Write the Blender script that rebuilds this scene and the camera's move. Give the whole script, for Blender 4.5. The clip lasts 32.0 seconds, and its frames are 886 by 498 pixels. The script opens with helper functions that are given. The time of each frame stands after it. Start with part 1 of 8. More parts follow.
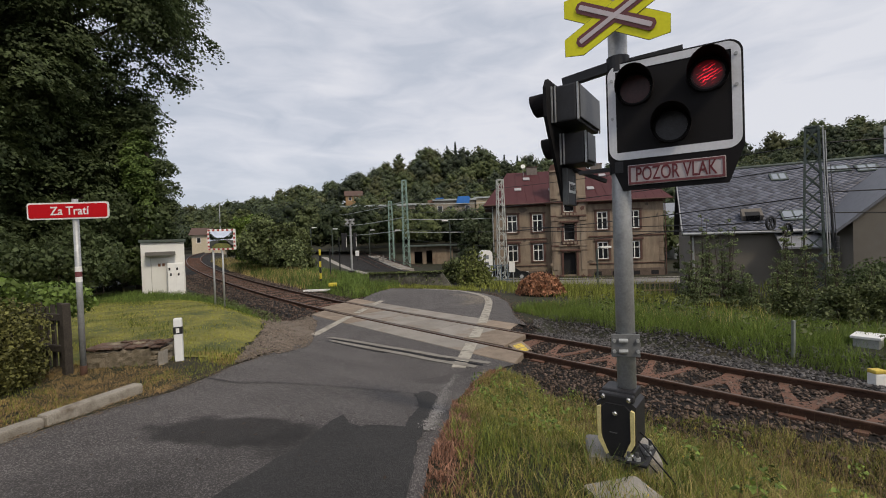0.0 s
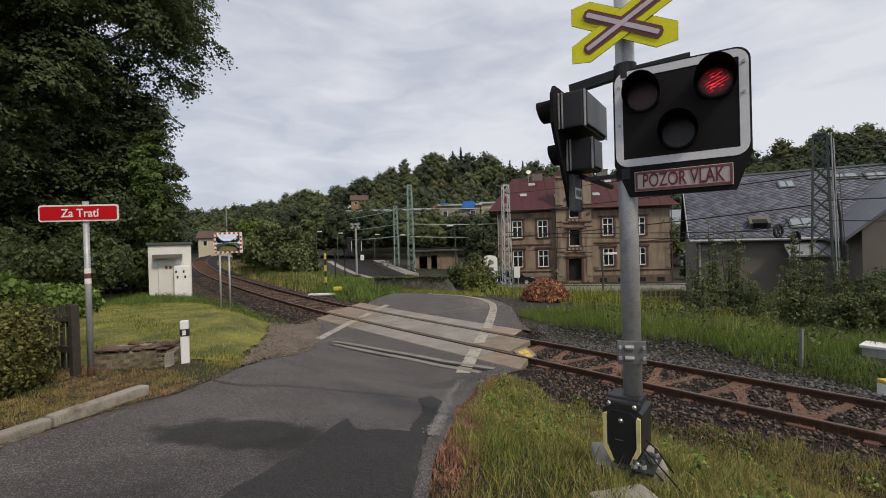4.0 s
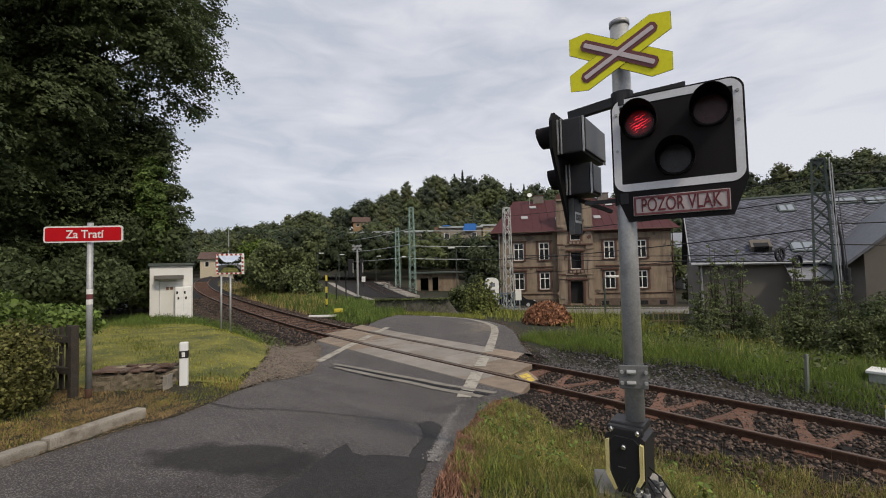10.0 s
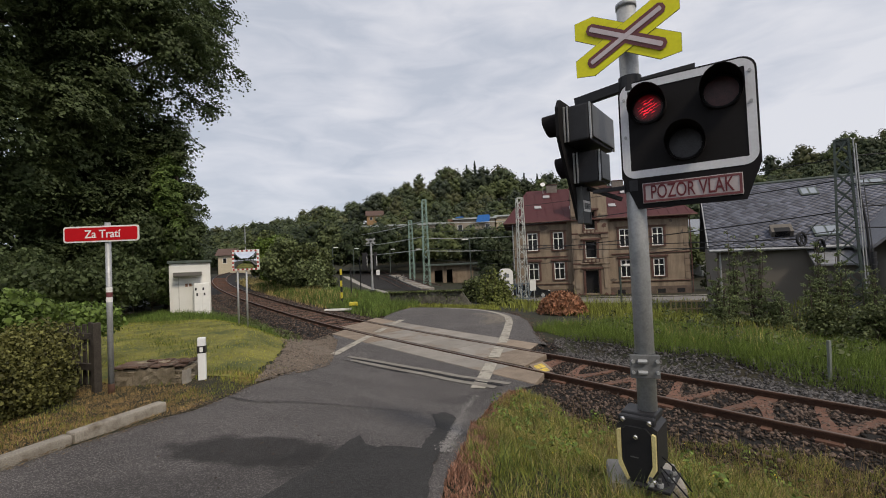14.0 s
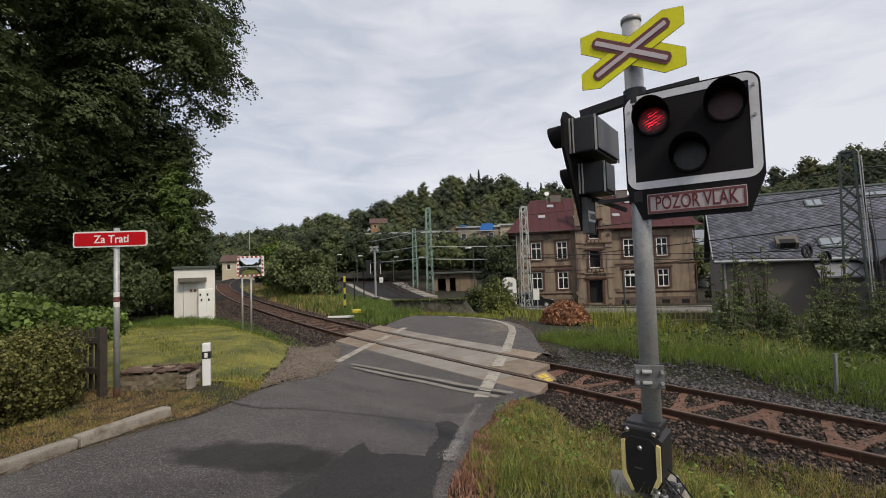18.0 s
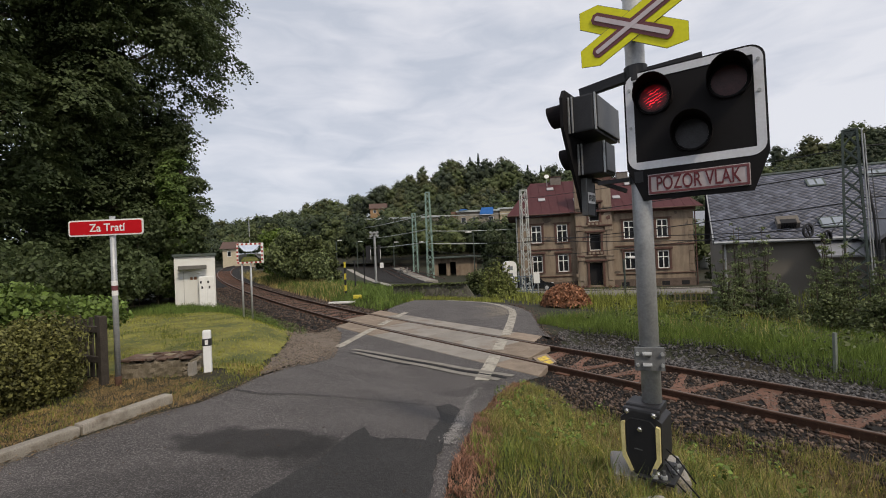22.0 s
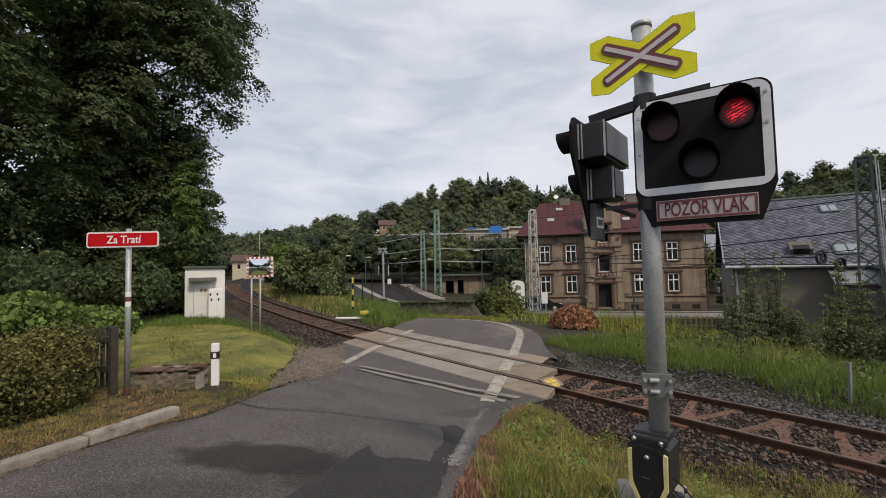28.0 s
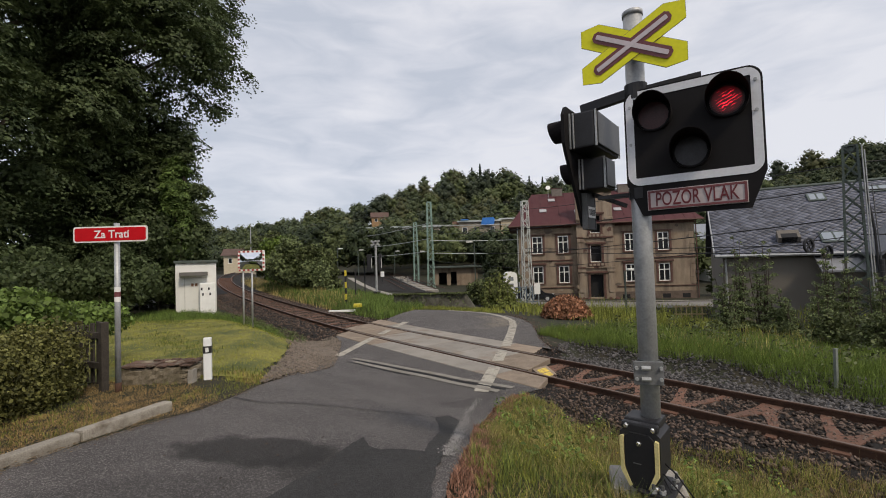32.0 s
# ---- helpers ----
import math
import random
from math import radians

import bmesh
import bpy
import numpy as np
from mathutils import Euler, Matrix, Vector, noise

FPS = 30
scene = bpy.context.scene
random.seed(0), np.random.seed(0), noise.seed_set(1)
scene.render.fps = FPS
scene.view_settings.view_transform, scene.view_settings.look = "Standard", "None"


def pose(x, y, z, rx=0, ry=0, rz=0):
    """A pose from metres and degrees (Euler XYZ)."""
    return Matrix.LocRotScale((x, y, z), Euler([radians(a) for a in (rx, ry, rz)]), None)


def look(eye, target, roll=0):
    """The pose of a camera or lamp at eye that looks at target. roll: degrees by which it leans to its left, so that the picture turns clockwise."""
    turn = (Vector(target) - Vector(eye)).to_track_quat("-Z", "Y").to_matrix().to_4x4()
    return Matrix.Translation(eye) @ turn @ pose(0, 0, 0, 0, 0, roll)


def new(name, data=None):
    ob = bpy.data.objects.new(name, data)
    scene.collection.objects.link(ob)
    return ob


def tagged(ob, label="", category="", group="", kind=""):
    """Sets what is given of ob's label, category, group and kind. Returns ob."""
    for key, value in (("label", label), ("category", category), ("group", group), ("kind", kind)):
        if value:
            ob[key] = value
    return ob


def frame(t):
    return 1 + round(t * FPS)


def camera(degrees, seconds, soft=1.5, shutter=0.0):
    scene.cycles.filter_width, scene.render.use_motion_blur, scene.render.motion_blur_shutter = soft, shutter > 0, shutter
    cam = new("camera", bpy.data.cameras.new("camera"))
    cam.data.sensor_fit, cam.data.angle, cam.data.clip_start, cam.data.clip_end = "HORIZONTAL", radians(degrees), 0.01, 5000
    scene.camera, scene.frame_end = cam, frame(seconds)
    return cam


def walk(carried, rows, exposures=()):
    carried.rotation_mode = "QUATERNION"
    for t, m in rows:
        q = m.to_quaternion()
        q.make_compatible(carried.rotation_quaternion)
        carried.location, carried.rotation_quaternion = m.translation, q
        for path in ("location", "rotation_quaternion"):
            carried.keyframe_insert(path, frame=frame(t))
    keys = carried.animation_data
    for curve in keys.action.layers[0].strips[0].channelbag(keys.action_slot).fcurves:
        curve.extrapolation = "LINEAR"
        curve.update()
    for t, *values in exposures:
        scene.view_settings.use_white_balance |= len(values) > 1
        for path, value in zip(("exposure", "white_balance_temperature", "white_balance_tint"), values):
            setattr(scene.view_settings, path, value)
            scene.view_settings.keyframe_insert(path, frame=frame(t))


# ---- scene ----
cam = camera(90.98, 32.0, 1.0)
PATH = [
    (0, pose(-0.010, 0.044, 1.644, 88.92, 2.07, -1.30)),
    (0.5, pose(-0.011, 0.038, 1.640, 88.75, 1.92, -1.43)),
    (1, pose(-0.012, 0.030, 1.642, 88.69, 1.81, -1.65)),
    (1.5, pose(-0.012, 0.030, 1.649, 88.85, 1.82, -1.77)),
    (2, pose(-0.014, 0.033, 1.642, 89.30, 1.75, -1.65)),
    (2.5, pose(-0.016, 0.036, 1.643, 89.58, 1.85, -1.23)),
    (3, pose(-0.018, 0.033, 1.640, 89.54, 1.72, -1.02)),
    (3.5, pose(-0.020, 0.033, 1.642, 89.49, 1.64, -0.91)),
    (5.5, pose(-0.022, 0.022, 1.649, 90.64, 1.54, 0.18)),
    (6, pose(-0.022, 0.016, 1.653, 91.11, 1.47, 0.14)),
    (6.5, pose(-0.019, 0.013, 1.655, 91.82, 1.43, 0.05)),
    (7, pose(-0.013, 0.020, 1.656, 92.32, 1.40, -0.02)),
    (7.5, pose(-0.015, 0.024, 1.651, 92.60, 1.40, -0.16)),
    (8, pose(-0.018, 0.028, 1.654, 92.59, 1.46, -0.28)),
    (8.5, pose(-0.016, 0.020, 1.655, 92.59, 1.46, -0.40)),
    (9, pose(-0.019, 0.006, 1.654, 92.58, 1.47, -0.50)),
    (9.5, pose(-0.016, 0.008, 1.652, 92.58, 1.46, -0.48)),
    (10, pose(-0.017, 0.008, 1.651, 92.49, 1.34, -0.48)),
    (10.5, pose(-0.018, 0.009, 1.652, 92.40, 1.26, -0.56)),
    (11, pose(-0.013, 0.014, 1.649, 92.27, 1.34, -0.57)),
    (11.5, pose(-0.001, 0.015, 1.651, 92.07, 1.88, -0.38)),
    (12, pose(0.001, 0.011, 1.648, 91.92, 2.26, -0.12)),
    (12.5, pose(-0.005, -0.000, 1.651, 91.83, 2.15, 0.03)),
    (13, pose(-0.000, -0.000, 1.650, 91.79, 2.02, 0.22)),
    (13.5, pose(0.017, 0.007, 1.649, 91.65, 2.07, 0.58)),
    (14, pose(0.037, 0.019, 1.650, 91.49, 2.47, 1.39)),
    (14.5, pose(0.038, 0.020, 1.649, 91.34, 2.93, 1.99)),
    (16.5, pose(0.028, -0.015, 1.660, 92.43, 2.32, 1.86)),
    (17, pose(0.023, -0.016, 1.660, 92.84, 2.00, 1.86)),
    (17.5, pose(0.021, -0.017, 1.657, 92.86, 1.87, 1.91)),
    (18, pose(0.018, -0.016, 1.653, 92.58, 1.89, 1.81)),
    (18.5, pose(0.018, -0.011, 1.652, 92.04, 2.05, 1.62)),
    (19, pose(0.023, -0.006, 1.651, 91.71, 2.14, 1.41)),
    (19.5, pose(0.019, -0.008, 1.649, 91.62, 2.09, 1.37)),
    (20, pose(0.015, -0.011, 1.651, 91.38, 1.93, 1.41)),
    (20.5, pose(0.022, -0.003, 1.652, 91.26, 1.79, 1.47)),
    (21, pose(0.033, 0.016, 1.648, 90.98, 1.78, 1.55)),
    (21.5, pose(0.034, 0.023, 1.652, 90.79, 2.11, 1.64)),
    (22, pose(0.037, 0.032, 1.650, 90.55, 2.62, 1.86)),
    (22.5, pose(0.041, 0.031, 1.651, 90.21, 3.38, 2.10)),
    (23, pose(0.046, 0.038, 1.645, 90.00, 4.10, 2.36)),
    (23.5, pose(0.046, 0.036, 1.651, 89.77, 4.14, 2.43)),
    (24, pose(0.047, 0.038, 1.647, 89.46, 4.23, 2.57)),
    (24.5, pose(0.039, 0.053, 1.645, 88.90, 4.33, 2.57)),
    (25, pose(0.039, 0.047, 1.653, 88.90, 4.12, 2.55)),
    (25.5, pose(0.046, 0.035, 1.663, 89.82, 3.62, 2.52)),
    (27.5, pose(0.040, -0.001, 1.679, 93.17, 1.27, 3.40)),
    (28, pose(0.031, -0.016, 1.675, 92.88, 1.26, 2.89)),
    (28.5, pose(0.040, -0.011, 1.675, 92.52, 1.22, 2.32)),
    (29, pose(0.042, -0.009, 1.676, 92.27, 1.22, 1.97)),
    (29.5, pose(0.043, -0.002, 1.673, 92.12, 1.43, 1.87)),
    (30, pose(0.042, 0.003, 1.673, 91.89, 1.71, 1.85)),
    (30.5, pose(0.040, 0.005, 1.670, 91.87, 1.76, 1.93)),
    (31, pose(0.042, 0.010, 1.671, 91.82, 1.82, 1.99)),
    (31.5, pose(0.038, 0.006, 1.668, 91.80, 1.86, 1.95)),
    (32, pose(0.033, -0.008, 1.669, 91.80, 1.87, 1.96)),
]
walk(cam, PATH, ((0, -0.36), (14, -0.36), (20, -0.29), (32, -0.29)))

# ---- daylight: bright broken overcast ----
SUN_EL, SUN_AZ = radians(46), radians(142)     # azimuth from +y towards +x
world = bpy.data.worlds.new("sky")
scene.world = world
world.use_nodes = True
wn, wl = world.node_tree.nodes, world.node_tree.links
wn.clear()
w_out = wn.new("ShaderNodeOutputWorld")
w_bg = wn.new("ShaderNodeBackground")
w_bg.inputs["Strength"].default_value = 0.095
w_sky = wn.new("ShaderNodeTexSky")
w_sky.sky_type = 'NISHITA'
w_sky.sun_disc = False
w_sky.sun_elevation, w_sky.sun_rotation = SUN_EL, SUN_AZ
w_co = wn.new("ShaderNodeTexCoord")
w_map = wn.new("ShaderNodeMapping")
w_map.inputs["Scale"].default_value = (1.3, 1.3, 4.2)
w_map.inputs["Rotation"].default_value = (0.0, radians(6), radians(20))
w_n1 = wn.new("ShaderNodeTexNoise")
w_n1.inputs["Scale"].default_value, w_n1.inputs["Detail"].default_value = 1.3, 9
w_n1.inputs["Roughness"].default_value = 0.52
w_n2 = wn.new("ShaderNodeTexNoise")
w_n2.inputs["Scale"].default_value, w_n2.inputs["Detail"].default_value = 5.5, 9
w_n2.inputs["Distortion"].default_value = 0.6
w_mixn = wn.new("ShaderNodeMix")
w_mixn.inputs["Factor"].default_value = 0.36
w_ramp = wn.new("ShaderNodeValToRGB")
w_ramp.color_ramp.elements[0].position, w_ramp.color_ramp.elements[0].color = 0.40, (7.75, 8.25, 9.4, 1)
w_ramp.color_ramp.elements[1].position, w_ramp.color_ramp.elements[1].color = 0.60, (11.05, 11.1, 11.8, 1)
w_mid = w_ramp.color_ramp.elements.new(0.5)
w_mid.color = (9.45, 9.72, 10.7, 1)
w_dot = wn.new("ShaderNodeVectorMath")
w_dot.operation = 'DOT_PRODUCT'
w_dot.inputs[1].default_value = (0.10, -0.05, 0.07)      # the cloud thins towards the sun's side
w_add = wn.new("ShaderNodeMath")
w_mix = wn.new("ShaderNodeMix")
w_mix.data_type = 'RGBA'
w_mix.inputs["Factor"].default_value = 0.86
wl.new(w_co.outputs["Generated"], w_map.inputs["Vector"])
wl.new(w_map.outputs["Vector"], w_n1.inputs["Vector"])
wl.new(w_map.outputs["Vector"], w_n2.inputs["Vector"])
wl.new(w_n1.outputs["Fac"], w_mixn.inputs["A"])
wl.new(w_n2.outputs["Fac"], w_mixn.inputs["B"])
wl.new(w_co.outputs["Generated"], w_dot.inputs[0])
wl.new(w_mixn.outputs["Result"], w_add.inputs[0])
wl.new(w_dot.outputs["Value"], w_add.inputs[1])
wl.new(w_add.outputs[0], w_ramp.inputs["Fac"])
wl.new(w_sky.outputs["Color"], w_mix.inputs["A"])
wl.new(w_ramp.outputs["Color"], w_mix.inputs["B"])
wl.new(w_mix.outputs["Result"], w_bg.inputs["Color"])
wl.new(w_bg.outputs["Background"], w_out.inputs["Surface"])
sun = new("sun", bpy.data.lights.new("sun", "SUN"))
sun.data.energy, sun.data.angle, sun.data.color = 2.7, radians(9), (1.0, 0.87, 0.69)
sun.matrix_world = look((0, 0, 60), (-60 * math.cos(SUN_EL) * math.sin(SUN_AZ) / math.sin(SUN_EL), -60 * math.cos(SUN_EL) * math.cos(SUN_AZ) / math.sin(SUN_EL), 0))

# ---- materials ----
MATS = {}


def mat(name, base, rough=0.7, metal=0.0, var=0.25, scale=6.0, fine=60.0, bump=0.15, dirt=None, dirt_at=0.6, dirt_scale=1.5, rand=0.0, island=0.0, spec=0.4, transl=0.0, emit=None, glow=0.0):
    """A two-scale procedural surface: base colour with grain and stains, bump, and optional per-piece variation."""
    if name in MATS:
        return MATS[name]
    m = bpy.data.materials.new(name)
    MATS[name] = m
    m.use_nodes = True
    n, l = m.node_tree.nodes, m.node_tree.links
    bsdf = n["Principled BSDF"]
    out = n["Material Output"]
    co = n.new("ShaderNodeTexCoord")
    a = n.new("ShaderNodeTexNoise")
    a.inputs["Scale"].default_value, a.inputs["Detail"].default_value = scale, 5
    b = n.new("ShaderNodeTexNoise")
    b.inputs["Scale"].default_value, b.inputs["Detail"].default_value = fine, 3
    l.new(co.outputs["Object"], a.inputs["Vector"])
    l.new(co.outputs["Object"], b.inputs["Vector"])
    mx = n.new("ShaderNodeMath")
    mx.operation = 'ADD'
    l.new(a.outputs["Fac"], mx.inputs[0])
    l.new(b.outputs["Fac"], mx.inputs[1])
    mr = n.new("ShaderNodeMapRange")
    mr.inputs["From Min"].default_value, mr.inputs["From Max"].default_value = 0.65, 1.35
    mr.inputs["To Min"].default_value, mr.inputs["To Max"].default_value = 1 - var, 1 + var
    l.new(mx.outputs[0], mr.inputs["Value"])
    val = mr.outputs["Result"]
    if rand or island:
        src = n.new("ShaderNodeObjectInfo").outputs["Random"] if rand else n.new("ShaderNodeNewGeometry").outputs["Random Per Island"]
        amount = rand or island
        r = n.new("ShaderNodeMapRange")
        r.inputs["To Min"].default_value, r.inputs["To Max"].default_value = 1 - amount, 1 + amount
        l.new(src, r.inputs["Value"])
        mu = n.new("ShaderNodeMath")
        mu.operation = 'MULTIPLY'
        l.new(val, mu.inputs[0])
        l.new(r.outputs["Result"], mu.inputs[1])
        val = mu.outputs[0]
    sc = n.new("ShaderNodeVectorMath")
    sc.operation = 'SCALE'
    sc.inputs[0].default_value = base
    l.new(val, sc.inputs["Scale"])
    col = sc.outputs["Vector"]
    if dirt:
        d = n.new("ShaderNodeTexNoise")
        d.inputs["Scale"].default_value, d.inputs["Detail"].default_value, d.inputs["Roughness"].default_value = dirt_scale, 8, 0.65
        l.new(co.outputs["Object"], d.inputs["Vector"])
        dr = n.new("ShaderNodeMapRange")
        dr.inputs["From Min"].default_value, dr.inputs["From Max"].default_value = dirt_at - 0.1, dirt_at + 0.1
        l.new(d.outputs["Fac"], dr.inputs["Value"])
        dm = n.new("ShaderNodeMix")
        dm.data_type = 'RGBA'
        l.new(dr.outputs["Result"], dm.inputs["Factor"])
        l.new(col, dm.inputs["A"])
        dm.inputs["B"].default_value = (*dirt, 1)
        col = dm.outputs["Result"]
    l.new(col, bsdf.inputs["Base Color"])
    bsdf.inputs["Roughness"].default_value = rough
    bsdf.inputs["Metallic"].default_value = metal
    bsdf.inputs["Specular IOR Level"].default_value = spec
    if bump:
        bp = n.new("ShaderNodeBump")
        bp.inputs["Strength"].default_value, bp.inputs["Distance"].default_value = bump, 0.02
        l.new(mx.outputs[0], bp.inputs["Height"])
        l.new(bp.outputs["Normal"], bsdf.inputs["Normal"])
    if glow:
        bsdf.inputs["Emission Color"].default_value = (*emit, 1)
        bsdf.inputs["Emission Strength"].default_value = glow
    if transl:
        tr = n.new("ShaderNodeBsdfTranslucent")
        l.new(col, tr.inputs["Color"])
        ms = n.new("ShaderNodeMixShader")
        ms.inputs[0].default_value = transl
        l.new(bsdf.outputs[0], ms.inputs[1])
        l.new(tr.outputs[0], ms.inputs[2])
        l.new(ms.outputs[0], out.inputs["Surface"])
    return m


def leaf(name, base, var=0.35, scale=0.35, transl=0.18, island=0.62):
    return mat(name, base, 0.6, 0, var, scale, 3.0, 0.0, island=island, spec=0.25, transl=transl)


# soil darkened so that its colour carries the shade between grass blades
GRASS = mat("shaded_grass_soil", (0.020, 0.022, 0.010), 0.95, 0, 0.45, 0.8, 25, 0.6, dirt=(0.036, 0.027, 0.016), dirt_at=0.58, dirt_scale=0.5)
def asphalt(name, base, pale, speck, cover=0.5):
    """Worn asphalt: pale stone specks in dark binder, larger pale and dark areas, fine cracks in the bump."""
    m = mat(name, base, 0.92, 0, 0.22, 1.1, 30, 0.35, dirt=pale, dirt_at=0.6 - 0.1 * cover, dirt_scale=0.55)
    n, l = m.node_tree.nodes, m.node_tree.links
    bs = n["Principled BSDF"]
    col = bs.inputs["Base Color"].links[0].from_socket
    co = n.new("ShaderNodeTexCoord")
    v = n.new("ShaderNodeTexVoronoi")
    v.inputs["Scale"].default_value = 130
    l.new(co.outputs["Object"], v.inputs["Vector"])
    sep = n.new("ShaderNodeSeparateColor")
    l.new(v.outputs["Color"], sep.inputs["Color"])
    r = n.new("ShaderNodeMapRange")
    r.inputs["From Min"].default_value, r.inputs["From Max"].default_value = 0.6, 0.95
    r.inputs["To Max"].default_value = 0.75
    l.new(sep.outputs["Red"], r.inputs["Value"])
    mx = n.new("ShaderNodeMix")
    mx.data_type = 'RGBA'
    l.new(r.outputs["Result"], mx.inputs["Factor"])
    l.new(col, mx.inputs["A"])
    mx.inputs["B"].default_value = (*speck, 1)
    l.new(mx.outputs["Result"], bs.inputs["Base Color"])
    b2 = n.new("ShaderNodeBump")
    b2.inputs["Strength"].default_value, b2.inputs["Distance"].default_value = 0.9, 0.011
    l.new(v.outputs["Distance"], b2.inputs["Height"])
    l.new(bs.inputs["Normal"].links[0].from_socket, b2.inputs["Normal"])
    l.new(b2.outputs["Normal"], bs.inputs["Normal"])
    return m


def blotched(m, spots):
    """Dark blotches mixed into a surface's colour: soft, uneven ovals (x, y, half length, half width, turn, depth)."""
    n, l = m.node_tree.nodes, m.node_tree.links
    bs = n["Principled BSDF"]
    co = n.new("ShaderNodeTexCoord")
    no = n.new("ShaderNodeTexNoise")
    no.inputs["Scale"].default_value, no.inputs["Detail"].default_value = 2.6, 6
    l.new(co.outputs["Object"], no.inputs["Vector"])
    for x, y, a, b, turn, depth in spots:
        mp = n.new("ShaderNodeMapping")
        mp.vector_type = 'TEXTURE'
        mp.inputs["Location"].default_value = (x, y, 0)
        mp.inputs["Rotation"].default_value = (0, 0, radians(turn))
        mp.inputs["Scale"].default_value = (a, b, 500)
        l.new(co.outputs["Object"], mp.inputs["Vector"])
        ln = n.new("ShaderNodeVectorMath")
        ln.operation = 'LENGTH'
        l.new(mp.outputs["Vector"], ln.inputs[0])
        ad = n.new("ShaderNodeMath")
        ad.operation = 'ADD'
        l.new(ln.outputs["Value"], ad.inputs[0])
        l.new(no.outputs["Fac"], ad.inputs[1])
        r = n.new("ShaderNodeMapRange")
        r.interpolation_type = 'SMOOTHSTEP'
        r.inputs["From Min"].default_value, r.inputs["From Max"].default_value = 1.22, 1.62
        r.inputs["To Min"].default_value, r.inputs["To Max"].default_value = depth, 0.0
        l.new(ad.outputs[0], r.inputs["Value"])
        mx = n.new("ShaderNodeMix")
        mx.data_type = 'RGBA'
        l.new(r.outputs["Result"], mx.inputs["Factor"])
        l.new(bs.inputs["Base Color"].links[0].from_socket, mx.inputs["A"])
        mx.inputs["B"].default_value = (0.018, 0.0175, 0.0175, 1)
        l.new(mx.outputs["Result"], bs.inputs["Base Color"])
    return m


def streaked(name, base, stain, bare):
    """Old plaster: rain streaks running down, and ragged areas where the coat has fallen off the brick."""
    m = mat(name, base, 0.92, 0, 0.2, 0.8, 25, 0.25, dirt=bare, dirt_at=0.64, dirt_scale=0.45)
    n, l = m.node_tree.nodes, m.node_tree.links
    bs = n["Principled BSDF"]
    col = bs.inputs["Base Color"].links[0].from_socket
    co = n.new("ShaderNodeTexCoord")
    mp = n.new("ShaderNodeMapping")
    mp.inputs["Scale"].default_value = (1.6, 1.6, 0.28)
    no = n.new("ShaderNodeTexNoise")
    no.inputs["Scale"].default_value, no.inputs["Detail"].default_value, no.inputs["Roughness"].default_value = 0.9, 8, 0.62
    r = n.new("ShaderNodeMapRange")
    r.inputs["From Min"].default_value, r.inputs["From Max"].default_value, r.inputs["To Max"].default_value = 0.44, 0.66, 0.85
    mx = n.new("ShaderNodeMix")
    mx.data_type = 'RGBA'
    l.new(co.outputs["Object"], mp.inputs["Vector"])
    l.new(mp.outputs["Vector"], no.inputs["Vector"])
    l.new(no.outputs["Fac"], r.inputs["Value"])
    l.new(r.outputs["Result"], mx.inputs["Factor"])
    l.new(col, mx.inputs["A"])
    mx.inputs["B"].default_value = (*stain, 1)
    l.new(mx.outputs["Result"], bs.inputs["Base Color"])
    return m


ASPHALT = asphalt("asphalt", (0.068, 0.0625, 0.062), (0.099, 0.091, 0.09), (0.28, 0.258, 0.25))
blotched(ASPHALT, ((-1.9, 4.0, 0.88, 0.32, -9, 0.78), (-1.25, 3.75, 0.35, 0.3, 30, 0.5), (0.2, 8.0, 0.9, 0.22, 40, 0.25), (-2.6, 2.7, 1.0, 0.35, 20, 0.35), (-2.2, 3.2, 1.6, 0.5, 15, 0.3)))
ASPHALT_NEW = asphalt("asphalt_patch", (0.0315, 0.031, 0.0315), (0.042, 0.041, 0.0415), (0.07, 0.068, 0.068), 0.3)
CONCRETE = mat("concrete", (0.31, 0.29, 0.26), 0.9, 0, 0.25, 3, 80, 0.35, dirt=(0.17, 0.15, 0.125), dirt_at=0.6)
PANEL = mat("concrete_panel", (0.245, 0.225, 0.20), 0.9, 0, 0.22, 2, 90, 0.3, dirt=(0.2, 0.15, 0.11), dirt_at=0.62, rand=0.12)
PANEL_RUST = mat("rusty_panel", (0.24, 0.19, 0.145), 0.9, 0, 0.3, 3, 70, 0.4, dirt=(0.3, 0.25, 0.2), dirt_at=0.62, rand=0.12)
RUST = mat("rusty_steel", (0.085, 0.045, 0.03), 0.85, 0.2, 0.35, 9, 120, 0.4, dirt=(0.06, 0.035, 0.025), dirt_at=0.6)
RUST_SLEEPER = mat("rusty_sleeper", (0.165, 0.085, 0.058), 0.9, 0.1, 0.35, 6, 90, 0.4, dirt=(0.1, 0.06, 0.045), dirt_at=0.6, rand=0.15)
RAILHEAD = mat("rail_head", (0.16, 0.115, 0.09), 0.5, 0.6, 0.3, 4, 90, 0.1)
# near-black: the shade between loose stones is put into the bed's colour
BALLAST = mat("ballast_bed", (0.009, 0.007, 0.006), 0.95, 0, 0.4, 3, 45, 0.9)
STONE = mat("ballast_stone", (0.092, 0.066, 0.053), 0.95, 0, 0.35, 8, 50, 0.6, island=0.9)
STONE_GREY = mat("grey_ballast", (0.085, 0.08, 0.08), 0.95, 0, 0.3, 8, 50, 0.5, island=0.75)
GRAVEL = mat("gravel", (0.155, 0.125, 0.10), 0.95, 0, 0.35, 2.5, 60, 0.7)
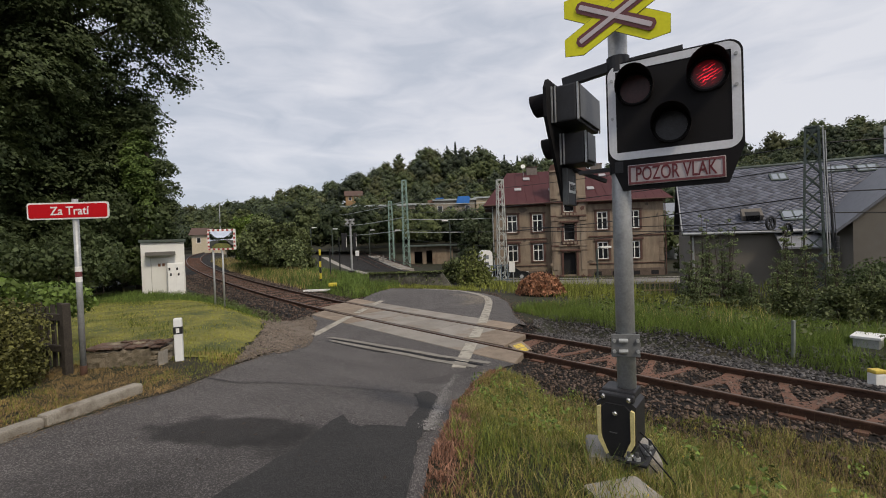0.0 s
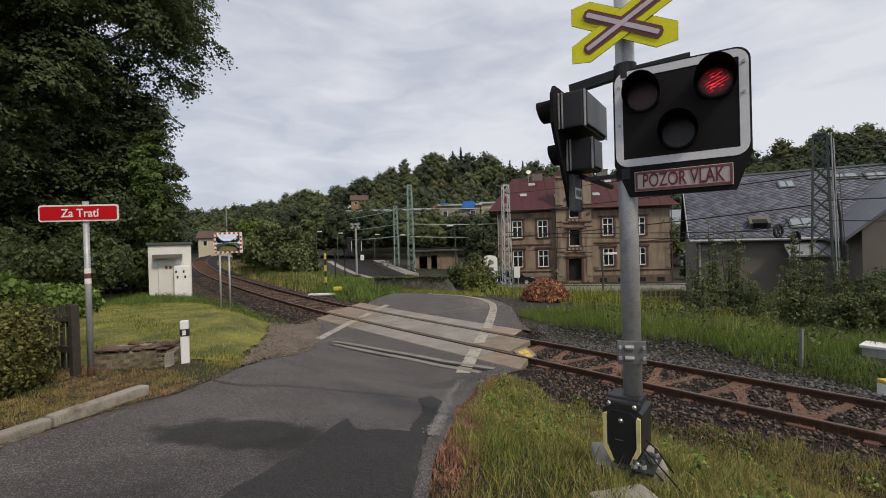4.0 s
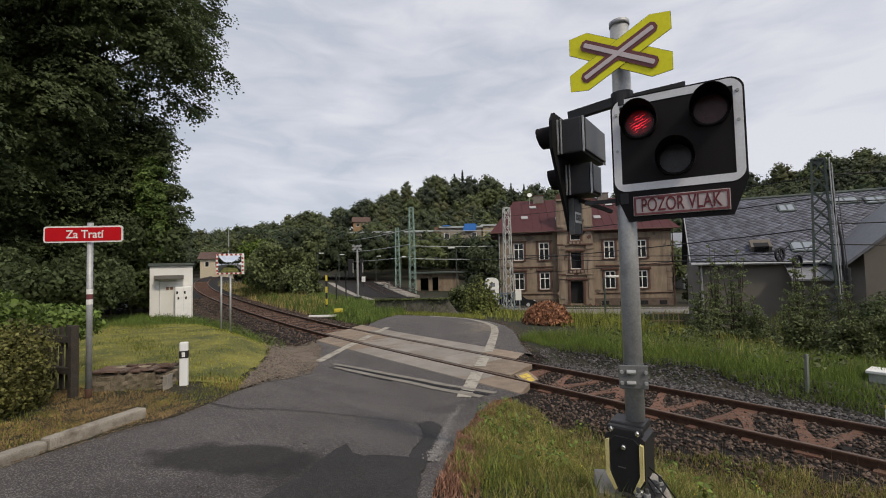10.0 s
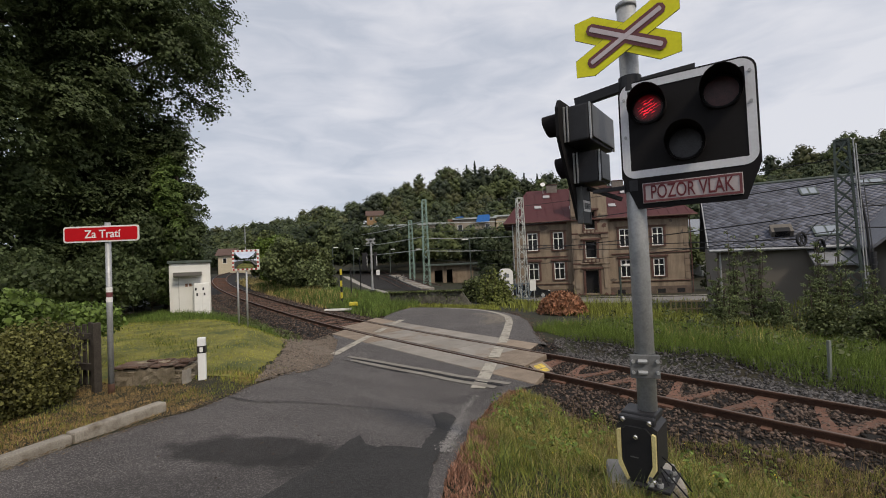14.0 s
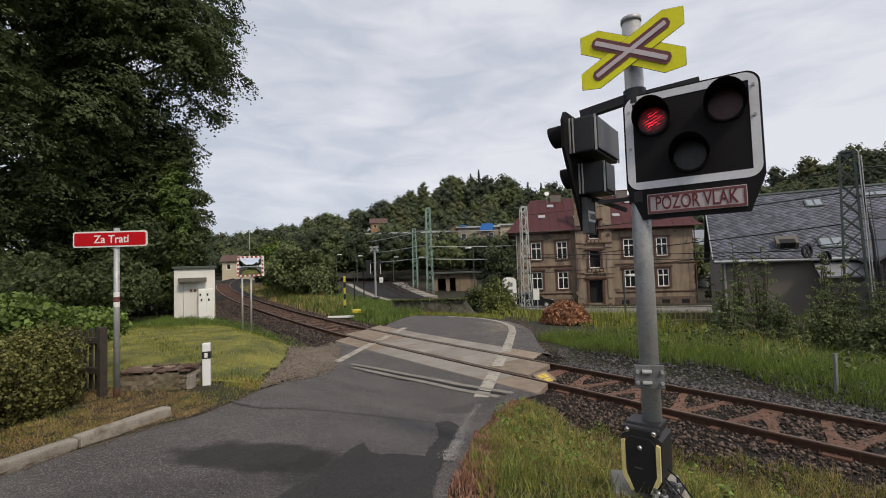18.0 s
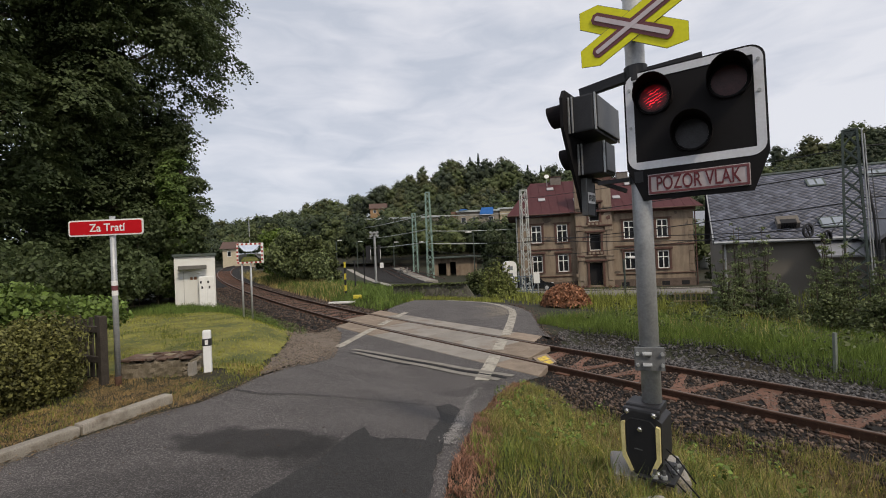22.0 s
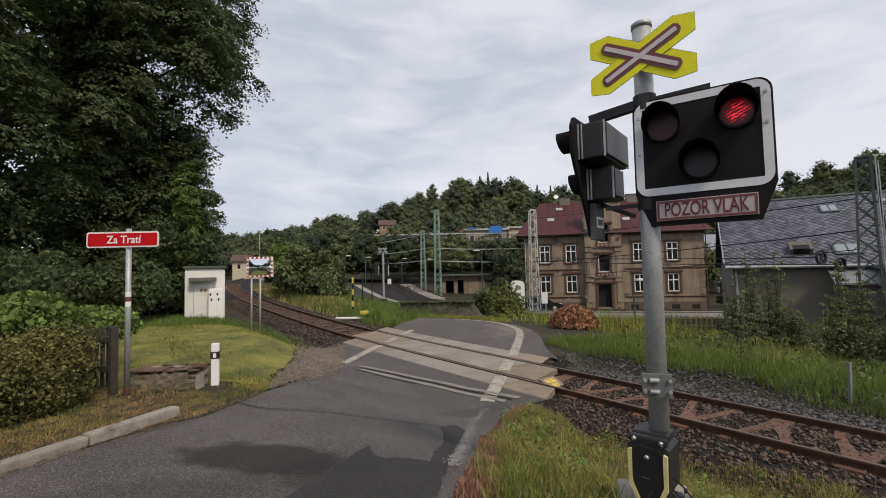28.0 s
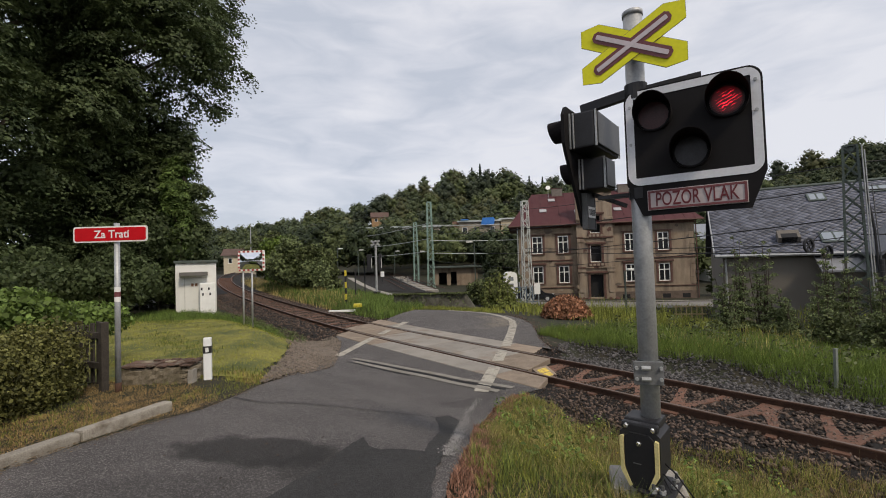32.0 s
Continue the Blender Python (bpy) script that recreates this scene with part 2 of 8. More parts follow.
ROADPAINT = mat("road_paint", (0.42, 0.39, 0.33), 0.85, 0, 0.3, 5, 70, 0.2, dirt=(0.17, 0.155, 0.135), dirt_at=0.54, dirt_scale=5)
GALV = mat("galvanised_steel", (0.40, 0.41, 0.42), 0.5, 0.4, 0.2, 7, 60, 0.06, dirt=(0.25, 0.26, 0.26), dirt_at=0.62, dirt_scale=5)
GALV_DARK = mat("dull_steel", (0.10, 0.105, 0.11), 0.6, 0.4, 0.25, 9, 60, 0.1, dirt=(0.11, 0.105, 0.1), dirt_at=0.6, dirt_scale=8)
BLACK = mat("black_paint", (0.02, 0.02, 0.023), 0.5, 0, 0.25, 6, 60, 0.05)
BLACK_MATT = mat("black_matt", (0.010, 0.010, 0.012), 0.75, 0, 0.2, 6, 60, 0.04)
WHITE = mat("white_paint", (0.78, 0.78, 0.76), 0.5, 0, 0.08, 4, 60, 0.04, dirt=(0.55, 0.54, 0.5), dirt_at=0.68, dirt_scale=3)
GREYBORDER = mat("grey_reflective_border", (0.68, 0.69, 0.73), 0.45, 0, 0.08, 4, 60, 0.02)
YELLOW = mat("sign_yellow", (0.80, 0.77, 0.03), 0.5, 0, 0.08, 3, 40, 0.0, spec=0.2)
SIGNRED = mat("sign_dark_red", (0.16, 0.05, 0.055), 0.45, 0, 0.12, 4, 40, 0.0)
SIGNPINK = mat("sign_faded_white", (0.60, 0.53, 0.56), 0.5, 0, 0.08, 4, 40, 0.0)
PLATERED = mat("street_red", (0.50, 0.008, 0.014), 0.55, 0, 0.06, 4, 40, 0.0, spec=0.12)
WOOD = mat("weathered_wood", (0.05, 0.042, 0.035), 0.9, 0, 0.4, 8, 50, 0.4)
PLASTER_WHITE = mat("white_plaster", (0.70, 0.70, 0.67), 0.85, 0, 0.08, 1.5, 40, 0.1, dirt=(0.5, 0.49, 0.44), dirt_at=0.66, dirt_scale=0.9)
PLASTER = streaked("ochre_plaster", (0.26, 0.205, 0.15), (0.135, 0.105, 0.082), (0.17, 0.115, 0.085))
PLASTER_TRIM = mat("brown_stone_trim", (0.10, 0.054, 0.044), 0.9, 0, 0.35, 2, 30, 0.2)
PLASTER_GREY = mat("grey_render", (0.165, 0.15, 0.13), 0.9, 0, 0.12, 0.8, 30, 0.15, dirt=(0.17, 0.16, 0.145), dirt_at=0.58, dirt_scale=0.6)
ROOF_RED = mat("red_sheet_roof", (0.068, 0.016, 0.019), 0.7, 0.1, 0.15, 1.2, 25, 0.1, dirt=(0.075, 0.025, 0.025), dirt_at=0.62)
SLATE = mat("slate_shingle", (0.105, 0.112, 0.145), 0.5, 0, 0.25, 0.8, 40, 0.15, island=0.4)
GLASS_DARK = mat("dark_window_glass", (0.015, 0.017, 0.02), 0.12, 0, 0.2, 1, 10, 0.0, spec=0.6)
PALE_STEEL = mat("pale_galvanised_steel", (0.46, 0.48, 0.46), 0.6, 0.2, 0.2, 5, 40, 0.05)
GREEN_STEEL = mat("green_grey_steel", (0.24, 0.35, 0.31), 0.6, 0.3, 0.25, 5, 40, 0.1, dirt=(0.13, 0.13, 0.115), dirt_at=0.62, dirt_scale=3)
DARK_STEEL = mat("dark_green_steel", (0.075, 0.095, 0.085), 0.6, 0.3, 0.25, 5, 40, 0.1, dirt=(0.1, 0.09, 0.075), dirt_at=0.64, dirt_scale=3)
WIRE = mat("dark_wire", (0.02, 0.02, 0.022), 0.6, 0.3, 0.1, 5, 40, 0.0)
BARK = mat("bark", (0.075, 0.06, 0.045), 0.95, 0, 0.4, 5, 40, 0.8)
LEAF_DARK = leaf("leaf_dark", (0.083, 0.110, 0.047), scale=0.5, transl=0.34, island=0.35)
LEAF_VALLEY = leaf("leaf_valley", (0.038, 0.053, 0.024), var=0.45, scale=0.15, island=0.3)
LEAF_SHRUB = leaf("leaf_shrub", (0.155, 0.19, 0.085), scale=0.8)
LEAF_IVY = leaf("leaf_ivy", (0.12, 0.178, 0.05), scale=0.8, island=0.35)
LEAF_HEDGE = leaf("leaf_hedge", (0.135, 0.135, 0.042), scale=1.5)
LEAF_BRIGHT = leaf("leaf_bright", (0.15, 0.215, 0.046), scale=1.5)
# hill woods green, lifted a little to carry distance haze in its colour
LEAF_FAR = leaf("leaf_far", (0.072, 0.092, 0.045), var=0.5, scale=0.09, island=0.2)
LEAF_BUSH = leaf("leaf_bush", (0.095, 0.115, 0.045), scale=0.8)
LEAF_FAR_LIGHT = leaf("leaf_far_light", (0.10, 0.122, 0.05), var=0.4, scale=0.12, island=0.2)
LEAF_FAR_DEEP = leaf("leaf_far_deep", (0.05, 0.064, 0.038), var=0.4, scale=0.12, island=0.2)
CONIFER = leaf("conifer_needles", (0.026, 0.045, 0.026), scale=0.3)
BLADE = leaf("grass_blade", (0.215, 0.235, 0.05), scale=0.8)
BLADE_LAWN = leaf("lawn_blade", (0.35, 0.34, 0.065), var=0.45, scale=1.3, island=0.35)
LAWN_TURF = mat("lawn_turf", (0.19, 0.18, 0.042), 0.95, 0, 0.5, 1.6, 30, 1.0, dirt=(0.075, 0.088, 0.026), dirt_at=0.52, dirt_scale=1.1)
BLADE_DRY = leaf("dry_blade", (0.37, 0.30, 0.12), scale=0.9)
BLADE_RED = leaf("reddish_moss", (0.30, 0.165, 0.115), scale=2)

# ---- building helpers ----
def part(name, bm, material, parent=None, label="", smooth=False):
    """Links a bmesh as one mesh object under a thing or under a part."""
    me = bpy.data.meshes.new(name)
    bm.to_mesh(me)
    bm.free()
    me.materials.append(material)
    if smooth:
        me.shade_smooth()
    ob = new(name, me)
    if parent is not None:
        ob.parent = parent
    if label:
        ob["label"] = label
    return ob


def thing(name, x=0.0, y=0.0, z=0.0, rz=0.0, label="", category="", group="", kind=""):
    ob = new(name)
    ob.empty_display_size = 0.2
    ob.matrix_basis = pose(x, y, z, 0, 0, rz)
    return tagged(ob, label, category, group, kind)


def numpy_mesh(name, verts, faces, material, smooth=False):
    """A mesh object out of computed arrays: verts (n, 3) and faces (m, 3 or 4)."""
    me = bpy.data.meshes.new(name)
    k = faces.shape[1]
    me.vertices.add(len(verts))
    me.vertices.foreach_set("co", np.ascontiguousarray(verts, dtype=np.float32).ravel())
    me.loops.add(faces.size)
    me.loops.foreach_set("vertex_index", np.ascontiguousarray(faces, dtype=np.int32).ravel())
    me.polygons.add(len(faces))
    me.polygons.foreach_set("loop_start", np.arange(0, faces.size, k, dtype=np.int32))
    me.update(calc_edges=True)
    me.validate()
    me.materials.append(material)
    if smooth:
        me.shade_smooth()
    return new(name, me)


def box(bm, x0, x1, y0, y1, z0, z1, bevel=0.0):
    r = bmesh.ops.create_cube(bm, size=1.0)
    vs = r["verts"]
    bmesh.ops.transform(bm, matrix=Matrix.Translation(((x0 + x1) / 2, (y0 + y1) / 2, (z0 + z1) / 2)) @ Matrix.Diagonal((x1 - x0, y1 - y0, z1 - z0, 1)), verts=vs)
    if bevel:
        es = list({e for v in vs for e in v.link_edges})
        bmesh.ops.bevel(bm, geom=es, offset=bevel, segments=2, affect='EDGES', profile=0.6)
    return bm


def boxed(x0, x1, y0, y1, z0, z1, bevel=0.0):
    return box(bmesh.new(), x0, x1, y0, y1, z0, z1, bevel)


def bar(bm, a, b, w, h=None, up=(0, 0, 1)):
    """A square bar from a to b."""
    a, b = Vector(a), Vector(b)
    h = h or w
    d = (b - a).normalized()
    u = Vector(up)
    if abs(d.dot(u)) > 0.95:
        u = Vector((1, 0, 0))
    s = d.cross(u).normalized() * (w / 2)
    t = s.cross(d).normalized() * (h / 2)
    v = [bm.verts.new(p + i * s + j * t) for p in (a, b) for i, j in ((-1, -1), (1, -1), (1, 1), (-1, 1))]
    for f in ((0, 3, 2, 1), (4, 5, 6, 7), (0, 1, 5, 4), (1, 2, 6, 5), (2, 3, 7, 6), (3, 0, 4, 7)):
        bm.faces.new([v[i] for i in f])
    return bm


def tube(bm, pts, radii, sides=12, cap=True):
    """A round tube along points; radii is one number or one a point."""
    pts = [Vector(p) for p in pts]
    if not hasattr(radii, "__len__"):
        radii = [radii] * len(pts)
    rings = []
    for i, p in enumerate(pts):
        d = (pts[min(i + 1, len(pts) - 1)] - pts[max(i - 1, 0)]).normalized()
        u = Vector((0, 0, 1)) if abs(d.z) < 0.9 else Vector((1, 0, 0))
        s = d.cross(u).normalized()
        t = s.cross(d).normalized()
        rings.append([bm.verts.new(p + radii[i] * (math.cos(a) * s + math.sin(a) * t)) for a in (2 * math.pi * k / sides for k in range(sides))])
    for r0, r1 in zip(rings[:-1], rings[1:]):
        for k in range(sides):
            bm.faces.new((r0[k], r1[k], r1[(k + 1) % sides], r0[(k + 1) % sides]))
    if cap:
        bm.faces.new(rings[0])
        bm.faces.new(rings[-1][::-1])
    bmesh.ops.recalc_face_normals(bm, faces=bm.faces)
    return bm


def plate(bm, outline, z0, z1, axis="y"):
    """A flat plate of a given outline (u, v): extruded along axis from z0 to z1."""
    def place(u, v, w):
        return (u, w, v) if axis == "y" else ((u, v, w) if axis == "z" else (w, u, v))
    lo = [bm.verts.new(place(u, v, z0)) for u, v in outline]
    hi = [bm.verts.new(place(u, v, z1)) for u, v in outline]
    n = len(outline)
    bm.faces.new(lo)
    bm.faces.new(hi[::-1])
    for i in range(n):
        bm.faces.new((lo[i], hi[i], hi[(i + 1) % n], lo[(i + 1) % n]))
    bmesh.ops.recalc_face_normals(bm, faces=bm.faces)
    return bm


def rounded(x0, x1, y0, y1, r, n=6):
    out = []
    for cx, cy, a0 in ((x1 - r, y1 - r, 0), (x0 + r, y1 - r, 90), (x0 + r, y0 + r, 180), (x1 - r, y0 + r, 270)):
        for k in range(n + 1):
            a = radians(a0 + 90 * k / n)
            out.append((cx + r * math.cos(a), cy + r * math.sin(a)))
    return out


def ring_plate(bm, outer, inner, z0, z1, axis="y"):
    """A frame between two outlines with the same number of points."""
    def place(u, v, w):
        return (u, w, v) if axis == "y" else ((u, v, w) if axis == "z" else (w, u, v))
    n = len(outer)
    o0 = [bm.verts.new(place(*p, z0)) for p in outer]
    o1 = [bm.verts.new(place(*p, z1)) for p in outer]
    i0 = [bm.verts.new(place(*p, z0)) for p in inner]
    i1 = [bm.verts.new(place(*p, z1)) for p in inner]
    for k in range(n):
        j = (k + 1) % n
        bm.faces.new((o0[k], o0[j], i0[j], i0[k]))
        bm.faces.new((o1[k], i1[k], i1[j], o1[j]))
        bm.faces.new((o0[k], o1[k], o1[j], o0[j]))
        bm.faces.new((i0[k], i0[j], i1[j], i1[k]))
    bmesh.ops.recalc_face_normals(bm, faces=bm.faces)
    return bm


def lettering(name, text, size, width, material, parent, m, depth=0.003, label="", weight=0.0):
    """Words as a mesh of their own, fitted to a width, centred on the pose m (x along the line, y up)."""
    cu = bpy.data.curves.new(name, "FONT")
    cu.offset = size * weight
    cu.body, cu.size, cu.extrude, cu.align_x, cu.align_y = text, size, depth, 'CENTER', 'CENTER'
    tmp = new(name + "_curve", cu)
    bpy.context.view_layer.update()
    me = bpy.data.meshes.new_from_object(tmp.evaluated_get(bpy.context.evaluated_depsgraph_get()))
    bpy.data.objects.remove(tmp)
    bpy.data.curves.remove(cu)
    xs = [v.co.x for v in me.vertices]
    k = width / (max(xs) - min(xs))
    me.transform(m @ Matrix.Diagonal((k, 1, 1, 1)))
    me.materials.clear()
    me.materials.append(material)
    ob = new(name, me)
    ob.parent = parent
    if label:
        ob["label"] = label
    return ob


def scatter_quads(points, normals, size, rng, aspect=0.6, spread=0.9):
    """Arrays of leaf quads: a folded diamond at each point, turned about its rough normal."""
    n = len(points)
    nn = normals + rng.normal(0, spread, (n, 3))
    nn /= np.linalg.norm(nn, axis=1, keepdims=True) + 1e-9
    t = np.cross(nn, rng.normal(0, 1, (n, 3)))
    t /= np.linalg.norm(t, axis=1, keepdims=True) + 1e-9
    b = np.cross(nn, t)
    s = (np.asarray(size) * rng.uniform(0.6, 1.35, n))[:, None]
    v = np.stack([points - t * s * 0.5, points + b * s * 0.5 * aspect + nn * s * 0.1, points + t * s * 0.5 - nn * s * 0.08, points - b * s * 0.5 * aspect + nn * s * 0.1], 1)
    return v.reshape(-1, 3), np.arange(4 * n).reshape(n, 4)


def blob_points(blobs, count, rng, shell=0.35, lump=0.28):
    """Points in the outer shell of many ellipsoids (x, y, z, rx, ry, rz), roughened by a few lumps each."""
    blobs = np.asarray(blobs, float)
    area = (blobs[:, 3] * blobs[:, 4] + blobs[:, 4] * blobs[:, 5] + blobs[:, 3] * blobs[:, 5])
    which = rng.choice(len(blobs), count, p=area / area.sum())
    d = rng.normal(0, 1, (count, 3))
    d /= np.linalg.norm(d, axis=1, keepdims=True)
    lumps = rng.normal(0, 1, (len(blobs), 14, 3))
    lumps /= np.linalg.norm(lumps, axis=2, keepdims=True)
    near = (lumps[which] * d[:, None]).sum(2).max(1)
    r = (1 - shell * rng.uniform(0, 1, count) ** 1.6) * (1 - lump + lump * ((near - 0.6) / 0.4).clip(-0.6, 1))
    b = blobs[which]
    return b[:, :3] + d * r[:, None] * b[:, 3:], d


def foliage(name, blobs, count, size, material, seed, parent=None, shell=0.4, lump=0.3, spread=0.8, cut=None):
    rng = np.random.default_rng(seed)
    p, nrm = blob_points(blobs, count, rng, shell, lump)
    if cut is not None:
        keep = cut(p)
        p, nrm = p[keep], nrm[keep]
    v, f = scatter_quads(p, nrm, size, rng, 0.7, spread)
    ob = numpy_mesh(name, v, f, material)
    if parent is not None:
        ob.parent = parent
    return ob

def sprays(name, blobs, count, per, reach, size, material, seed, parent, shell=0.5):
    """A crown of flat, drooping leaf sprays: count sprays on the clumps, each with per leaves in one tilted layer."""
    rng = np.random.default_rng(seed)
    c, out = blob_points(blobs, count, rng, shell, 0.32)
    nn = 0.55 * out + np.array([0, 0, 0.8]) + rng.normal(0, 0.22, (count, 3))
    nn /= np.linalg.norm(nn, axis=1, keepdims=True)
    t = np.cross(nn, rng.normal(0, 1, (count, 3)))
    t /= np.linalg.norm(t, axis=1, keepdims=True)
    b = np.cross(nn, t)
    big = reach * rng.uniform(0.55, 1.3, count)
    i = np.repeat(np.arange(count), per)
    n = len(i)
    r, a = np.sqrt(rng.uniform(0, 1, n)) * rng.uniform(0.7, 1.15, n), rng.uniform(0, 2 * np.pi, n)
    p = c[i] + (t[i] * np.cos(a)[:, None] + 0.7 * b[i] * np.sin(a)[:, None]) * (r * big[i])[:, None]
    p += nn[i] * rng.normal(0, 0.05, (n, 1)) - np.array([0, 0, 0.34]) * (r * r * big[i])[:, None]
    v, f = scatter_quads(p, nn[i] + 0.25 * out[i], size, rng, 0.75, 0.33)
    ob = numpy_mesh(name, v, f, material)
    ob.parent = parent
    return ob


# ---- plan: the track line and the lie of the land ----
P0 = np.array([0.765, 12.175])
TH = radians(40.27)


def track_xy(s, d=0.0):
    """A point s metres along the track (to the north-west) and d metres to its far side."""
    k0, k1 = -0.0013, -0.0001
    n = 60
    ds = s / n
    x, y = P0
    for i in range(n):
        q = (i + 0.5) * ds
        a = TH + k0 * q + k1 * q * q / 2
        x, y = x - math.sin(a) * ds, y + math.cos(a) * ds
    a = TH + k0 * s + k1 * s * s / 2
    return x + d * math.cos(a), y + d * math.sin(a)


def rail_z(s):
    u = np.clip(np.asarray(s, float) - 4, 0, None)
    return -0.88 + 0.0323 * u * u / (u + 12)


def sd(x, y):
    """Along and across the track, with the gentle curve beyond the crossing taken off."""
    dx, dy = np.asarray(x, float) - P0[0], np.asarray(y, float) - P0[1]
    s = -dx * math.sin(TH) + dy * math.cos(TH)
    d = dx * math.cos(TH) + dy * math.sin(TH)
    sc = np.clip(s, -40, 90)
    return s, d - (0.0013 * sc * sc / 2 + 0.0001 * np.clip(sc, 0, 90) ** 3 / 6)


def step(t, a, b):
    t = np.clip((t - a) / (b - a), 0, 1)
    return t * t * (3 - 2 * t)


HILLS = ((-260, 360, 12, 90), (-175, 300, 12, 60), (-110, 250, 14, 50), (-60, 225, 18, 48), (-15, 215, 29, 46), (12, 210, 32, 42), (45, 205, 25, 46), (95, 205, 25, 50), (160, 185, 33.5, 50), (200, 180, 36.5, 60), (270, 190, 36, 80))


def ground_z(x, y, dip=1.0):
    x, y = np.asarray(x, float), np.asarray(y, float)
    s, d = sd(x, y)
    zr = rail_z(np.clip(s, -30, 60)) - 0.0
    start = np.interp(s, (-7, -4, 0, 3), (-6.2, -7.3, -7.0, -5.4))
    end = np.interp(s, (-7, -3, 4, 8), (-2.7, -3.0, -2.9, -2.7))
    t = np.clip((d - start) / (end - start), 0, 1)
    low = -0.30 * step(s, 4.5, 13.5)                                   # the lawn falls towards the hut
    near = low + (zr - low) * (t * t * (3 - 2 * t))
    sk = s - 0.69 * d
    bed = np.interp(sk, (-2.9, -2.2, 7.4, 8.2), (1, 0, 0, 1))          # the crossing itself is level with the rails
    near = near - 0.30 * np.maximum(bed * step(d, -3.2, -2.4), dip * step(d, -1.9, -1.6))
    fall = step(d, 3.0, 30.0) * np.interp(s, (-30, 30, 50, 80), (2.3, 2.3, 1.6, 0.8))
    far = zr - 0.30 * np.maximum(bed * (1 - step(d, 2.4, 3.4)), dip * (1 - step(d, 1.6, 1.9))) - fall
    z = np.where(d < 0, near, far)
    z = z + 0.5 * step(-d, 9, 30)
    h = 0
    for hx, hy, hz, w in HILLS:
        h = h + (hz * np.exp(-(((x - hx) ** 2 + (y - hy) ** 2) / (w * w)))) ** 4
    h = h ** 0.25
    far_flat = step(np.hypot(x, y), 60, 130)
    bumps = 0.008 * np.sin(x * 2.3 + 1.1 * np.sin(y * 1.7)) * np.sin(y * 2.9) * (1 - step(np.abs(d), 0, 2.0) * 0)
    return z * 1.0 + h * far_flat + bumps * np.where(np.abs(d) < 2.2, 0, 1)


def gz(x, y):
    return float(ground_z(x, y))


def rz_road(x, y):
    """The road surface, which does not dip at the deck."""
    return float(ground_z(x, y, 0.0))


def inside(x, y, poly):
    """Whether points lie in a polygon."""
    res = np.zeros(np.shape(x), bool)
    for (x0, y0), (x1, y1) in zip(poly, poly[1:] + poly[:1]):
        c = ((y0 > y) != (y1 > y))
        res ^= c & (x < (x1 - x0) * (y - y0) / ((y1 - y0) or 1e-9) + x0)
    return res


# near road (x, y), from behind the viewer to the tracks; far road beyond them
ROAD_NEAR = [(-4.5, -14), (-4.5, 0), (-4.42, 2.0), (-4.14, 3.1), (-3.82, 4.02), (-3.58, 4.55), (-3.36, 4.92), (-3.12, 5.15), (-3.02, 5.5), (-2.94, 5.8), (-2.93, 7.0), (-3.06, 9.1), (-3.25, 11.3), (-3.55, 12.3), (-4.0, 14.6), track_xy(6.35, -1.64), track_xy(4, -1.64), track_xy(0, -1.64), track_xy(-3.15, -1.64),
             (0.95, 8.3), (0.57, 7.64), (0.18, 6.15), (0.09, 4.68), (-0.02, 3.71), (-0.1, 3.34), (-0.13, 2.87), (-0.2, 1.5), (0.3, 0), (0.6, -14)]
ROAD_FAR = [track_xy(8.2, 1.64), (-3.25, 20.3), (-2.95, 21.8), (-2.7, 22.6), (-2.4, 23.7), (-0.9, 23.6), (0.5, 23.4), (1.5, 22.9), (2.4, 21.6), (2.85, 19.6), (2.9, 17.3), (2.65, 15.0), track_xy(-0.9, 1.64), track_xy(3, 1.64)]
ROAD = ROAD_NEAR[:15] + ROAD_FAR[:-2] + ROAD_NEAR[18:]


def grid_axis(lo, hi, fine_lo, fine_hi, fine, grow=1.18):
    out = list(np.arange(fine_lo, fine_hi, fine))
    a, st = fine_lo, fine
    left = []
    while a > lo:
        st *= grow
        a -= st
        left.append(max(a, lo))
    b, st, right = out[-1], fine, []
    while b < hi:
        st = min(st * grow, 30)
        b += st
        right.append(min(b, hi))
    return np.array(left[::-1] + out + right)


gx, gy = grid_axis(-900, 900, -16, 18, 0.3, 1.13), grid_axis(-400, 1400, -2, 32, 0.3, 1.11)
GX, GY = np.meshgrid(gx, gy)
GZ = ground_z(GX, GY)
GZ = GZ - 0.06 * inside(GX, GY, ROAD)
nx_, ny_ = len(gx), len(gy)
idx = np.arange(nx_ * ny_).reshape(ny_, nx_)
gf = np.stack([idx[:-1, :-1], idx[:-1, 1:], idx[1:, 1:], idx[1:, :-1]], -1).reshape(-1, 4)
ground = numpy_mesh("ground", np.stack([GX, GY, GZ], -1).reshape(-1, 3), gf, GRASS, True)
tagged(ground, "rolling ground of rough grass, earth and wooded slopes", "ground", kind="structure")


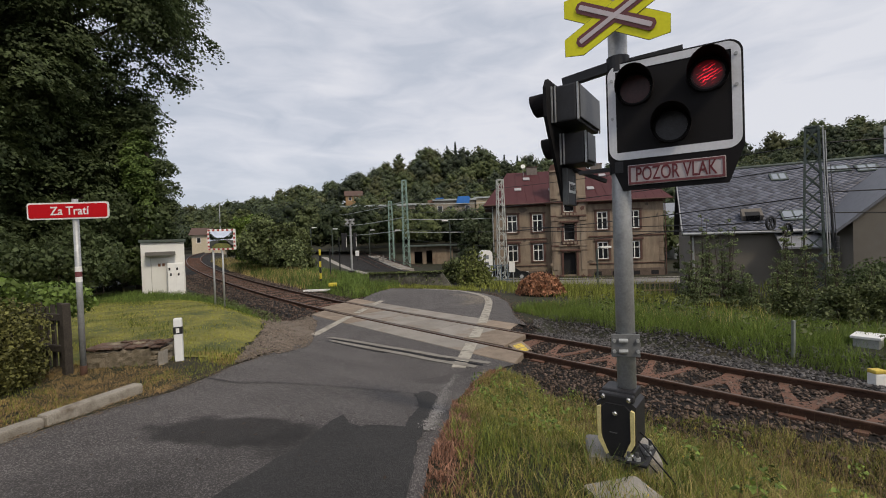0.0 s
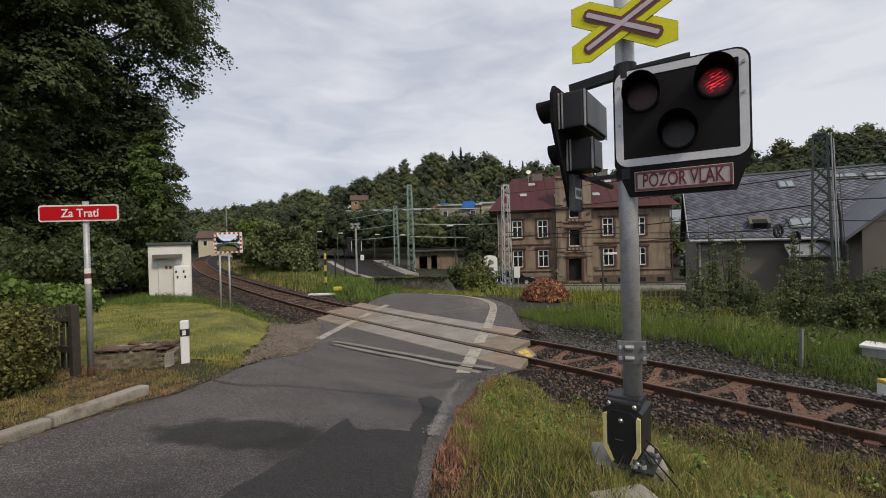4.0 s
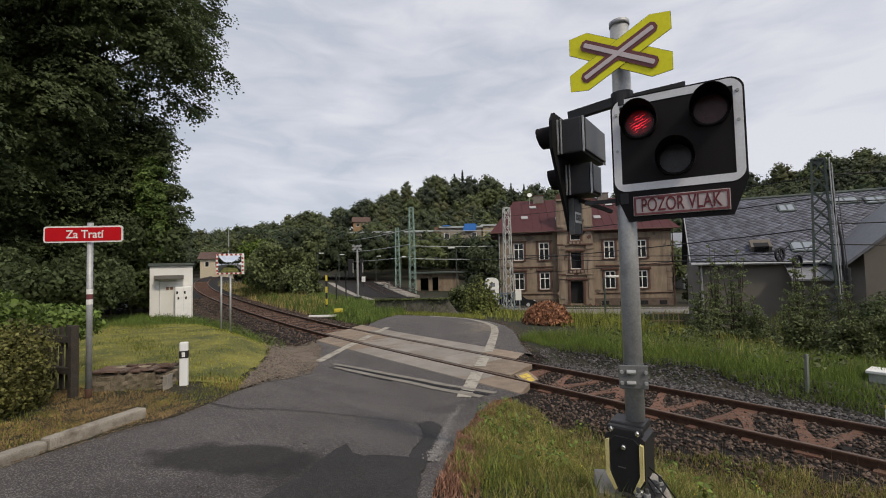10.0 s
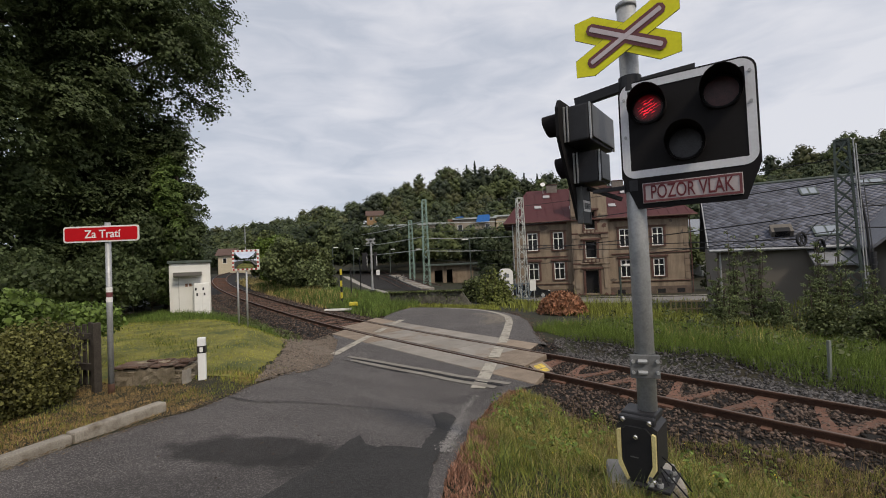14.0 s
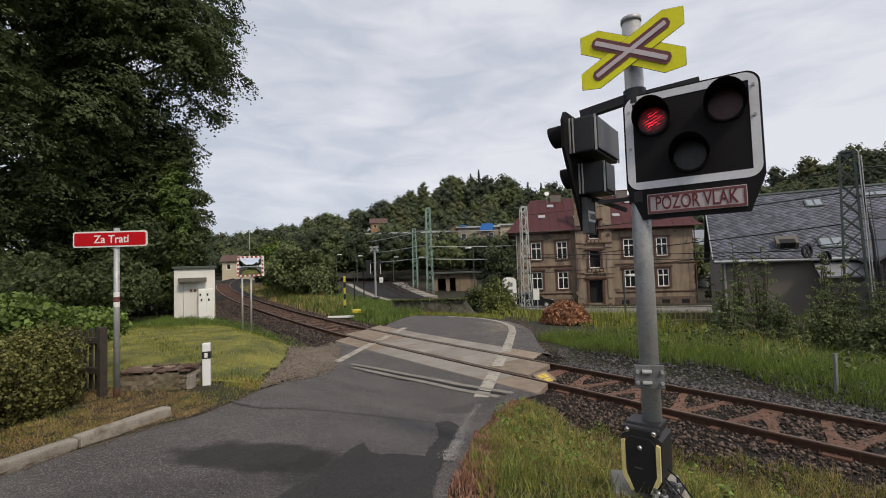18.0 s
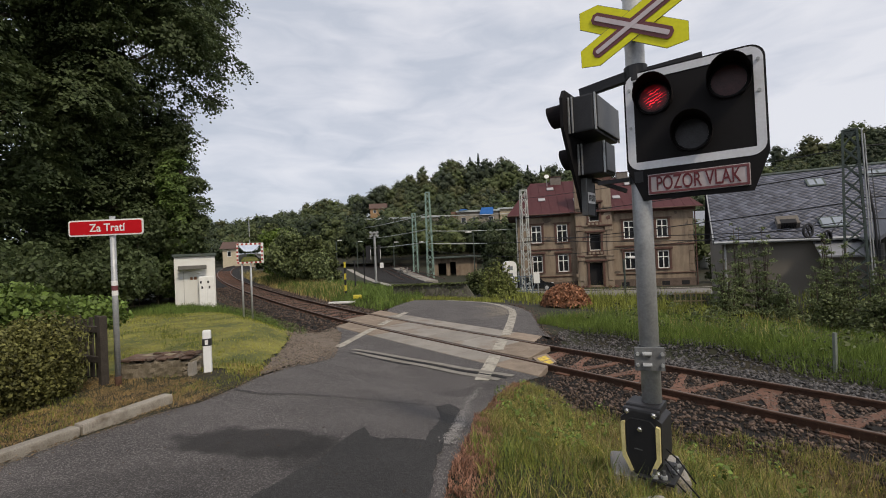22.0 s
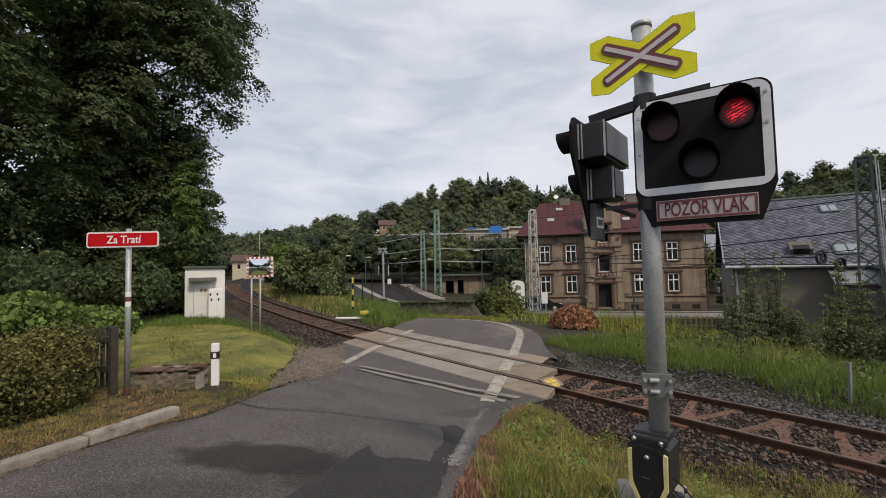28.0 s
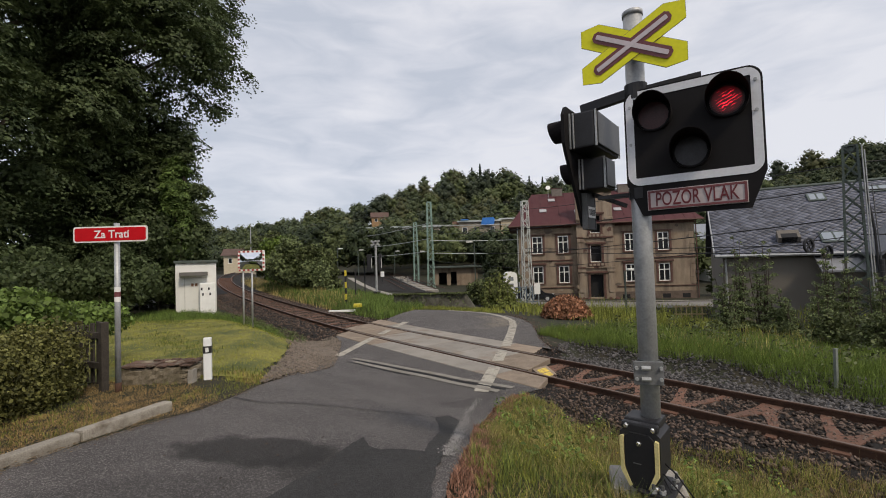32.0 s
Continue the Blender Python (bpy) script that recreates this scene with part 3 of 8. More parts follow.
def sheet(name, poly, cell, lift, material, x0, x1, y0, y1, zfun=None, label="", category="", kind="structure", seed=3, ragged=0.0):
    """A surface laid on the ground inside a polygon, with a fine grid and edges cut at the outline."""
    bm = bmesh.new()
    rng = random.Random(seed)
    vs = [bm.verts.new((px + rng.uniform(-ragged, ragged), py + rng.uniform(-ragged, ragged), 0)) for px, py in poly]
    bm.faces.new(vs)
    n = int((x1 - x0) / cell)
    for i in range(1, n):
        g = bm.verts[:] + bm.edges[:] + bm.faces[:]
        bmesh.ops.bisect_plane(bm, geom=g, plane_co=(x0 + i * cell, 0, 0), plane_no=(1, 0, 0))
    n = int((y1 - y0) / cell)
    for i in range(1, n):
        g = bm.verts[:] + bm.edges[:] + bm.faces[:]
        bmesh.ops.bisect_plane(bm, geom=g, plane_co=(0, y0 + i * cell, 0), plane_no=(0, 1, 0))
    for v in bm.verts:
        v.co.z = (zfun or gz)(v.co.x, v.co.y) + lift
    bmesh.ops.recalc_face_normals(bm, faces=bm.faces)
    if sum(f.normal.z for f in bm.faces) < 0:
        bmesh.ops.reverse_faces(bm, faces=bm.faces)
    ob = part(name, bm, material, None, label)
    me = ob.data
    me.shade_smooth()
    return tagged(ob, label, category, kind=kind)


def subdivided(poly, most):
    out = []
    for (ax, ay), (bx, by) in zip(poly, poly[1:] + poly[:1]):
        k = max(1, int(math.hypot(bx - ax, by - ay) / most))
        out += [(ax + (bx - ax) * i / k, ay + (by - ay) * i / k) for i in range(k)]
    return out


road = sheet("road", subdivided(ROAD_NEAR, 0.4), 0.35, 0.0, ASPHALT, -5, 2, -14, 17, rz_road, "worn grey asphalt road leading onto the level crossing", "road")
road_far = sheet("road_far", subdivided(ROAD_FAR, 0.6), 0.9, 0.0, ASPHALT, -10, 4.5, 12, 33, rz_road, "worn grey asphalt road bending away beyond the tracks", "road")

# ---- the track ----
def rail_strip(name, d_off, s0, s1, parent):
    """One rail of flat-bottomed section swept along the track."""
    prof = [(-0.07, -0.17), (-0.07, -0.155), (-0.012, -0.135), (-0.010, -0.045), (-0.036, -0.035), (-0.036, -0.008), (-0.028, 0.0), (0.028, 0.0), (0.036, -0.008), (0.036, -0.035), (0.010, -0.045), (0.012, -0.135), (0.07, -0.155), (0.07, -0.17)]
    bm = bmesh.new()
    rows = []
    n = int((s1 - s0) / 0.9)
    for i in range(n + 1):
        s = s0 + (s1 - s0) * i / n
        rows.append([bm.verts.new((*track_xy(s, d_off + w), float(rail_z(s)) + h)) for w, h in prof])
    k = len(prof)
    for a, b in zip(rows[:-1], rows[1:]):
        for j in range(k - 1):
            bm.faces.new((a[j], a[j + 1], b[j + 1], b[j]))
    bmesh.ops.recalc_face_normals(bm, faces=bm.faces)
    return part(name, bm, RUST, parent)


railway = thing("railway_track", label="single railway track with rusty rails on steel Y sleepers", category="railway track")
for off in (-0.75, 0.75):
    r = rail_strip("rail", off, -30, 78, railway)
    hb = bmesh.new()
    rows = []
    for i in range(121):
        s = -30 + 0.9 * i
        rows.append([hb.verts.new((*track_xy(s, off + w), float(rail_z(s)) + 0.002)) for w in (-0.026, 0.026)])
    for a, b in zip(rows[:-1], rows[1:]):
        hb.faces.new((a[0], a[1], b[1], b[0]))
    part("running_surface", hb, RAILHEAD, r)


def y_sleeper():
    """A steel Y sleeper: a broad stem that parts into a curved fork."""
    half = [(-0.88, 0.15), (-0.5, 0.155), (-0.15, 0.21), (0.2, 0.315), (0.6, 0.42), (0.9, 0.45), (0.9, 0.315), (0.62, 0.285), (0.25, 0.185), (0.0, 0.075)]
    out = [(x, -y) for x, y in half] + [(-0.12, 0.0)] + half[::-1]
    return plate(bmesh.new(), out, -0.09, 0.0, "z")


sl = part("sleeper", y_sleeper(), RUST_SLEEPER, railway)
sl_mesh = sl.data
bpy.data.objects.remove(sl)
k = 0
s = -29.0
while s < 60:
    if not -2.0 < s < 7.3:
        a = track_xy(s)
        b = track_xy(s + 0.3)
        ang = math.degrees(math.atan2(b[1] - a[1], b[0] - a[0])) - 90
        ob = new("sleeper", sl_mesh)
        ob.parent = railway
        ob.matrix_basis = pose(a[0], a[1], float(rail_z(s)) - 0.112, 0, 0, ang + (180 if k % 2 else 0))
    k += 1
    s += 1.08


# ballast bed with loose stones
def bed_mesh():
    prof = [(-3.1, -0.62), (-1.75, -0.19), (-0.9, -0.15), (-0.6, -0.135), (0.6, -0.135), (0.9, -0.15), (1.75, -0.19), (3.1, -0.62)]
    ss = np.arange(-30, 78, 0.9)
    vs, fs = [], []
    for s in ss:
        for d, h in prof:
            vs.append((*track_xy(s, d), float(rail_z(s)) + h))
    n = len(prof)
    for i in range(len(ss) - 1):
        for j in range(n - 1):
            fs.append((i * n + j, i * n + j + 1, (i + 1) * n + j + 1, (i + 1) * n + j))
    return np.array(vs), np.array(fs)


tagged(numpy_mesh("ballast_bed", *bed_mesh(), BALLAST), "near-black ballast bed with the shade between its stones painted in", "ballast", kind="structure")


def stones(name, places, size, material, seed, label):
    """Loose broken stones, each an uneven six-cornered lump, joined."""
    rng = np.random.default_rng(seed)
    n = len(places)
    base = np.array([(1, 0, 0), (-1, 0, 0), (0, 1, 0), (0, -1, 0), (0, 0, 1), (0, 0, -1)], float)
    v = base[None] * rng.uniform(0.6, 1.2, (n, 6, 1)) + rng.normal(0, 0.22, (n, 6, 3))
    a = rng.uniform(0, 2 * np.pi, n)
    b = rng.uniform(-0.6, 0.6, n)
    ca, sa, cb, sb = np.cos(a), np.sin(a), np.cos(b), np.sin(b)
    x, y, z = v[..., 0], v[..., 1], v[..., 2] * 0.7
    x, z = x * cb[:, None] + z * sb[:, None], -x * sb[:, None] + z * cb[:, None]
    x, y = x * ca[:, None] - y * sa[:, None], x * sa[:, None] + y * ca[:, None]
    v = np.stack([x, y, z], -1) * (size * rng.uniform(0.6, 1.3, n))[:, None, None] + places[:, None]
    f = np.array([(0, 2, 4), (2, 1, 4), (1, 3, 4), (3, 0, 4), (2, 0, 5), (1, 2, 5), (3, 1, 5), (0, 3, 5)])
    faces = (np.arange(n)[:, None, None] * 6 + f[None]).reshape(-1, 3)
    return tagged(numpy_mesh(name, v.reshape(-1, 3), faces, material), label, "gravel", kind="stuff")


def ballast_places(seed, s0, s1, d0, d1, count, base=None):
    rng = np.random.default_rng(seed)
    s = rng.uniform(s0, s1, count)
    d = rng.uniform(d0, d1, count)
    sk = s - 0.69 * d
    keep = ~((sk > -2.25) & (sk < 7.45))
    s, d = s[keep], d[keep]
    a = TH - 0.0013 * s - 0.0001 * np.clip(s, 0, 90) ** 2 / 2
    off = 0.0013 * s * s / 2 + 0.0001 * np.clip(s, 0, 90) ** 3 / 6
    x = P0[0] - math.sin(TH) * s + math.cos(TH) * (d + off)
    y = P0[1] + math.cos(TH) * s + math.sin(TH) * (d + off)
    prof_d = (-3.1, -1.75, -0.9, -0.6, 0.6, 0.9, 1.75, 3.1)
    z = rail_z(s) + np.interp(d, prof_d, (-0.62, -0.19, -0.15, -0.135, -0.135, -0.15, -0.19, -0.62)) + 0.012
    z = np.where(np.abs(d) > 1.7, np.maximum(z, ground_z(x, y) + 0.015), z)
    return np.stack([x, y, z], -1)


stones("ballast", ballast_places(5, -15, -1.5, -3.0, 1.3, 16000), 0.035, STONE, 1, "rusty brown broken ballast stones between the rails")
stones("grey_ballast", ballast_places(6, -16, -0.5, 0.95, 3.4, 10500), 0.04, STONE_GREY, 2, "grey broken ballast stones along the far rail")
stones("ballast", ballast_places(7, 5, 32, -3.3, 2.9, 11000), 0.05, STONE, 3, "rusty brown broken ballast stones between the rails")

# crossing panels
crossing = thing("crossing_deck", label="concrete crossing panels between and beside the rails, rusty at the ends", category="level crossing")


def panel(s0, s1, d0, d1, material, k=0.0, cut0=0.0, cut1=0.0):
    """One deck panel; cut0 and cut1 slant its ends."""
    bm = bmesh.new()
    c = [(s0 + 0.006, d0), (s1 - 0.006, d0), (s1 - 0.006 + cut1, d1), (s0 + 0.006 + cut0, d1)]
    top = [bm.verts.new((*track_xy(a, b), float(rail_z(a)) + 0.004)) for a, b in c]
    low = [bm.verts.new((v.co.x, v.co.y, v.co.z - 0.13)) for v in top]
    bm.faces.new(top)
    bm.faces.new(low[::-1])
    for i in range(4):
        bm.faces.new((top[i], low[i], low[(i + 1) % 4], top[(i + 1) % 4]))
    bmesh.ops.recalc_face_normals(bm, faces=bm.faces)
    bmesh.ops.bevel(bm, geom=[e for e in bm.edges if e.verts[0] in top and e.verts[1] in top], offset=0.012, segments=1, affect='EDGES')
    return part("panel", bm, material, crossing)


for d0, d1, a, b, n in ((-1.62, -0.87, -3.1, 6.35, 7), (-0.64, 0.64, -2.0, 7.6, 7), (0.87, 1.62, -0.95, 8.3, 7)):
    w = (b - a) / n
    for i in range(n):
        rusty = i in (0, n - 1) or (i == n - 2 and d0 < 0)
        panel(a + w * i, a + w * (i + 1), d0, d1, PANEL_RUST if rusty else PANEL, cut0=0.35 if i == 0 else 0.0, cut1=0.45 if i == n - 1 else 0.0)

# the sloping guard at the end of the deck
ramp = bmesh.new()
lo = [(*track_xy(-2.5, d), -1.05) for d in (-0.6, -0.1)]
hi = [(*track_xy(-2.1, d), -0.85) for d in (-0.6, -0.1)]
bk = [(*track_xy(-2.04, d), -1.05) for d in (-0.6, -0.1)]
v = [ramp.verts.new(p) for p in lo + hi + bk]
for f in ((0, 1, 3, 2), (2, 3, 5, 4), (0, 2, 4), (1, 5, 3), (0, 4, 5, 1)):
    ramp.faces.new([v[i] for i in f])
bmesh.ops.recalc_face_normals(ramp, faces=ramp.faces)
guard = part("deck_guard", ramp, PANEL_RUST, crossing, "rusty sloping end guard")
st = bmesh.new()
for t0, t1, d0, d1 in ((0.25, 0.5, -0.5, -0.22), (0.55, 0.85, -0.52, -0.2)):
    q = []
    for tt, d in ((t0, d0), (t0, d1), (t1, d1), (t1, d0)):
        q.append(st.verts.new((*track_xy(-2.5 + 0.4 * tt, d), -1.05 + 0.2 * tt + 0.006)))
    st.faces.new(q)
part("warning_sticker", st, mat("worn_yellow", (0.62, 0.47, 0.07), 0.6, 0, 0.3, 20, 90, 0.1, dirt=(0.3, 0.2, 0.08), dirt_at=0.55, dirt_scale=12), guard, "worn yellow sticker")


# gravel shoulders that fall from the asphalt edge to the ballast
def shoulder(edge, width, seed, label):
    """A strip of gravel sloping from an edge of the road down to the ground beside it."""
    rng = np.random.default_rng(seed)
    pts = np.array([p for a, b in zip(edge[:-1], edge[1:]) for p in np.linspace(a, b, max(2, int(math.dist(a, b) / 0.25)))[:-1]] + [edge[-1]])
    d = np.gradient(pts, axis=0)
    d /= np.linalg.norm(d, axis=1, keepdims=True)
    nrm = np.stack([d[:, 1], -d[:, 0]], -1)
    rows = []
    for k in range(6):
        f = k / 5
        q = pts + nrm * (width * f * rng.uniform(0.9, 1.1, len(pts)) - 0.04)[:, None]
        top = np.array([rz_road(*p) for p in pts]) - 0.008
        low = ground_z(q[:, 0], q[:, 1]) - 0.03
        z = top * (1 - f) ** 1.2 + low * (1 - (1 - f) ** 1.2) + (rng.normal(0, 0.012, len(pts)) if 0 < k < 5 else 0)
        rows.append(np.stack([q[:, 0], q[:, 1], z], -1))
    v = np.stack(rows, 1).reshape(-1, 3)
    n = len(pts)
    idx = np.arange(n * 6).reshape(n, 6)
    f = np.stack([idx[:-1, :-1], idx[1:, :-1], idx[1:, 1:], idx[:-1, 1:]], -1).reshape(-1, 4)
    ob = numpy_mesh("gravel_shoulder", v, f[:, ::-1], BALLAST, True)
    tagged(ob, label, "gravel", kind="structure")
    R = np.array(rows)
    a, b = rng.uniform(0, 5, int(n * width * 60)), rng.uniform(0, n - 1.01, int(n * width * 60))
    ia, ib = a.astype(int).clip(0, 4), b.astype(int)
    fa, fb = (a - ia)[:, None], (b - ib)[:, None]
    P = (R[ia, ib] * (1 - fa) + R[ia + 1, ib] * fa) * (1 - fb) + (R[ia, ib + 1] * (1 - fa) + R[ia + 1, ib + 1] * fa) * fb
    stones("shoulder_stones", P + np.array([0, 0, 0.008]), 0.028, STONE, seed, "broken stones on the gravel shoulder")


shoulder([track_xy(-0.75, 1.66), (2.65, 15.0), (2.9, 17.3), (2.85, 19.6), (2.4, 21.6)], 0.7, 15, "gravel shoulder beside the far road")
shoulder([(0.75, 7.9), (0.95, 8.3), track_xy(-3.15, -1.64), track_xy(-3.1, -0.9)], 0.7, 16, "gravel shoulder beside the deck end")
shoulder([track_xy(-1.0, 0.84), track_xy(-0.6, 1.64)], 0.9, 17, "ballast banked against the deck end")

# ---- the old railway house ----
def window(parent, x, z0, w, h, y=0.0, open_dark=False, cross=0.62):
    """A casement window in a wall that faces -y: glass, frame with mullions, sill."""
    win = part("window", boxed(x - w / 2, x + w / 2, y + 0.10, y + 0.13, z0, z0 + h), GLASS_DARK, parent)
    if not open_dark:
        f = bmesh.new()
        t = 0.09
        for a, b in ((x - w / 2, x - w / 2 + t), (x + w / 2 - t, x + w / 2), (x - t / 2, x + t / 2)):
            box(f, a, b, y + 0.03, y + 0.098, z0, z0 + h)
        for a in (z0, z0 + h - t, z0 + h * cross):
            box(f, x - w / 2 + t + 0.003, x - t / 2 - 0.003, y + 0.035, y + 0.097, a, a + t)
            box(f, x + t / 2 + 0.003, x + w / 2 - t - 0.003, y + 0.035, y + 0.097, a, a + t)
        part("window_frame", f, WHITE, win, "white painted casement frame")
    part("window_sill", boxed(x - w / 2 - 0.15, x + w / 2 + 0.15, y - 0.14, y + 0.03, z0 - 0.12, z0 - 0.002, 0.02), PLASTER_TRIM, win)
    return win


def wall_with_holes(x0, x1, z0, z1, y0, y1, holes):
    """A wall from y0 (front) to y1 with rectangular holes (x0, x1, z0, z1) cut through."""
    xs = sorted({x0, x1, *[v for h in holes for v in h[:2]]})
    zs = sorted({z0, z1, *[v for h in holes for v in h[2:]]})
    bm = bmesh.new()
    solid = {}
    for i in range(len(xs) - 1):
        for j in range(len(zs) - 1):
            cx, cz = (xs[i] + xs[i + 1]) / 2, (zs[j] + zs[j + 1]) / 2
            solid[i, j] = not any(h[0] < cx < h[1] and h[2] < cz < h[3] for h in holes)
    vert = {}

    def v(i, j, y):
        key = (i, j, y)
        if key not in vert:
            vert[key] = bm.verts.new((xs[i], y, zs[j]))
        return vert[key]
    for (i, j), ok in solid.items():
        if not ok:
            continue
        bm.faces.new((v(i, j, y0), v(i + 1, j, y0), v(i + 1, j + 1, y0), v(i, j + 1, y0)))
        bm.faces.new((v(i, j, y1), v(i, j + 1, y1), v(i + 1, j + 1, y1), v(i + 1, j, y1)))
        for di, dj, a, b in ((-1, 0, (i, j), (i, j + 1)), (1, 0, (i + 1, j + 1), (i + 1, j)), (0, -1, (i + 1, j), (i, j)), (0, 1, (i, j + 1), (i + 1, j + 1))):
            if not solid.get((i + di, j + dj), False):
                bm.faces.new((v(*a, y0), v(*b, y0), v(*b, y1), v(*a, y1)))
    bmesh.ops.recalc_face_normals(bm, faces=bm.faces)
    return bm


def rough_lump(x, y, z, r, rng):
    """A broken lump of masonry."""
    bm = bmesh.new()
    bmesh.ops.create_icosphere(bm, subdivisions=1, radius=r)
    for v in bm.verts:
        v.co = Vector((x, y, z)) + v.co * rng.uniform(0.6, 1.15)
    return bm


def railway_house():
    SOOT = mat("sooty_plaster", (0.13, 0.105, 0.085), 0.95, 0, 0.35, 1.5, 30, 0.3)
    h = thing("old_house", 7.2, 51.0, -3.1, -8.0, "decaying two-storey ochre house with red sheet roof and empty central windows", "house")
    L, D, E, R = 18.9, 12.0, 8.6, 13.2
    cols = (2.1, 5.0, 12.25, 15.7)
    holes = []
    for i, x in enumerate(cols):
        holes += [(x - 0.58, x + 0.58, 2.0, 3.95), (x - 0.58, x + 0.58, 5.4, 7.4)]
    wall = part("wall", wall_with_holes(0, L, 0.9, E, 0, 0.4, holes), PLASTER, h)
    part("wall", boxed(0, 0.4, 0.402, D, 0, E), PLASTER, h)
    part("wall", boxed(L - 0.4, L, 0.402, D, 0, E), PLASTER, h)
    part("wall", boxed(0.402, L - 0.402, D - 0.4, D, 0, E), PLASTER, h)
    # black sheet behind the windows paints in the darkness of unlit rooms
    part("inner_wall", boxed(0.45, L - 0.45, 2.2, 2.3, 0.5, E), BLACK_MATT, h, "black sheet that stands in for the unlit rooms")
    part("plinth", boxed(-0.06, L + 0.06, -0.08, 0.4, -0.4, 0.898, 0.02), mat("plinth_stone", (0.12, 0.09, 0.072), 0.9, 0, 0.35, 2, 30, 0.3), h, "brown weathered stone plinth")
    for z, t in ((4.55, 0.12), (1.45, 0.08), (8.3, 0.22)):
        for a, b in ((-0.05, 6.0), (10.7, L + 0.05)):
            part("cornice", boxed(a, b, -0.12, -0.002, z, z + t, 0.03), PLASTER_TRIM, h, "brown moulded string course")
    for a in (L - 0.55,):
        for k in range(9):
            part("quoin", boxed(a - 0.02, a + 0.57 - 0.15 * (k % 2), -0.05, -0.003, 1.65 + 0.72 * k, 1.65 + 0.72 * k + 0.62, 0.02), PLASTER, h)
    for i, x in enumerate(cols):
        for z0, hh, low in ((2.0, 1.95, True), (5.4, 2.0, False)):
            window(h, x, z0, 1.16, hh, 0.0, open_dark=False)
            for sx in (-1, 1):
                part("window_surround", boxed(x + sx * 0.72 - 0.12, x + sx * 0.72 + 0.12, -0.07, -0.002, z0 - 0.1, z0 + hh + 0.1, 0.015), PLASTER_TRIM, h, "brown stone window surround")
            part("lintel", boxed(x - 0.95, x + 0.95, -0.18, -0.002, z0 + hh + 0.16, z0 + hh + (0.40 if low else 0.26), 0.04), PLASTER_TRIM, h, "brown moulded lintel")
    # central bay with the entrance
    bay = [(7.75, 9.15, 0.35, 2.9), (7.85, 9.05, 4.3, 6.15), (7.9, 9.0, 7.55, 9.5)]
    BAY = streaked("bay_stone", (0.27, 0.215, 0.16), (0.13, 0.095, 0.075), (0.30, 0.265, 0.22))
    part("bay_wall", wall_with_holes(6.45, 10.35, 0, 12.2, -0.6, -0.2, bay), BAY, h, "crumbling stone and plaster entrance bay")
    part("bay_wall", boxed(6.45, 6.85, -0.198, -0.09, 0, 12.2), PLASTER, h)
    part("bay_wall", boxed(9.95, 10.35, -0.198, -0.09, 0, 12.2), PLASTER, h)
    # black sheet close behind the bay paints in the shade of its openings
    part("bay_back", boxed(6.87, 9.93, -0.1, 0.05, 0.0, 12.1), BLACK_MATT, h, "black sheet that stands in for shade inside the empty openings")
    rb = random.Random(44)
    for x0, x1, z0, z1 in bay:
        for a, b in ((x0 - 0.24, x0 - 0.003), (x1 + 0.003, x1 + 0.24)):
            part("opening_surround", boxed(a, b, -0.70, -0.602, z0 - 0.1, z1 + 0.12, 0.02), PLASTER_TRIM, h, "brown worn stone surround")
        part("lintel", boxed(x0 - 0.45, x1 + 0.45, -0.82, -0.602, z1 + 0.13, z1 + 0.36, 0.05), PLASTER_TRIM, h)
        if z0 > 1:
            part("frame_post", boxed(x0 + 0.01, x0 + 0.09, -0.45, -0.38, z0, z1), WHITE, h, "remains of a white window frame")
            part("frame_sill", boxed(x0 + 0.1, x1 - 0.01, -0.45, -0.38, z0, z0 + 0.07), WHITE, h, "remains of a white window frame")
            part("balustrade", boxed(x0 - 0.3, x1 + 0.3, -0.78, -0.602, z0 - 0.5, z0 - 0.1, 0.04), PLASTER_TRIM, h)
            for k in range(4):
                part("ornament", boxed(x0 - 0.18 + 0.42 * k, x0 + 0.1 + 0.42 * k, -0.84, -0.782, z0 - 0.44, z0 - 0.18, 0.02), BAY, h)
    # pilaster blocks, cornices and crumbled patches of the bay
    for side in (6.5, 9.62):
        for z0, z1 in ((3.15, 3.6), (6.5, 6.95), (9.0, 9.3)):
            part("capital", boxed(side - 0.08, side + 0.76, -0.76, -0.602, z0, z1, 0.05), BAY, h, "carved pale stone capital")
        for z0, z1 in ((0.9, 3.1), (3.65, 6.45)):
            part("pilaster", boxed(side + 0.08, side + 0.60, -0.68, -0.602, z0, z1, 0.02), BAY, h)
    for z0, t in ((3.62, 0.14), (6.98, 0.16), (12.05, 0.2)):
        x = 6.4
        while x < 10.3:
            w = min(rb.uniform(0.3, 0.9), 10.4 - x)
            if rb.random() < 0.82:
                part("cornice", boxed(x, x + w - 0.015, -0.86 + rb.uniform(0, 0.1), -0.61, z0 + rb.uniform(-0.02, 0.02), z0 + t, 0.02), PLASTER_TRIM if rb.random() < 0.6 else BAY, h)
            x += w
    for k in range(26):
        x, z = rb.uniform(6.5, 10.2), rb.uniform(0.6, 11.6)
        if any(a - 0.5 < x < b + 0.3 and c - 0.6 < z < d + 0.4 for a, b, c, d in bay):
            continue
        part("loose_plaster", plate(bmesh.new(), [(x + rb.uniform(0.15, 0.4) * math.cos(q), z + rb.uniform(0.1, 0.35) * math.sin(q)) for q in np.linspace(0, 5.6, 8)], -0.632, -0.603), BAY if k % 2 else PLASTER_TRIM, h)
    g = bmesh.new()
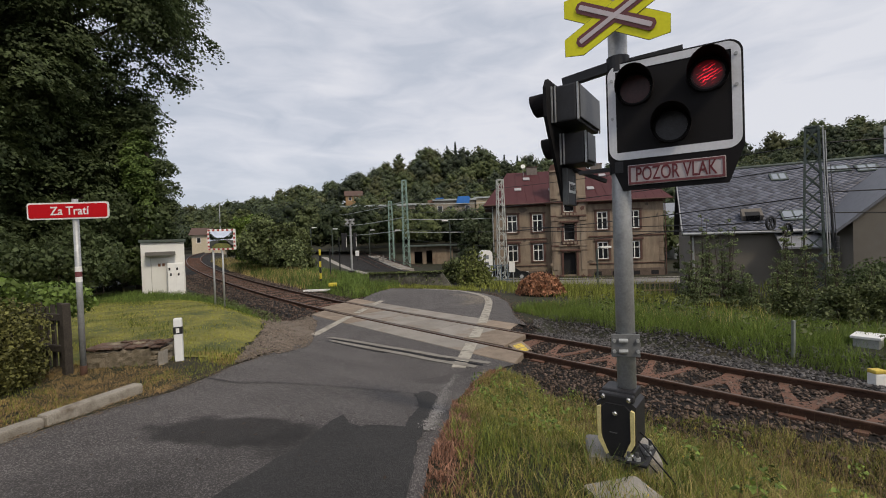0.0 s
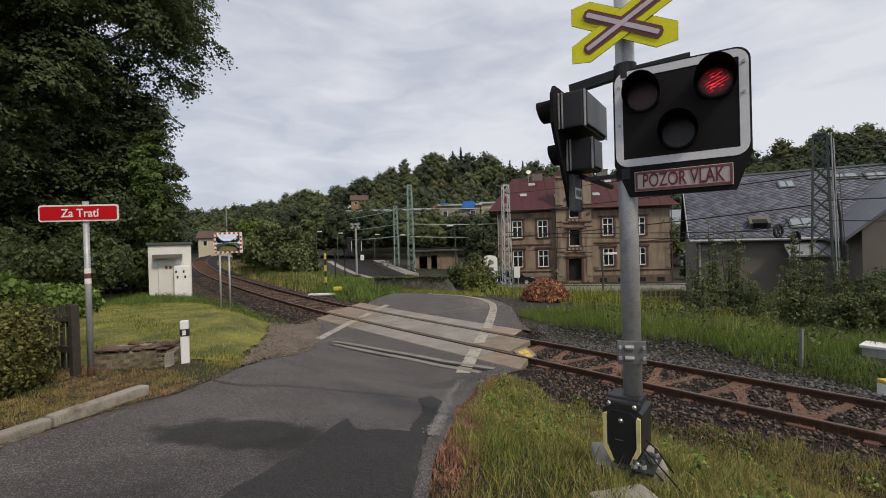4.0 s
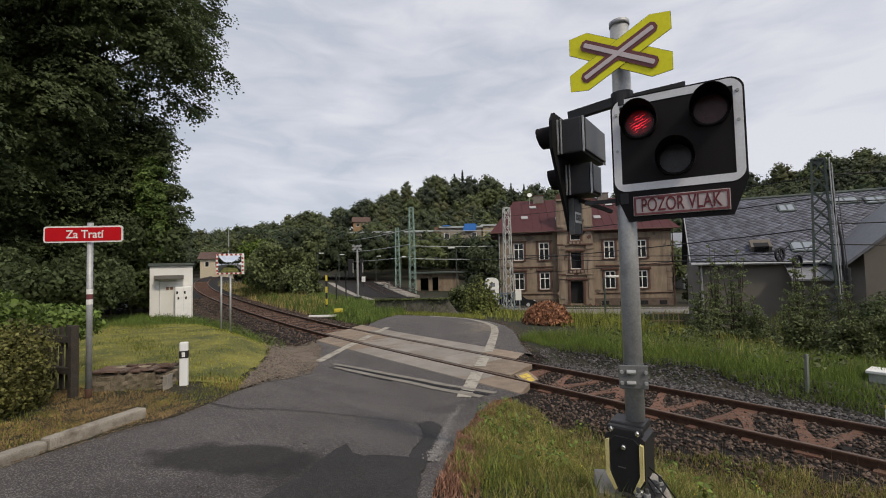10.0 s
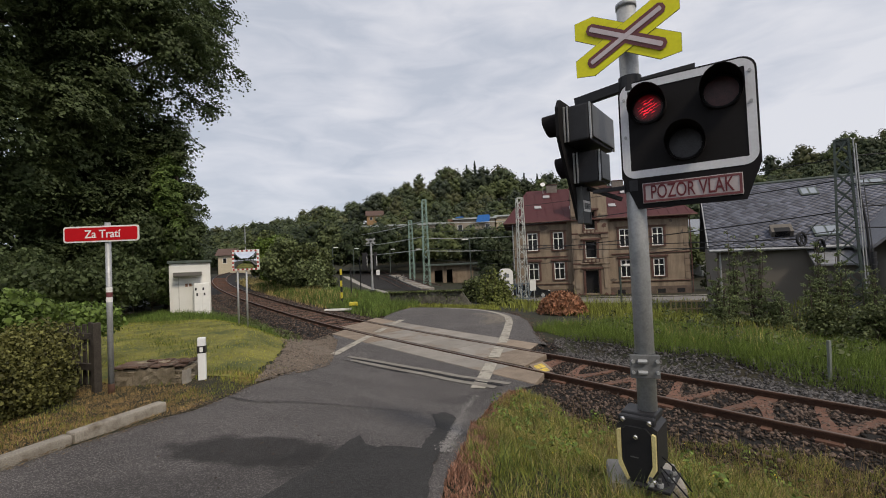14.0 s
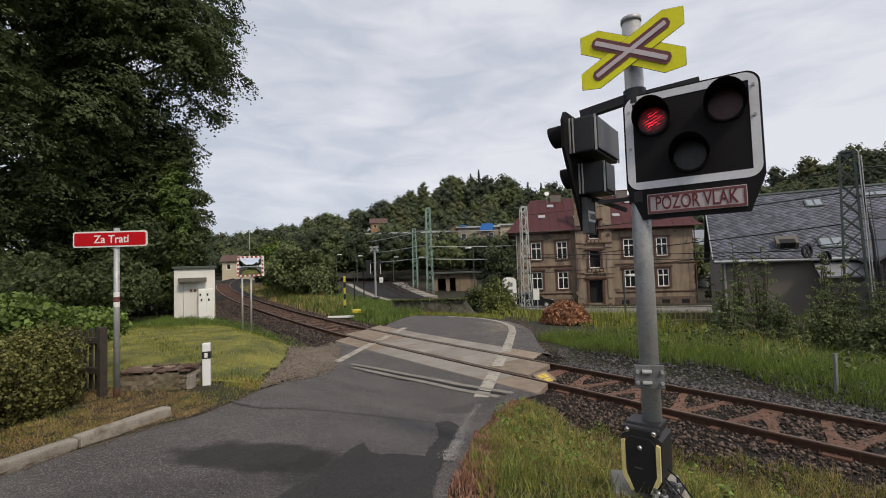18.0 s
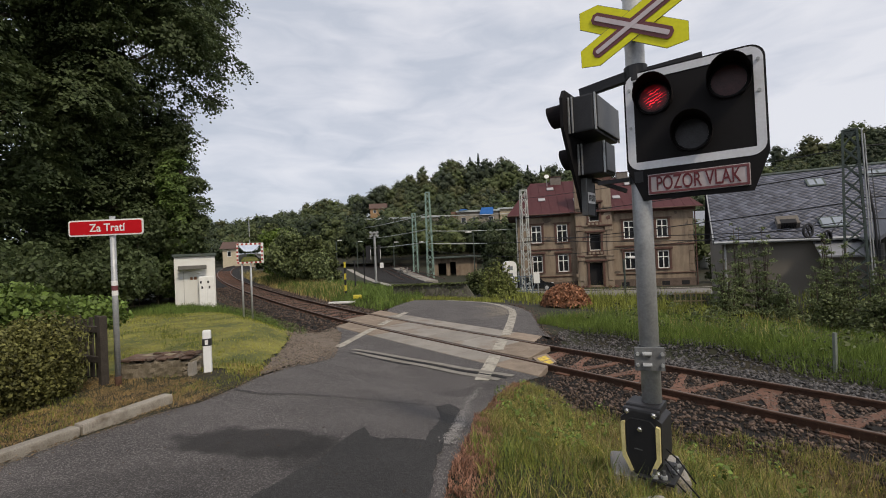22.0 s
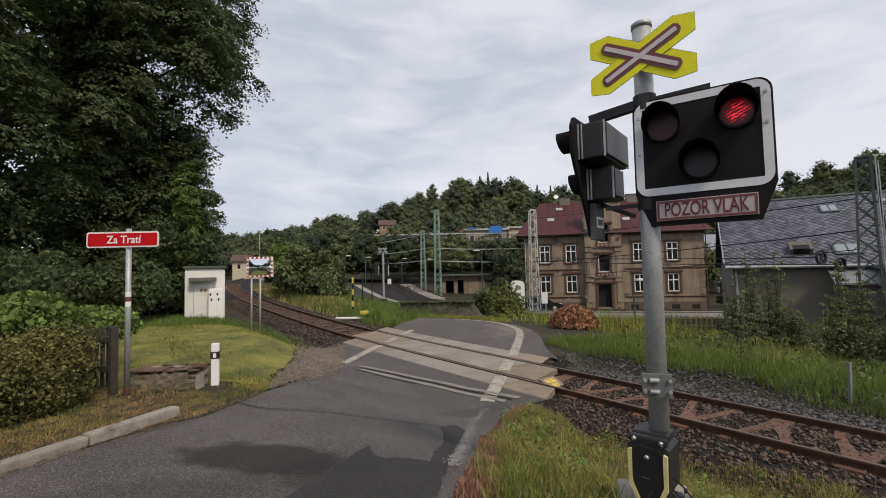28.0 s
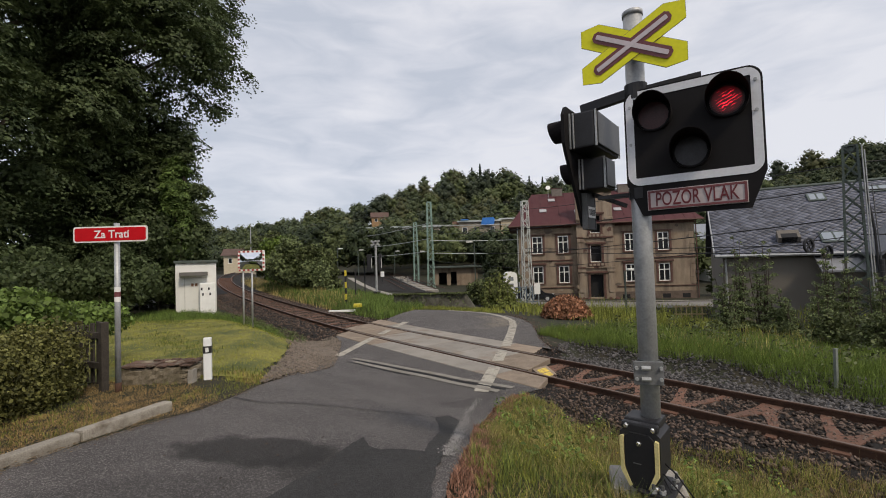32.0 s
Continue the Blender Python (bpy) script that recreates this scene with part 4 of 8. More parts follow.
    plate(g, [(6.3, 12.2), (10.5, 12.2), (10.2, 12.9), (9.2, 13.1), (8.9, 13.9), (7.9, 13.9), (7.6, 13.1), (6.6, 12.9)], -0.62, -0.2)
    part("gable", g, PLASTER_TRIM, h, "curved brown stone gable")
    # fallen coat on the main wall
    for k in range(26):
        x, z = rb.choice((rb.uniform(0.2, 6.1), rb.uniform(10.6, 18.5))), rb.uniform(1.0, 8.2)
        if any(abs(x - c) < 1.25 and (1.7 < z < 4.5 or 5.1 < z < 7.9) for c in cols):
            continue
        u, w = rb.uniform(0.15, 0.55), rb.uniform(0.12, 0.4)
        part("bare_patch", plate(bmesh.new(), [(x + u * rb.uniform(0.6, 1.2) * math.cos(q), z + w * rb.uniform(0.6, 1.2) * math.sin(q)) for q in np.linspace(0, 5.7, 9)], -0.02, -0.003), (BAY, SOOT)[k % 2], h)
    # rubble and a dark heap along the foot of the wall
    for k in range(22):
        x = rb.uniform(2.0, 11.0)
        part("rubble", rough_lump(x, rb.uniform(-1.2, -0.2), 0.1, rb.uniform(0.12, 0.4), rb), PLASTER_TRIM if k % 3 else BAY, h)
    # hipped roof
    o = 0.75
    bm = bmesh.new()
    lo = [bm.verts.new(p) for p in ((-o - 0.4, -o, E + 0.05), (L + o, -o, E + 0.05), (L + o, D + o, E + 0.05), (-o - 0.4, D + o, E + 0.05))]
    r0, r1 = bm.verts.new((1.9, D / 2, R)), bm.verts.new((L - 1.9, D / 2, R))
    bm.faces.new((lo[0], lo[1], r1, r0))
    bm.faces.new((lo[1], lo[2], r1))
    bm.faces.new((lo[2], lo[3], r0, r1))
    bm.faces.new((lo[3], lo[0], r0))
    bm.faces.new(lo[::-1])
    roof = part("roof", bm, ROOF_RED, h, "dark red seamed sheet roof")
    slope = math.atan2(R - E, D / 2 + o)
    n = Vector((0, -math.sin(slope), math.cos(slope)))
    for k in range(20):
        x = -0.2 + k * (L + 0.2) / 19
        top = min(1.0, max(0.12, (x + 1.15) / 3.05), max(0.12, (L + o - x) / 2.65))
        a = Vector((x, -o, E + 0.06))
        b = a + Vector((0, (D / 2 + o) * top, (R - E) * top))
        part("seam", bar(bmesh.new(), a + n * 0.002, b + n * 0.002, 0.03, 0.03), ROOF_RED, roof)
    for x, t in ((3.0, 0.42), (7.0, 0.36), (11.4, 0.36), (15.2, 0.42), (13.4, 0.75), (4.2, 0.75)):
        c = Vector((x, -o + (D / 2 + o) * t, E + (R - E) * t))
        q = bmesh.new()
        box(q, -0.4, 0.4, -0.32, 0.32, 0.0, 0.14, 0.02)
        q.transform(Matrix.Translation(c) @ Matrix.Rotation(slope, 4, 'X'))
        part("skylight", q, mat("skylight_pane", (0.36, 0.36, 0.37), 0.3, 0, 0.1, 3, 30, 0), roof, "pale roof skylight")
    part("gutter", tube(bmesh.new(), [(-o - 0.4, -o - 0.05, E), (L + o, -o - 0.05, E)], 0.08, 8), PLASTER_TRIM, h, "dark rusty gutter")
    for x in (-0.12, L + 0.12):
        part("downpipe", tube(bmesh.new(), [(x, -0.14, 0.1), (x, -0.14, E)], 0.06, 8), PLASTER_TRIM if x > 1 else GALV, h)
    for cx in (5.0, 13.0):
        ch = part("chimney", boxed(cx - 0.65, cx + 0.65, 5.3, 5.95, R - 0.8, R + 0.5, 0.03), mat("sooty_render", (0.17, 0.15, 0.135), 0.9, 0, 0.3, 3, 30, 0.2), roof, "low grey chimney")
        part("chimney_cap", boxed(cx - 0.72, cx + 0.72, 5.23, 6.02, R + 0.502, R + 0.58, 0.02), PLASTER_TRIM, ch)
    for cx, cz in ((3.9, R + 0.55), (9.6, R + 0.5)):
        ds = bmesh.new()
        tube(ds, [(0, 0, 0), (0, -0.05, 0), (0, -0.14, 0)], [0.1, 0.22, 0.3], 16)
        ds.transform(Matrix.Translation((cx, 5.0, cz)) @ Matrix.Rotation(radians(-25), 4, 'X'))
        dish = part("satellite_dish", ds, WHITE, roof, "white satellite dish")
        part("dish_pole", tube(bmesh.new(), [(cx, 5.1, R - 0.6), (cx, 5.1, cz)], 0.03, 6), GALV, dish)
    for k in range(6):
        x = (1.0, 4.0, 11.6, 13.6, 15.8, 17.8)[k]
        part("cellar_window", boxed(x - 0.4, x + 0.4, -0.10, -0.082, 0.15, 0.6), BLACK_MATT, h)
    return h


railway_house()


# ---- the grey building with the slate roof ----
def slate_building():
    b = thing("slate_roof_building", 15.75, 27.2, -2.6, -27.0, "grey rendered building with large slate shingle roof and skylights", "building")
    L, D, E, R = 19.0, 13.0, 4.15, 8.65
    part("wall", boxed(0.4, L, 0, 0.35, -0.8, E), PLASTER_GREY, b)
    part("wall", boxed(0.4, 0.75, 0.352, D, -0.8, E), PLASTER_GREY, b)
    part("wall", boxed(L - 0.35, L, 0.352, D, -0.8, E), PLASTER_GREY, b)
    part("wall", boxed(0.752, L - 0.352, D - 0.35, D, -0.8, E), PLASTER_GREY, b)
    g = bmesh.new()
    plate(g, [(0.0, E), (D, E), (D / 2, R - 0.15)], 0.42, 0.7, "x")
    part("gable_wall", g, PLASTER_GREY, b)
    o = 0.35
    rise, run = R - E, D / 2 + o
    slope = math.atan2(rise, run)
    ln = math.hypot(rise, run)
    roofs = bmesh.new()
    for sgn in (1, -1):
        y0 = -o if sgn == 1 else D + o
        a = [(0.0, y0, E), (L + 0.3, y0, E), (L + 0.3, D / 2, R), (0.0, D / 2, R)]
        vs = [roofs.verts.new(p) for p in a] + [roofs.verts.new((p[0], p[1], p[2] - 0.14)) for p in a]
        for f in ((0, 1, 2, 3), (7, 6, 5, 4), (0, 4, 5, 1), (1, 5, 6, 2), (2, 6, 7, 3), (3, 7, 4, 0)):
            roofs.faces.new([vs[i] for i in f])
    bmesh.ops.recalc_face_normals(roofs, faces=roofs.faces)
    roof = part("roof", roofs, mat("slate_underlay", (0.04, 0.04, 0.05), 0.8), b, "grey slate shingle roof")
    # diamond shingles, joined: one kite each, overlapping downhill
    sz = 0.42
    verts, faces = [], []
    ux, uy = np.array([1, 0, 0]), np.array([0, math.cos(slope), math.sin(slope)])
    un = np.array([0, -math.sin(slope), math.cos(slope)])
    org = np.array([0.0, -o, E])
    row = 0
    v = 0.1
    while v < ln - 0.05:
        u = 0.1 + (sz / 2 if row % 2 else 0)
        while u < L + 0.2:
            c = org + ux * u + uy * v
            k = len(verts)
            verts += [c - uy * sz * 0.50 + un * 0.055, c + ux * sz * 0.47 + un * 0.026, c + uy * sz * 0.5 + un * 0.006, c - ux * sz * 0.47 + un * 0.026, c - uy * sz * 0.52 + un * 0.006, c + ux * sz * 0.49 + un * 0.002, c - ux * sz * 0.49 + un * 0.002]
            faces += [(k, k + 1, k + 2, k + 3), (k, k + 4, k + 5, k + 1), (k, k + 3, k + 6, k + 4)]
            u += sz
        v += sz / 2
        row += 1
    sh = numpy_mesh("shingle", np.array(verts), np.array(faces), SLATE)
    sh.parent = roof
    sh["kind"] = "stuff"

    def on_roof(u, v, lift=0.0):
        return Vector(org + ux * u + uy * v + un * lift)

    def roof_box(name, u, v, w, h, t, material, parent, label=""):
        q = bmesh.new()
        box(q, -w / 2, w / 2, -h / 2, h / 2, 0.0, t, 0.02)
        q.transform(Matrix.Translation(on_roof(u, v)) @ Matrix.Rotation(slope, 4, 'X'))
        return part(name, q, material, parent, label)

    for u, v, w, h in ((6.0, 6.4, 0.95, 1.0), (5.8, 1.45, 1.2, 1.1), (9.1, 6.9, 1.4, 0.8), (10.6, 6.7, 1.1, 0.9)):
        f = roof_box("skylight", u, v, w, h, 0.12, DARK_STEEL, roof, "roof skylight in a dark frame")
        roof_box("pane", u - w / 4 + 0.03, v, w / 2 - 0.14, h - 0.22, 0.135, GLASS_SKY, f)
        roof_box("pane", u + w / 4 - 0.03, v, w / 2 - 0.14, h - 0.22, 0.135, GLASS_SKY, f)
    hatch = roof_box("roof_hatch", 3.75, 1.5, 1.05, 0.85, 0.4, mat("hatch_wood", (0.13, 0.115, 0.1), 0.8), roof, "dark wooden roof hatch with a black plate for its shaded opening")
    # flat black plate on the hatch stands in for the shade inside it
    roof_box("hatch_opening", 3.75, 1.3, 0.75, 0.45, 0.415, BLACK_MATT, hatch)
    part("ridge_cap", tube(bmesh.new(), [(0, D / 2, R + 0.04), (L + 0.3, D / 2, R + 0.04)], 0.12, 8), DARK_STEEL, roof, "dark ridge cap")
    part("verge_board", bar(bmesh.new(), (-0.04, -o, E - 0.02), (-0.04, D / 2, R - 0.02), 0.06, 0.28), GALV, b, "grey verge board")
    gut = part("gutter", tube(bmesh.new(), [(0, -o - 0.08, E - 0.06), (L + 0.3, -o - 0.08, E - 0.06)], 0.09, 8), GALV, b)
    part("downpipe", tube(bmesh.new(), [(0.55, -0.1, -0.6), (0.55, -0.1, E - 0.3), (0.55, -o - 0.08, E - 0.06)], 0.055, 8), GALV, b)
    # porch with a lean-to roof, and the wing on the right
    part("porch_wall", boxed(5.0, 7.2, -1.2, -0.003, -0.8, 3.15), PLASTER_GREY, b)

    def slab(name, a, t, material, label):
        q = bmesh.new()
        vs = [q.verts.new(p) for p in a] + [q.verts.new((p[0], p[1], p[2] - t)) for p in a]
        for f in ((0, 1, 2, 3), (7, 6, 5, 4), (0, 4, 5, 1), (1, 5, 6, 2), (2, 6, 7, 3), (3, 7, 4, 0)):
            q.faces.new([vs[i] for i in f])
        bmesh.ops.recalc_face_normals(q, faces=q.faces)
        return part(name, q, material, b, label)
    slab("porch_roof", [(4.7, -1.55, 3.2), (7.3, -1.55, 3.2), (7.3, -0.02, 4.0), (4.7, -0.02, 4.0)], 0.1, mat("sheet_roof_grey", (0.22, 0.225, 0.24), 0.5, 0.2), "grey sheet lean-to roof")
    part("wing_wall", boxed(7.2, 15.5, -3.2, -0.004, -0.8, 4.6), PLASTER_GREY, b)
    g = bmesh.new()
    plate(g, [(7.2, 4.602), (15.5, 4.602), (11.35, 8.3)], -3.2, -2.9)
    part("wing_gable", g, PLASTER_GREY, b)
    wing_slate = mat("slate_wing", (0.14, 0.145, 0.165), 0.55, 0, 0.25, 4, 40, 0.3)
    slab("wing_roof", [(6.5, -3.5, 4.1), (11.35, -3.5, 8.45), (11.35, 3.0, 8.45), (6.5, 3.0, 4.1)], 0.16, wing_slate, "grey slate wing roof")
    slab("wing_roof", [(16.2, -3.5, 4.1), (11.352, -3.5, 8.45), (11.352, 3.0, 8.45), (16.2, 3.0, 4.1)], 0.16, wing_slate, "grey slate wing roof")
    part("chimney", boxed(12.0, 12.9, 6.0, 6.9, R - 0.6, R + 2.0, 0.03), WHITE, roof, "white plastered chimney")
    return b


GLASS_SKY = mat("skylight_glass", (0.32, 0.35, 0.38), 0.08, 0.6, 0.1, 1, 10, 0.0, spec=0.8)
slate_building()

# ---- road surface: patches, lines, drains, kerb ----
def top_z(x, y):
    s, d = sd(x, y)
    if abs(d) < 1.64:
        return float(rail_z(s)) + 0.004
    return rz_road(x, y)


def stripe(name, pts, width, lift, material, label, category, seg=0.3, skip_rails=True, kind="structure", parent=None):
    """A painted line along points, laid on road and deck, broken at the rail grooves."""
    bm = bmesh.new()
    p = [Vector((*q, 0)) for q in pts]
    fine = []
    for a, b in zip(p[:-1], p[1:]):
        n = max(1, int((b - a).length / seg))
        fine += [a.lerp(b, i / n) for i in range(n)]
    fine.append(p[-1])
    prev = None
    for i, c in enumerate(fine):
        d = (fine[min(i + 1, len(fine) - 1)] - fine[max(i - 1, 0)]).normalized()
        nrm = Vector((-d.y, d.x, 0)) * (width / 2)
        _, across = sd(c.x, c.y)
        if skip_rails and 0.62 < abs(across) < 0.90:
            prev = None
            continue
        row = []
        for k in (-1, -0.33, 0.33, 1):
            q = c + nrm * k
            row.append(bm.verts.new((q.x, q.y, top_z(q.x, q.y) + lift)))
        if prev:
            for k in range(3):
                bm.faces.new((prev[k], prev[k + 1], row[k + 1], row[k]))
        prev = row
    bmesh.ops.recalc_face_normals(bm, faces=bm.faces)
    for f in bm.faces:
        if f.normal.z < 0:
            f.normal_flip()
    ob = part(name, bm, material, parent)
    return tagged(ob, label, category, kind=kind)


stripe("road_marking", [(-3.46, 12.1), (-3.42, 12.34), (-3.3, 13.4), (-3.11, 14.55), (-2.88, 15.85), (-2.64, 17.25), (-2.3, 18.93)], 0.26, 0.012, ROADPAINT, "worn white edge line across the crossing", "road marking")
stripe("road_marking", [(0.40, 8.6), (0.45, 8.85), (0.62, 9.57), (0.83, 10.55), (1.08, 11.79), (1.43, 13.35), (1.82, 15.46), (2.12, 17.25), (2.27, 18.9), (2.16, 20.33), (1.8, 21.63), (1.32, 22.6), (0.4, 23.2), (-0.6, 23.45)], 0.29, 0.012, ROADPAINT, "worn white edge line curving along the bend", "road marking")
PALE_STRIP = mat("pale_concrete", (0.225, 0.21, 0.185), 0.9, 0, 0.2, 4, 70, 0.3, dirt=(0.17, 0.155, 0.13), dirt_at=0.58, dirt_scale=3)
stripe("drain_strip", [(-2.95, 11.93), (-1.88, 11.1), (-1.12, 10.5), (-0.49, 9.98), (0.08, 9.5), (1.05, 8.82)], 0.15, 0.014, PALE_STRIP, "pale worn concrete drain strip across the road", "drain strip")
stripe("drain_strip", [(-2.76, 11.42), (-1.82, 10.7), (-1.08, 10.09), (-0.47, 9.58), (0.07, 9.09), (0.75, 8.6)], 0.16, 0.014, PALE_STRIP, "pale worn concrete drain strip across the road", "drain strip")
# slots are not cut: flat black strips paint in the shade inside them
stripe("drain_slot", [(-2.8, 11.66), (-1.86, 10.9), (-1.1, 10.29), (-0.48, 9.77), (0.07, 9.29), (0.9, 8.7)], 0.06, 0.016, BLACK_MATT, "black strip painted for the shade in the drain slot", "drain slot")
stripe("drain_slot", [(-2.9, 11.35), (-1.9, 10.58), (-1.15, 9.98)], 0.05, 0.012, BLACK_MATT, "black strip painted for the shade in the gap beside the drain strip", "drain slot")
stripe("joint", [(-2.95, 5.62), (-2.51, 5.45), (-2.0, 5.62), (-1.47, 5.85), (-0.9, 6.12), (-0.38, 6.43)], 0.022, 0.012, ASPHALT_NEW, "dark sealed joint in the asphalt", "road joint", 0.2)
PATCH = [(-1.75, 2.4), (-1.5, 2.95), (-1.36, 3.28), (-1.13, 3.68), (-1.05, 4.05), (-0.98, 4.37), (-0.84, 4.07), (-0.74, 3.99), (-0.54, 4.04), (-0.34, 4.04), (-0.3, 4.56), (-0.25, 5.1), (-0.31, 6.02), (-0.38, 6.43), (-0.19, 6.89), (-0.03, 6.59), (-0.06, 5.5), (-0.13, 4.6), (-0.18, 3.84), (-0.22, 3.2), (-0.3, 2.4)]
sheet("asphalt_patch", subdivided(PATCH, 0.1), 0.35, 0.009, ASPHALT_NEW, -5, 2, -14, 17, rz_road, "fresh dark asphalt patch running up the road edge", "asphalt patch", seed=4, ragged=0.018)


def flecks(name, path, count, spread, size, material, label, category, seed, lift=0.0):
    rng = np.random.default_rng(seed)
    path = np.array(path)
    t = rng.uniform(0, len(path) - 1, count)
    i = t.astype(int).clip(0, len(path) - 2)
    p = path[i] + (path[i + 1] - path[i]) * (t - i)[:, None] + rng.normal(0, spread, (count, 2))
    z = ground_z(p[:, 0], p[:, 1], 0.0) + 0.016 + lift * rng.uniform(0, 1, count)
    k = 6
    a = np.linspace(0, 2 * np.pi, k, endpoint=False)[None] + rng.uniform(0, 1, (count, 1))
    r = size * rng.uniform(0.25, 1.2, (count, 1)) * rng.uniform(0.5, 1.0, (count, k))
    v = np.stack([p[:, :1] + r * np.cos(a), p[:, 1:] + r * np.sin(a) * 1.6, np.repeat(z[:, None], k, 1)], -1).reshape(-1, 3)
    idx = np.arange(count)[:, None] * k
    f = np.concatenate([np.stack([idx[:, 0], idx[:, 0] + j, idx[:, 0] + j + 1], -1) for j in range(1, k - 1)])
    return tagged(numpy_mesh(name, v, f, material), label, category, kind="stuff")


flecks("worn_paint", [(0.34, 8.2), (0.13, 7.32), (0.03, 6.34), (-0.03, 5.2), (-0.07, 4.5), (-0.12, 3.95)], 1500, 0.035, 0.010, mat("worn_paint", (0.21, 0.20, 0.19), 0.9, 0, 0.3, 9, 90, 0.2, island=0.3), "flaking remains of a white edge line", "road marking", 31)
flecks("debris", [(-4.05, 3.3), (-3.84, 4.0), (-3.55, 4.6), (-3.32, 5.0), (-3.08, 5.4), (-2.95, 6.0), (-3.0, 8.0), (-3.3, 10)], 1500, 0.075, 0.011, mat("leaf_litter", (0.13, 0.09, 0.05), 0.95, 0, 0.3, 9, 90, 0.2, island=0.5), "dry leaf litter along the road edge", "leaf litter", 32)
flecks("debris", [(-2.6, 3.4), (-1.5, 3.9), (-0.6, 3.3)], 26, 0.5, 0.016, mat("dead_leaf", (0.05, 0.035, 0.025), 0.95, island=0.4), "scattered dead leaves on the asphalt", "leaf litter", 33)

flecks("verge_litter", [(-4.95, 2.4), (-4.8, 3.4), (-4.5, 4.4), (-4.25, 5.3), (-3.9, 5.9)], 5000, 0.34, 0.009, mat("verge_litter", (0.20, 0.125, 0.055), 0.95, 0, 0.3, 9, 90, 0.2, island=0.6), "brown leaf litter on the verge behind the kerb", "leaf litter", 35, 0.03)
flecks("sand", [(1.2, 17.0), (1.9, 18.2), (1.75, 19.6), (1.3, 20.6)], 1500, 0.30, 0.03, mat("sand_dust", (0.24, 0.21, 0.17), 0.95, island=0.3), "pale sand washed over the bend of the road", "sand", 34)
kerb_pts = [(-4.52, -2.6), (-4.52, -1.6), (-4.52, -0.6), (-4.51, 0.4), (-4.48, 1.4), (-4.36, 2.36), (-4.1, 3.32), (-3.77, 4.26), (-3.46, 5.2)]
for i, ((ax, ay), (bx, by)) in enumerate(zip(kerb_pts[:-1], kerb_pts[1:])):
    L = math.hypot(bx - ax, by - ay)
    kb = part("kerb", boxed(-0.15, 0.0, 0.008, L - 0.008, -0.25, 0.095 + 0.01 * (i % 2), 0.024), mat("kerb_stone", (0.29, 0.265, 0.225), 0.9, 0, 0.3, 5, 80, 0.5, dirt=(0.13, 0.105, 0.08), dirt_at=0.57, dirt_scale=4, rand=0.14), None)
    kb.matrix_basis = pose(ax, ay, gz(ax, ay), 0, 0, -math.degrees(math.atan2(bx - ax, by - ay)))
    tagged(kb, "weathered concrete kerb stone beside the verge", "kerb stone", "kerb along the road")

sheet("gravel_shoulder", subdivided([(-3.0, 6.5), (-3.45, 8.0), (-3.85, 9.6), (-4.5, 11.8), (-6.0, 14.6), track_xy(8.6, -2.5), track_xy(6.5, -1.75), (-3.95, 14.6), (-3.5, 12.3), (-3.2, 11.3), (-3.0, 9.0)], 0.3), 0.45, 0.012, GRAVEL, -8, -3, 6, 19, rz_road, "brown-grey gravel shoulder between lawn and road", "gravel", seed=9, ragged=0.05)
rng_ = np.random.default_rng(55)
gp = np.stack([rng_.uniform(-7, -2.8, 16000), rng_.uniform(6.4, 17, 16000)], -1)
gp = gp[inside(gp[:, 0], gp[:, 1], [(-2.95, 6.4), (-3.5, 8.2), (-4.1, 10.4), (-6.2, 14.9), (-7.2, 17), (-5.2, 16.6), (-3.95, 14.6), (-3.4, 12.2), (-2.9, 10.0), (-2.85, 8.0)])]
stones("gravel", np.stack([gp[:, 0], gp[:, 1], ground_z(gp[:, 0], gp[:, 1], 0.0) + 0.018], -1), 0.02, mat("gravel_stone", (0.18, 0.148, 0.12), 0.95, 0, 0.3, 8, 50, 0.4, island=0.5), 4, "loose brown-grey gravel beside the road")


# ---- street name sign ----
name_sign = thing("street_name_sign", -4.81, 6.03, 0.0, 0, "red street name sign on a grey steel pole", "street sign")
part("pole", tube(bmesh.new(), [(0, 0, -0.05), (0, 0, 2.385)], 0.036, 16), GALV, name_sign, "grey steel pole", True)
part("pole_foot", tube(bmesh.new(), [(0, 0, -0.05), (0, 0, 0.13)], 0.042, 16), RUST, name_sign, "rusty pole foot", True)
for z, m_ in ((1.44, WHITE), (1.37, SIGNRED), (1.30, WHITE)):
    part("band", tube(bmesh.new(), [(0, 0, z - 0.035), (0, 0, z + 0.035)], 0.0385, 16), m_, name_sign)
pl = part("plate", plate(bmesh.new(), rounded(-0.51, 0.51, -0.112, 0.112, 0.035), -0.012, 0.0), WHITE, name_sign, "red plate with white border and lettering")
pl.matrix_basis = pose(-0.05, -0.045, 2.225, 0, 0, 4)
part("red_field", plate(bmesh.new(), rounded(-0.49, 0.49, -0.092, 0.092, 0.026), -0.0155, -0.0125), PLATERED, pl, "glossy red field")
lettering("lettering", "Za Tratí", 0.155, 0.49, WHITE, pl, pose(0.02, -0.0165, -0.005, 90, 0, 0), 0.001, "white words", 0.014)
part("bracket", boxed(-0.05, 0.05, 0.0, 0.06, -0.05, 0.05), GALV, pl)

# ---- reflector post ----
rp = thing("reflector_post", -3.86, 6.61, 0.0, 20, "white plastic roadside post with black band and reflector", "reflector post")
part("body", boxed(-0.056, 0.056, -0.045, 0.045, -0.05, 0.635, 0.018), mat("white_plastic", (0.78, 0.79, 0.8), 0.45, 0, 0.05, 3, 40, 0.02, dirt=(0.5, 0.47, 0.4), dirt_at=0.7, dirt_scale=6), rp)
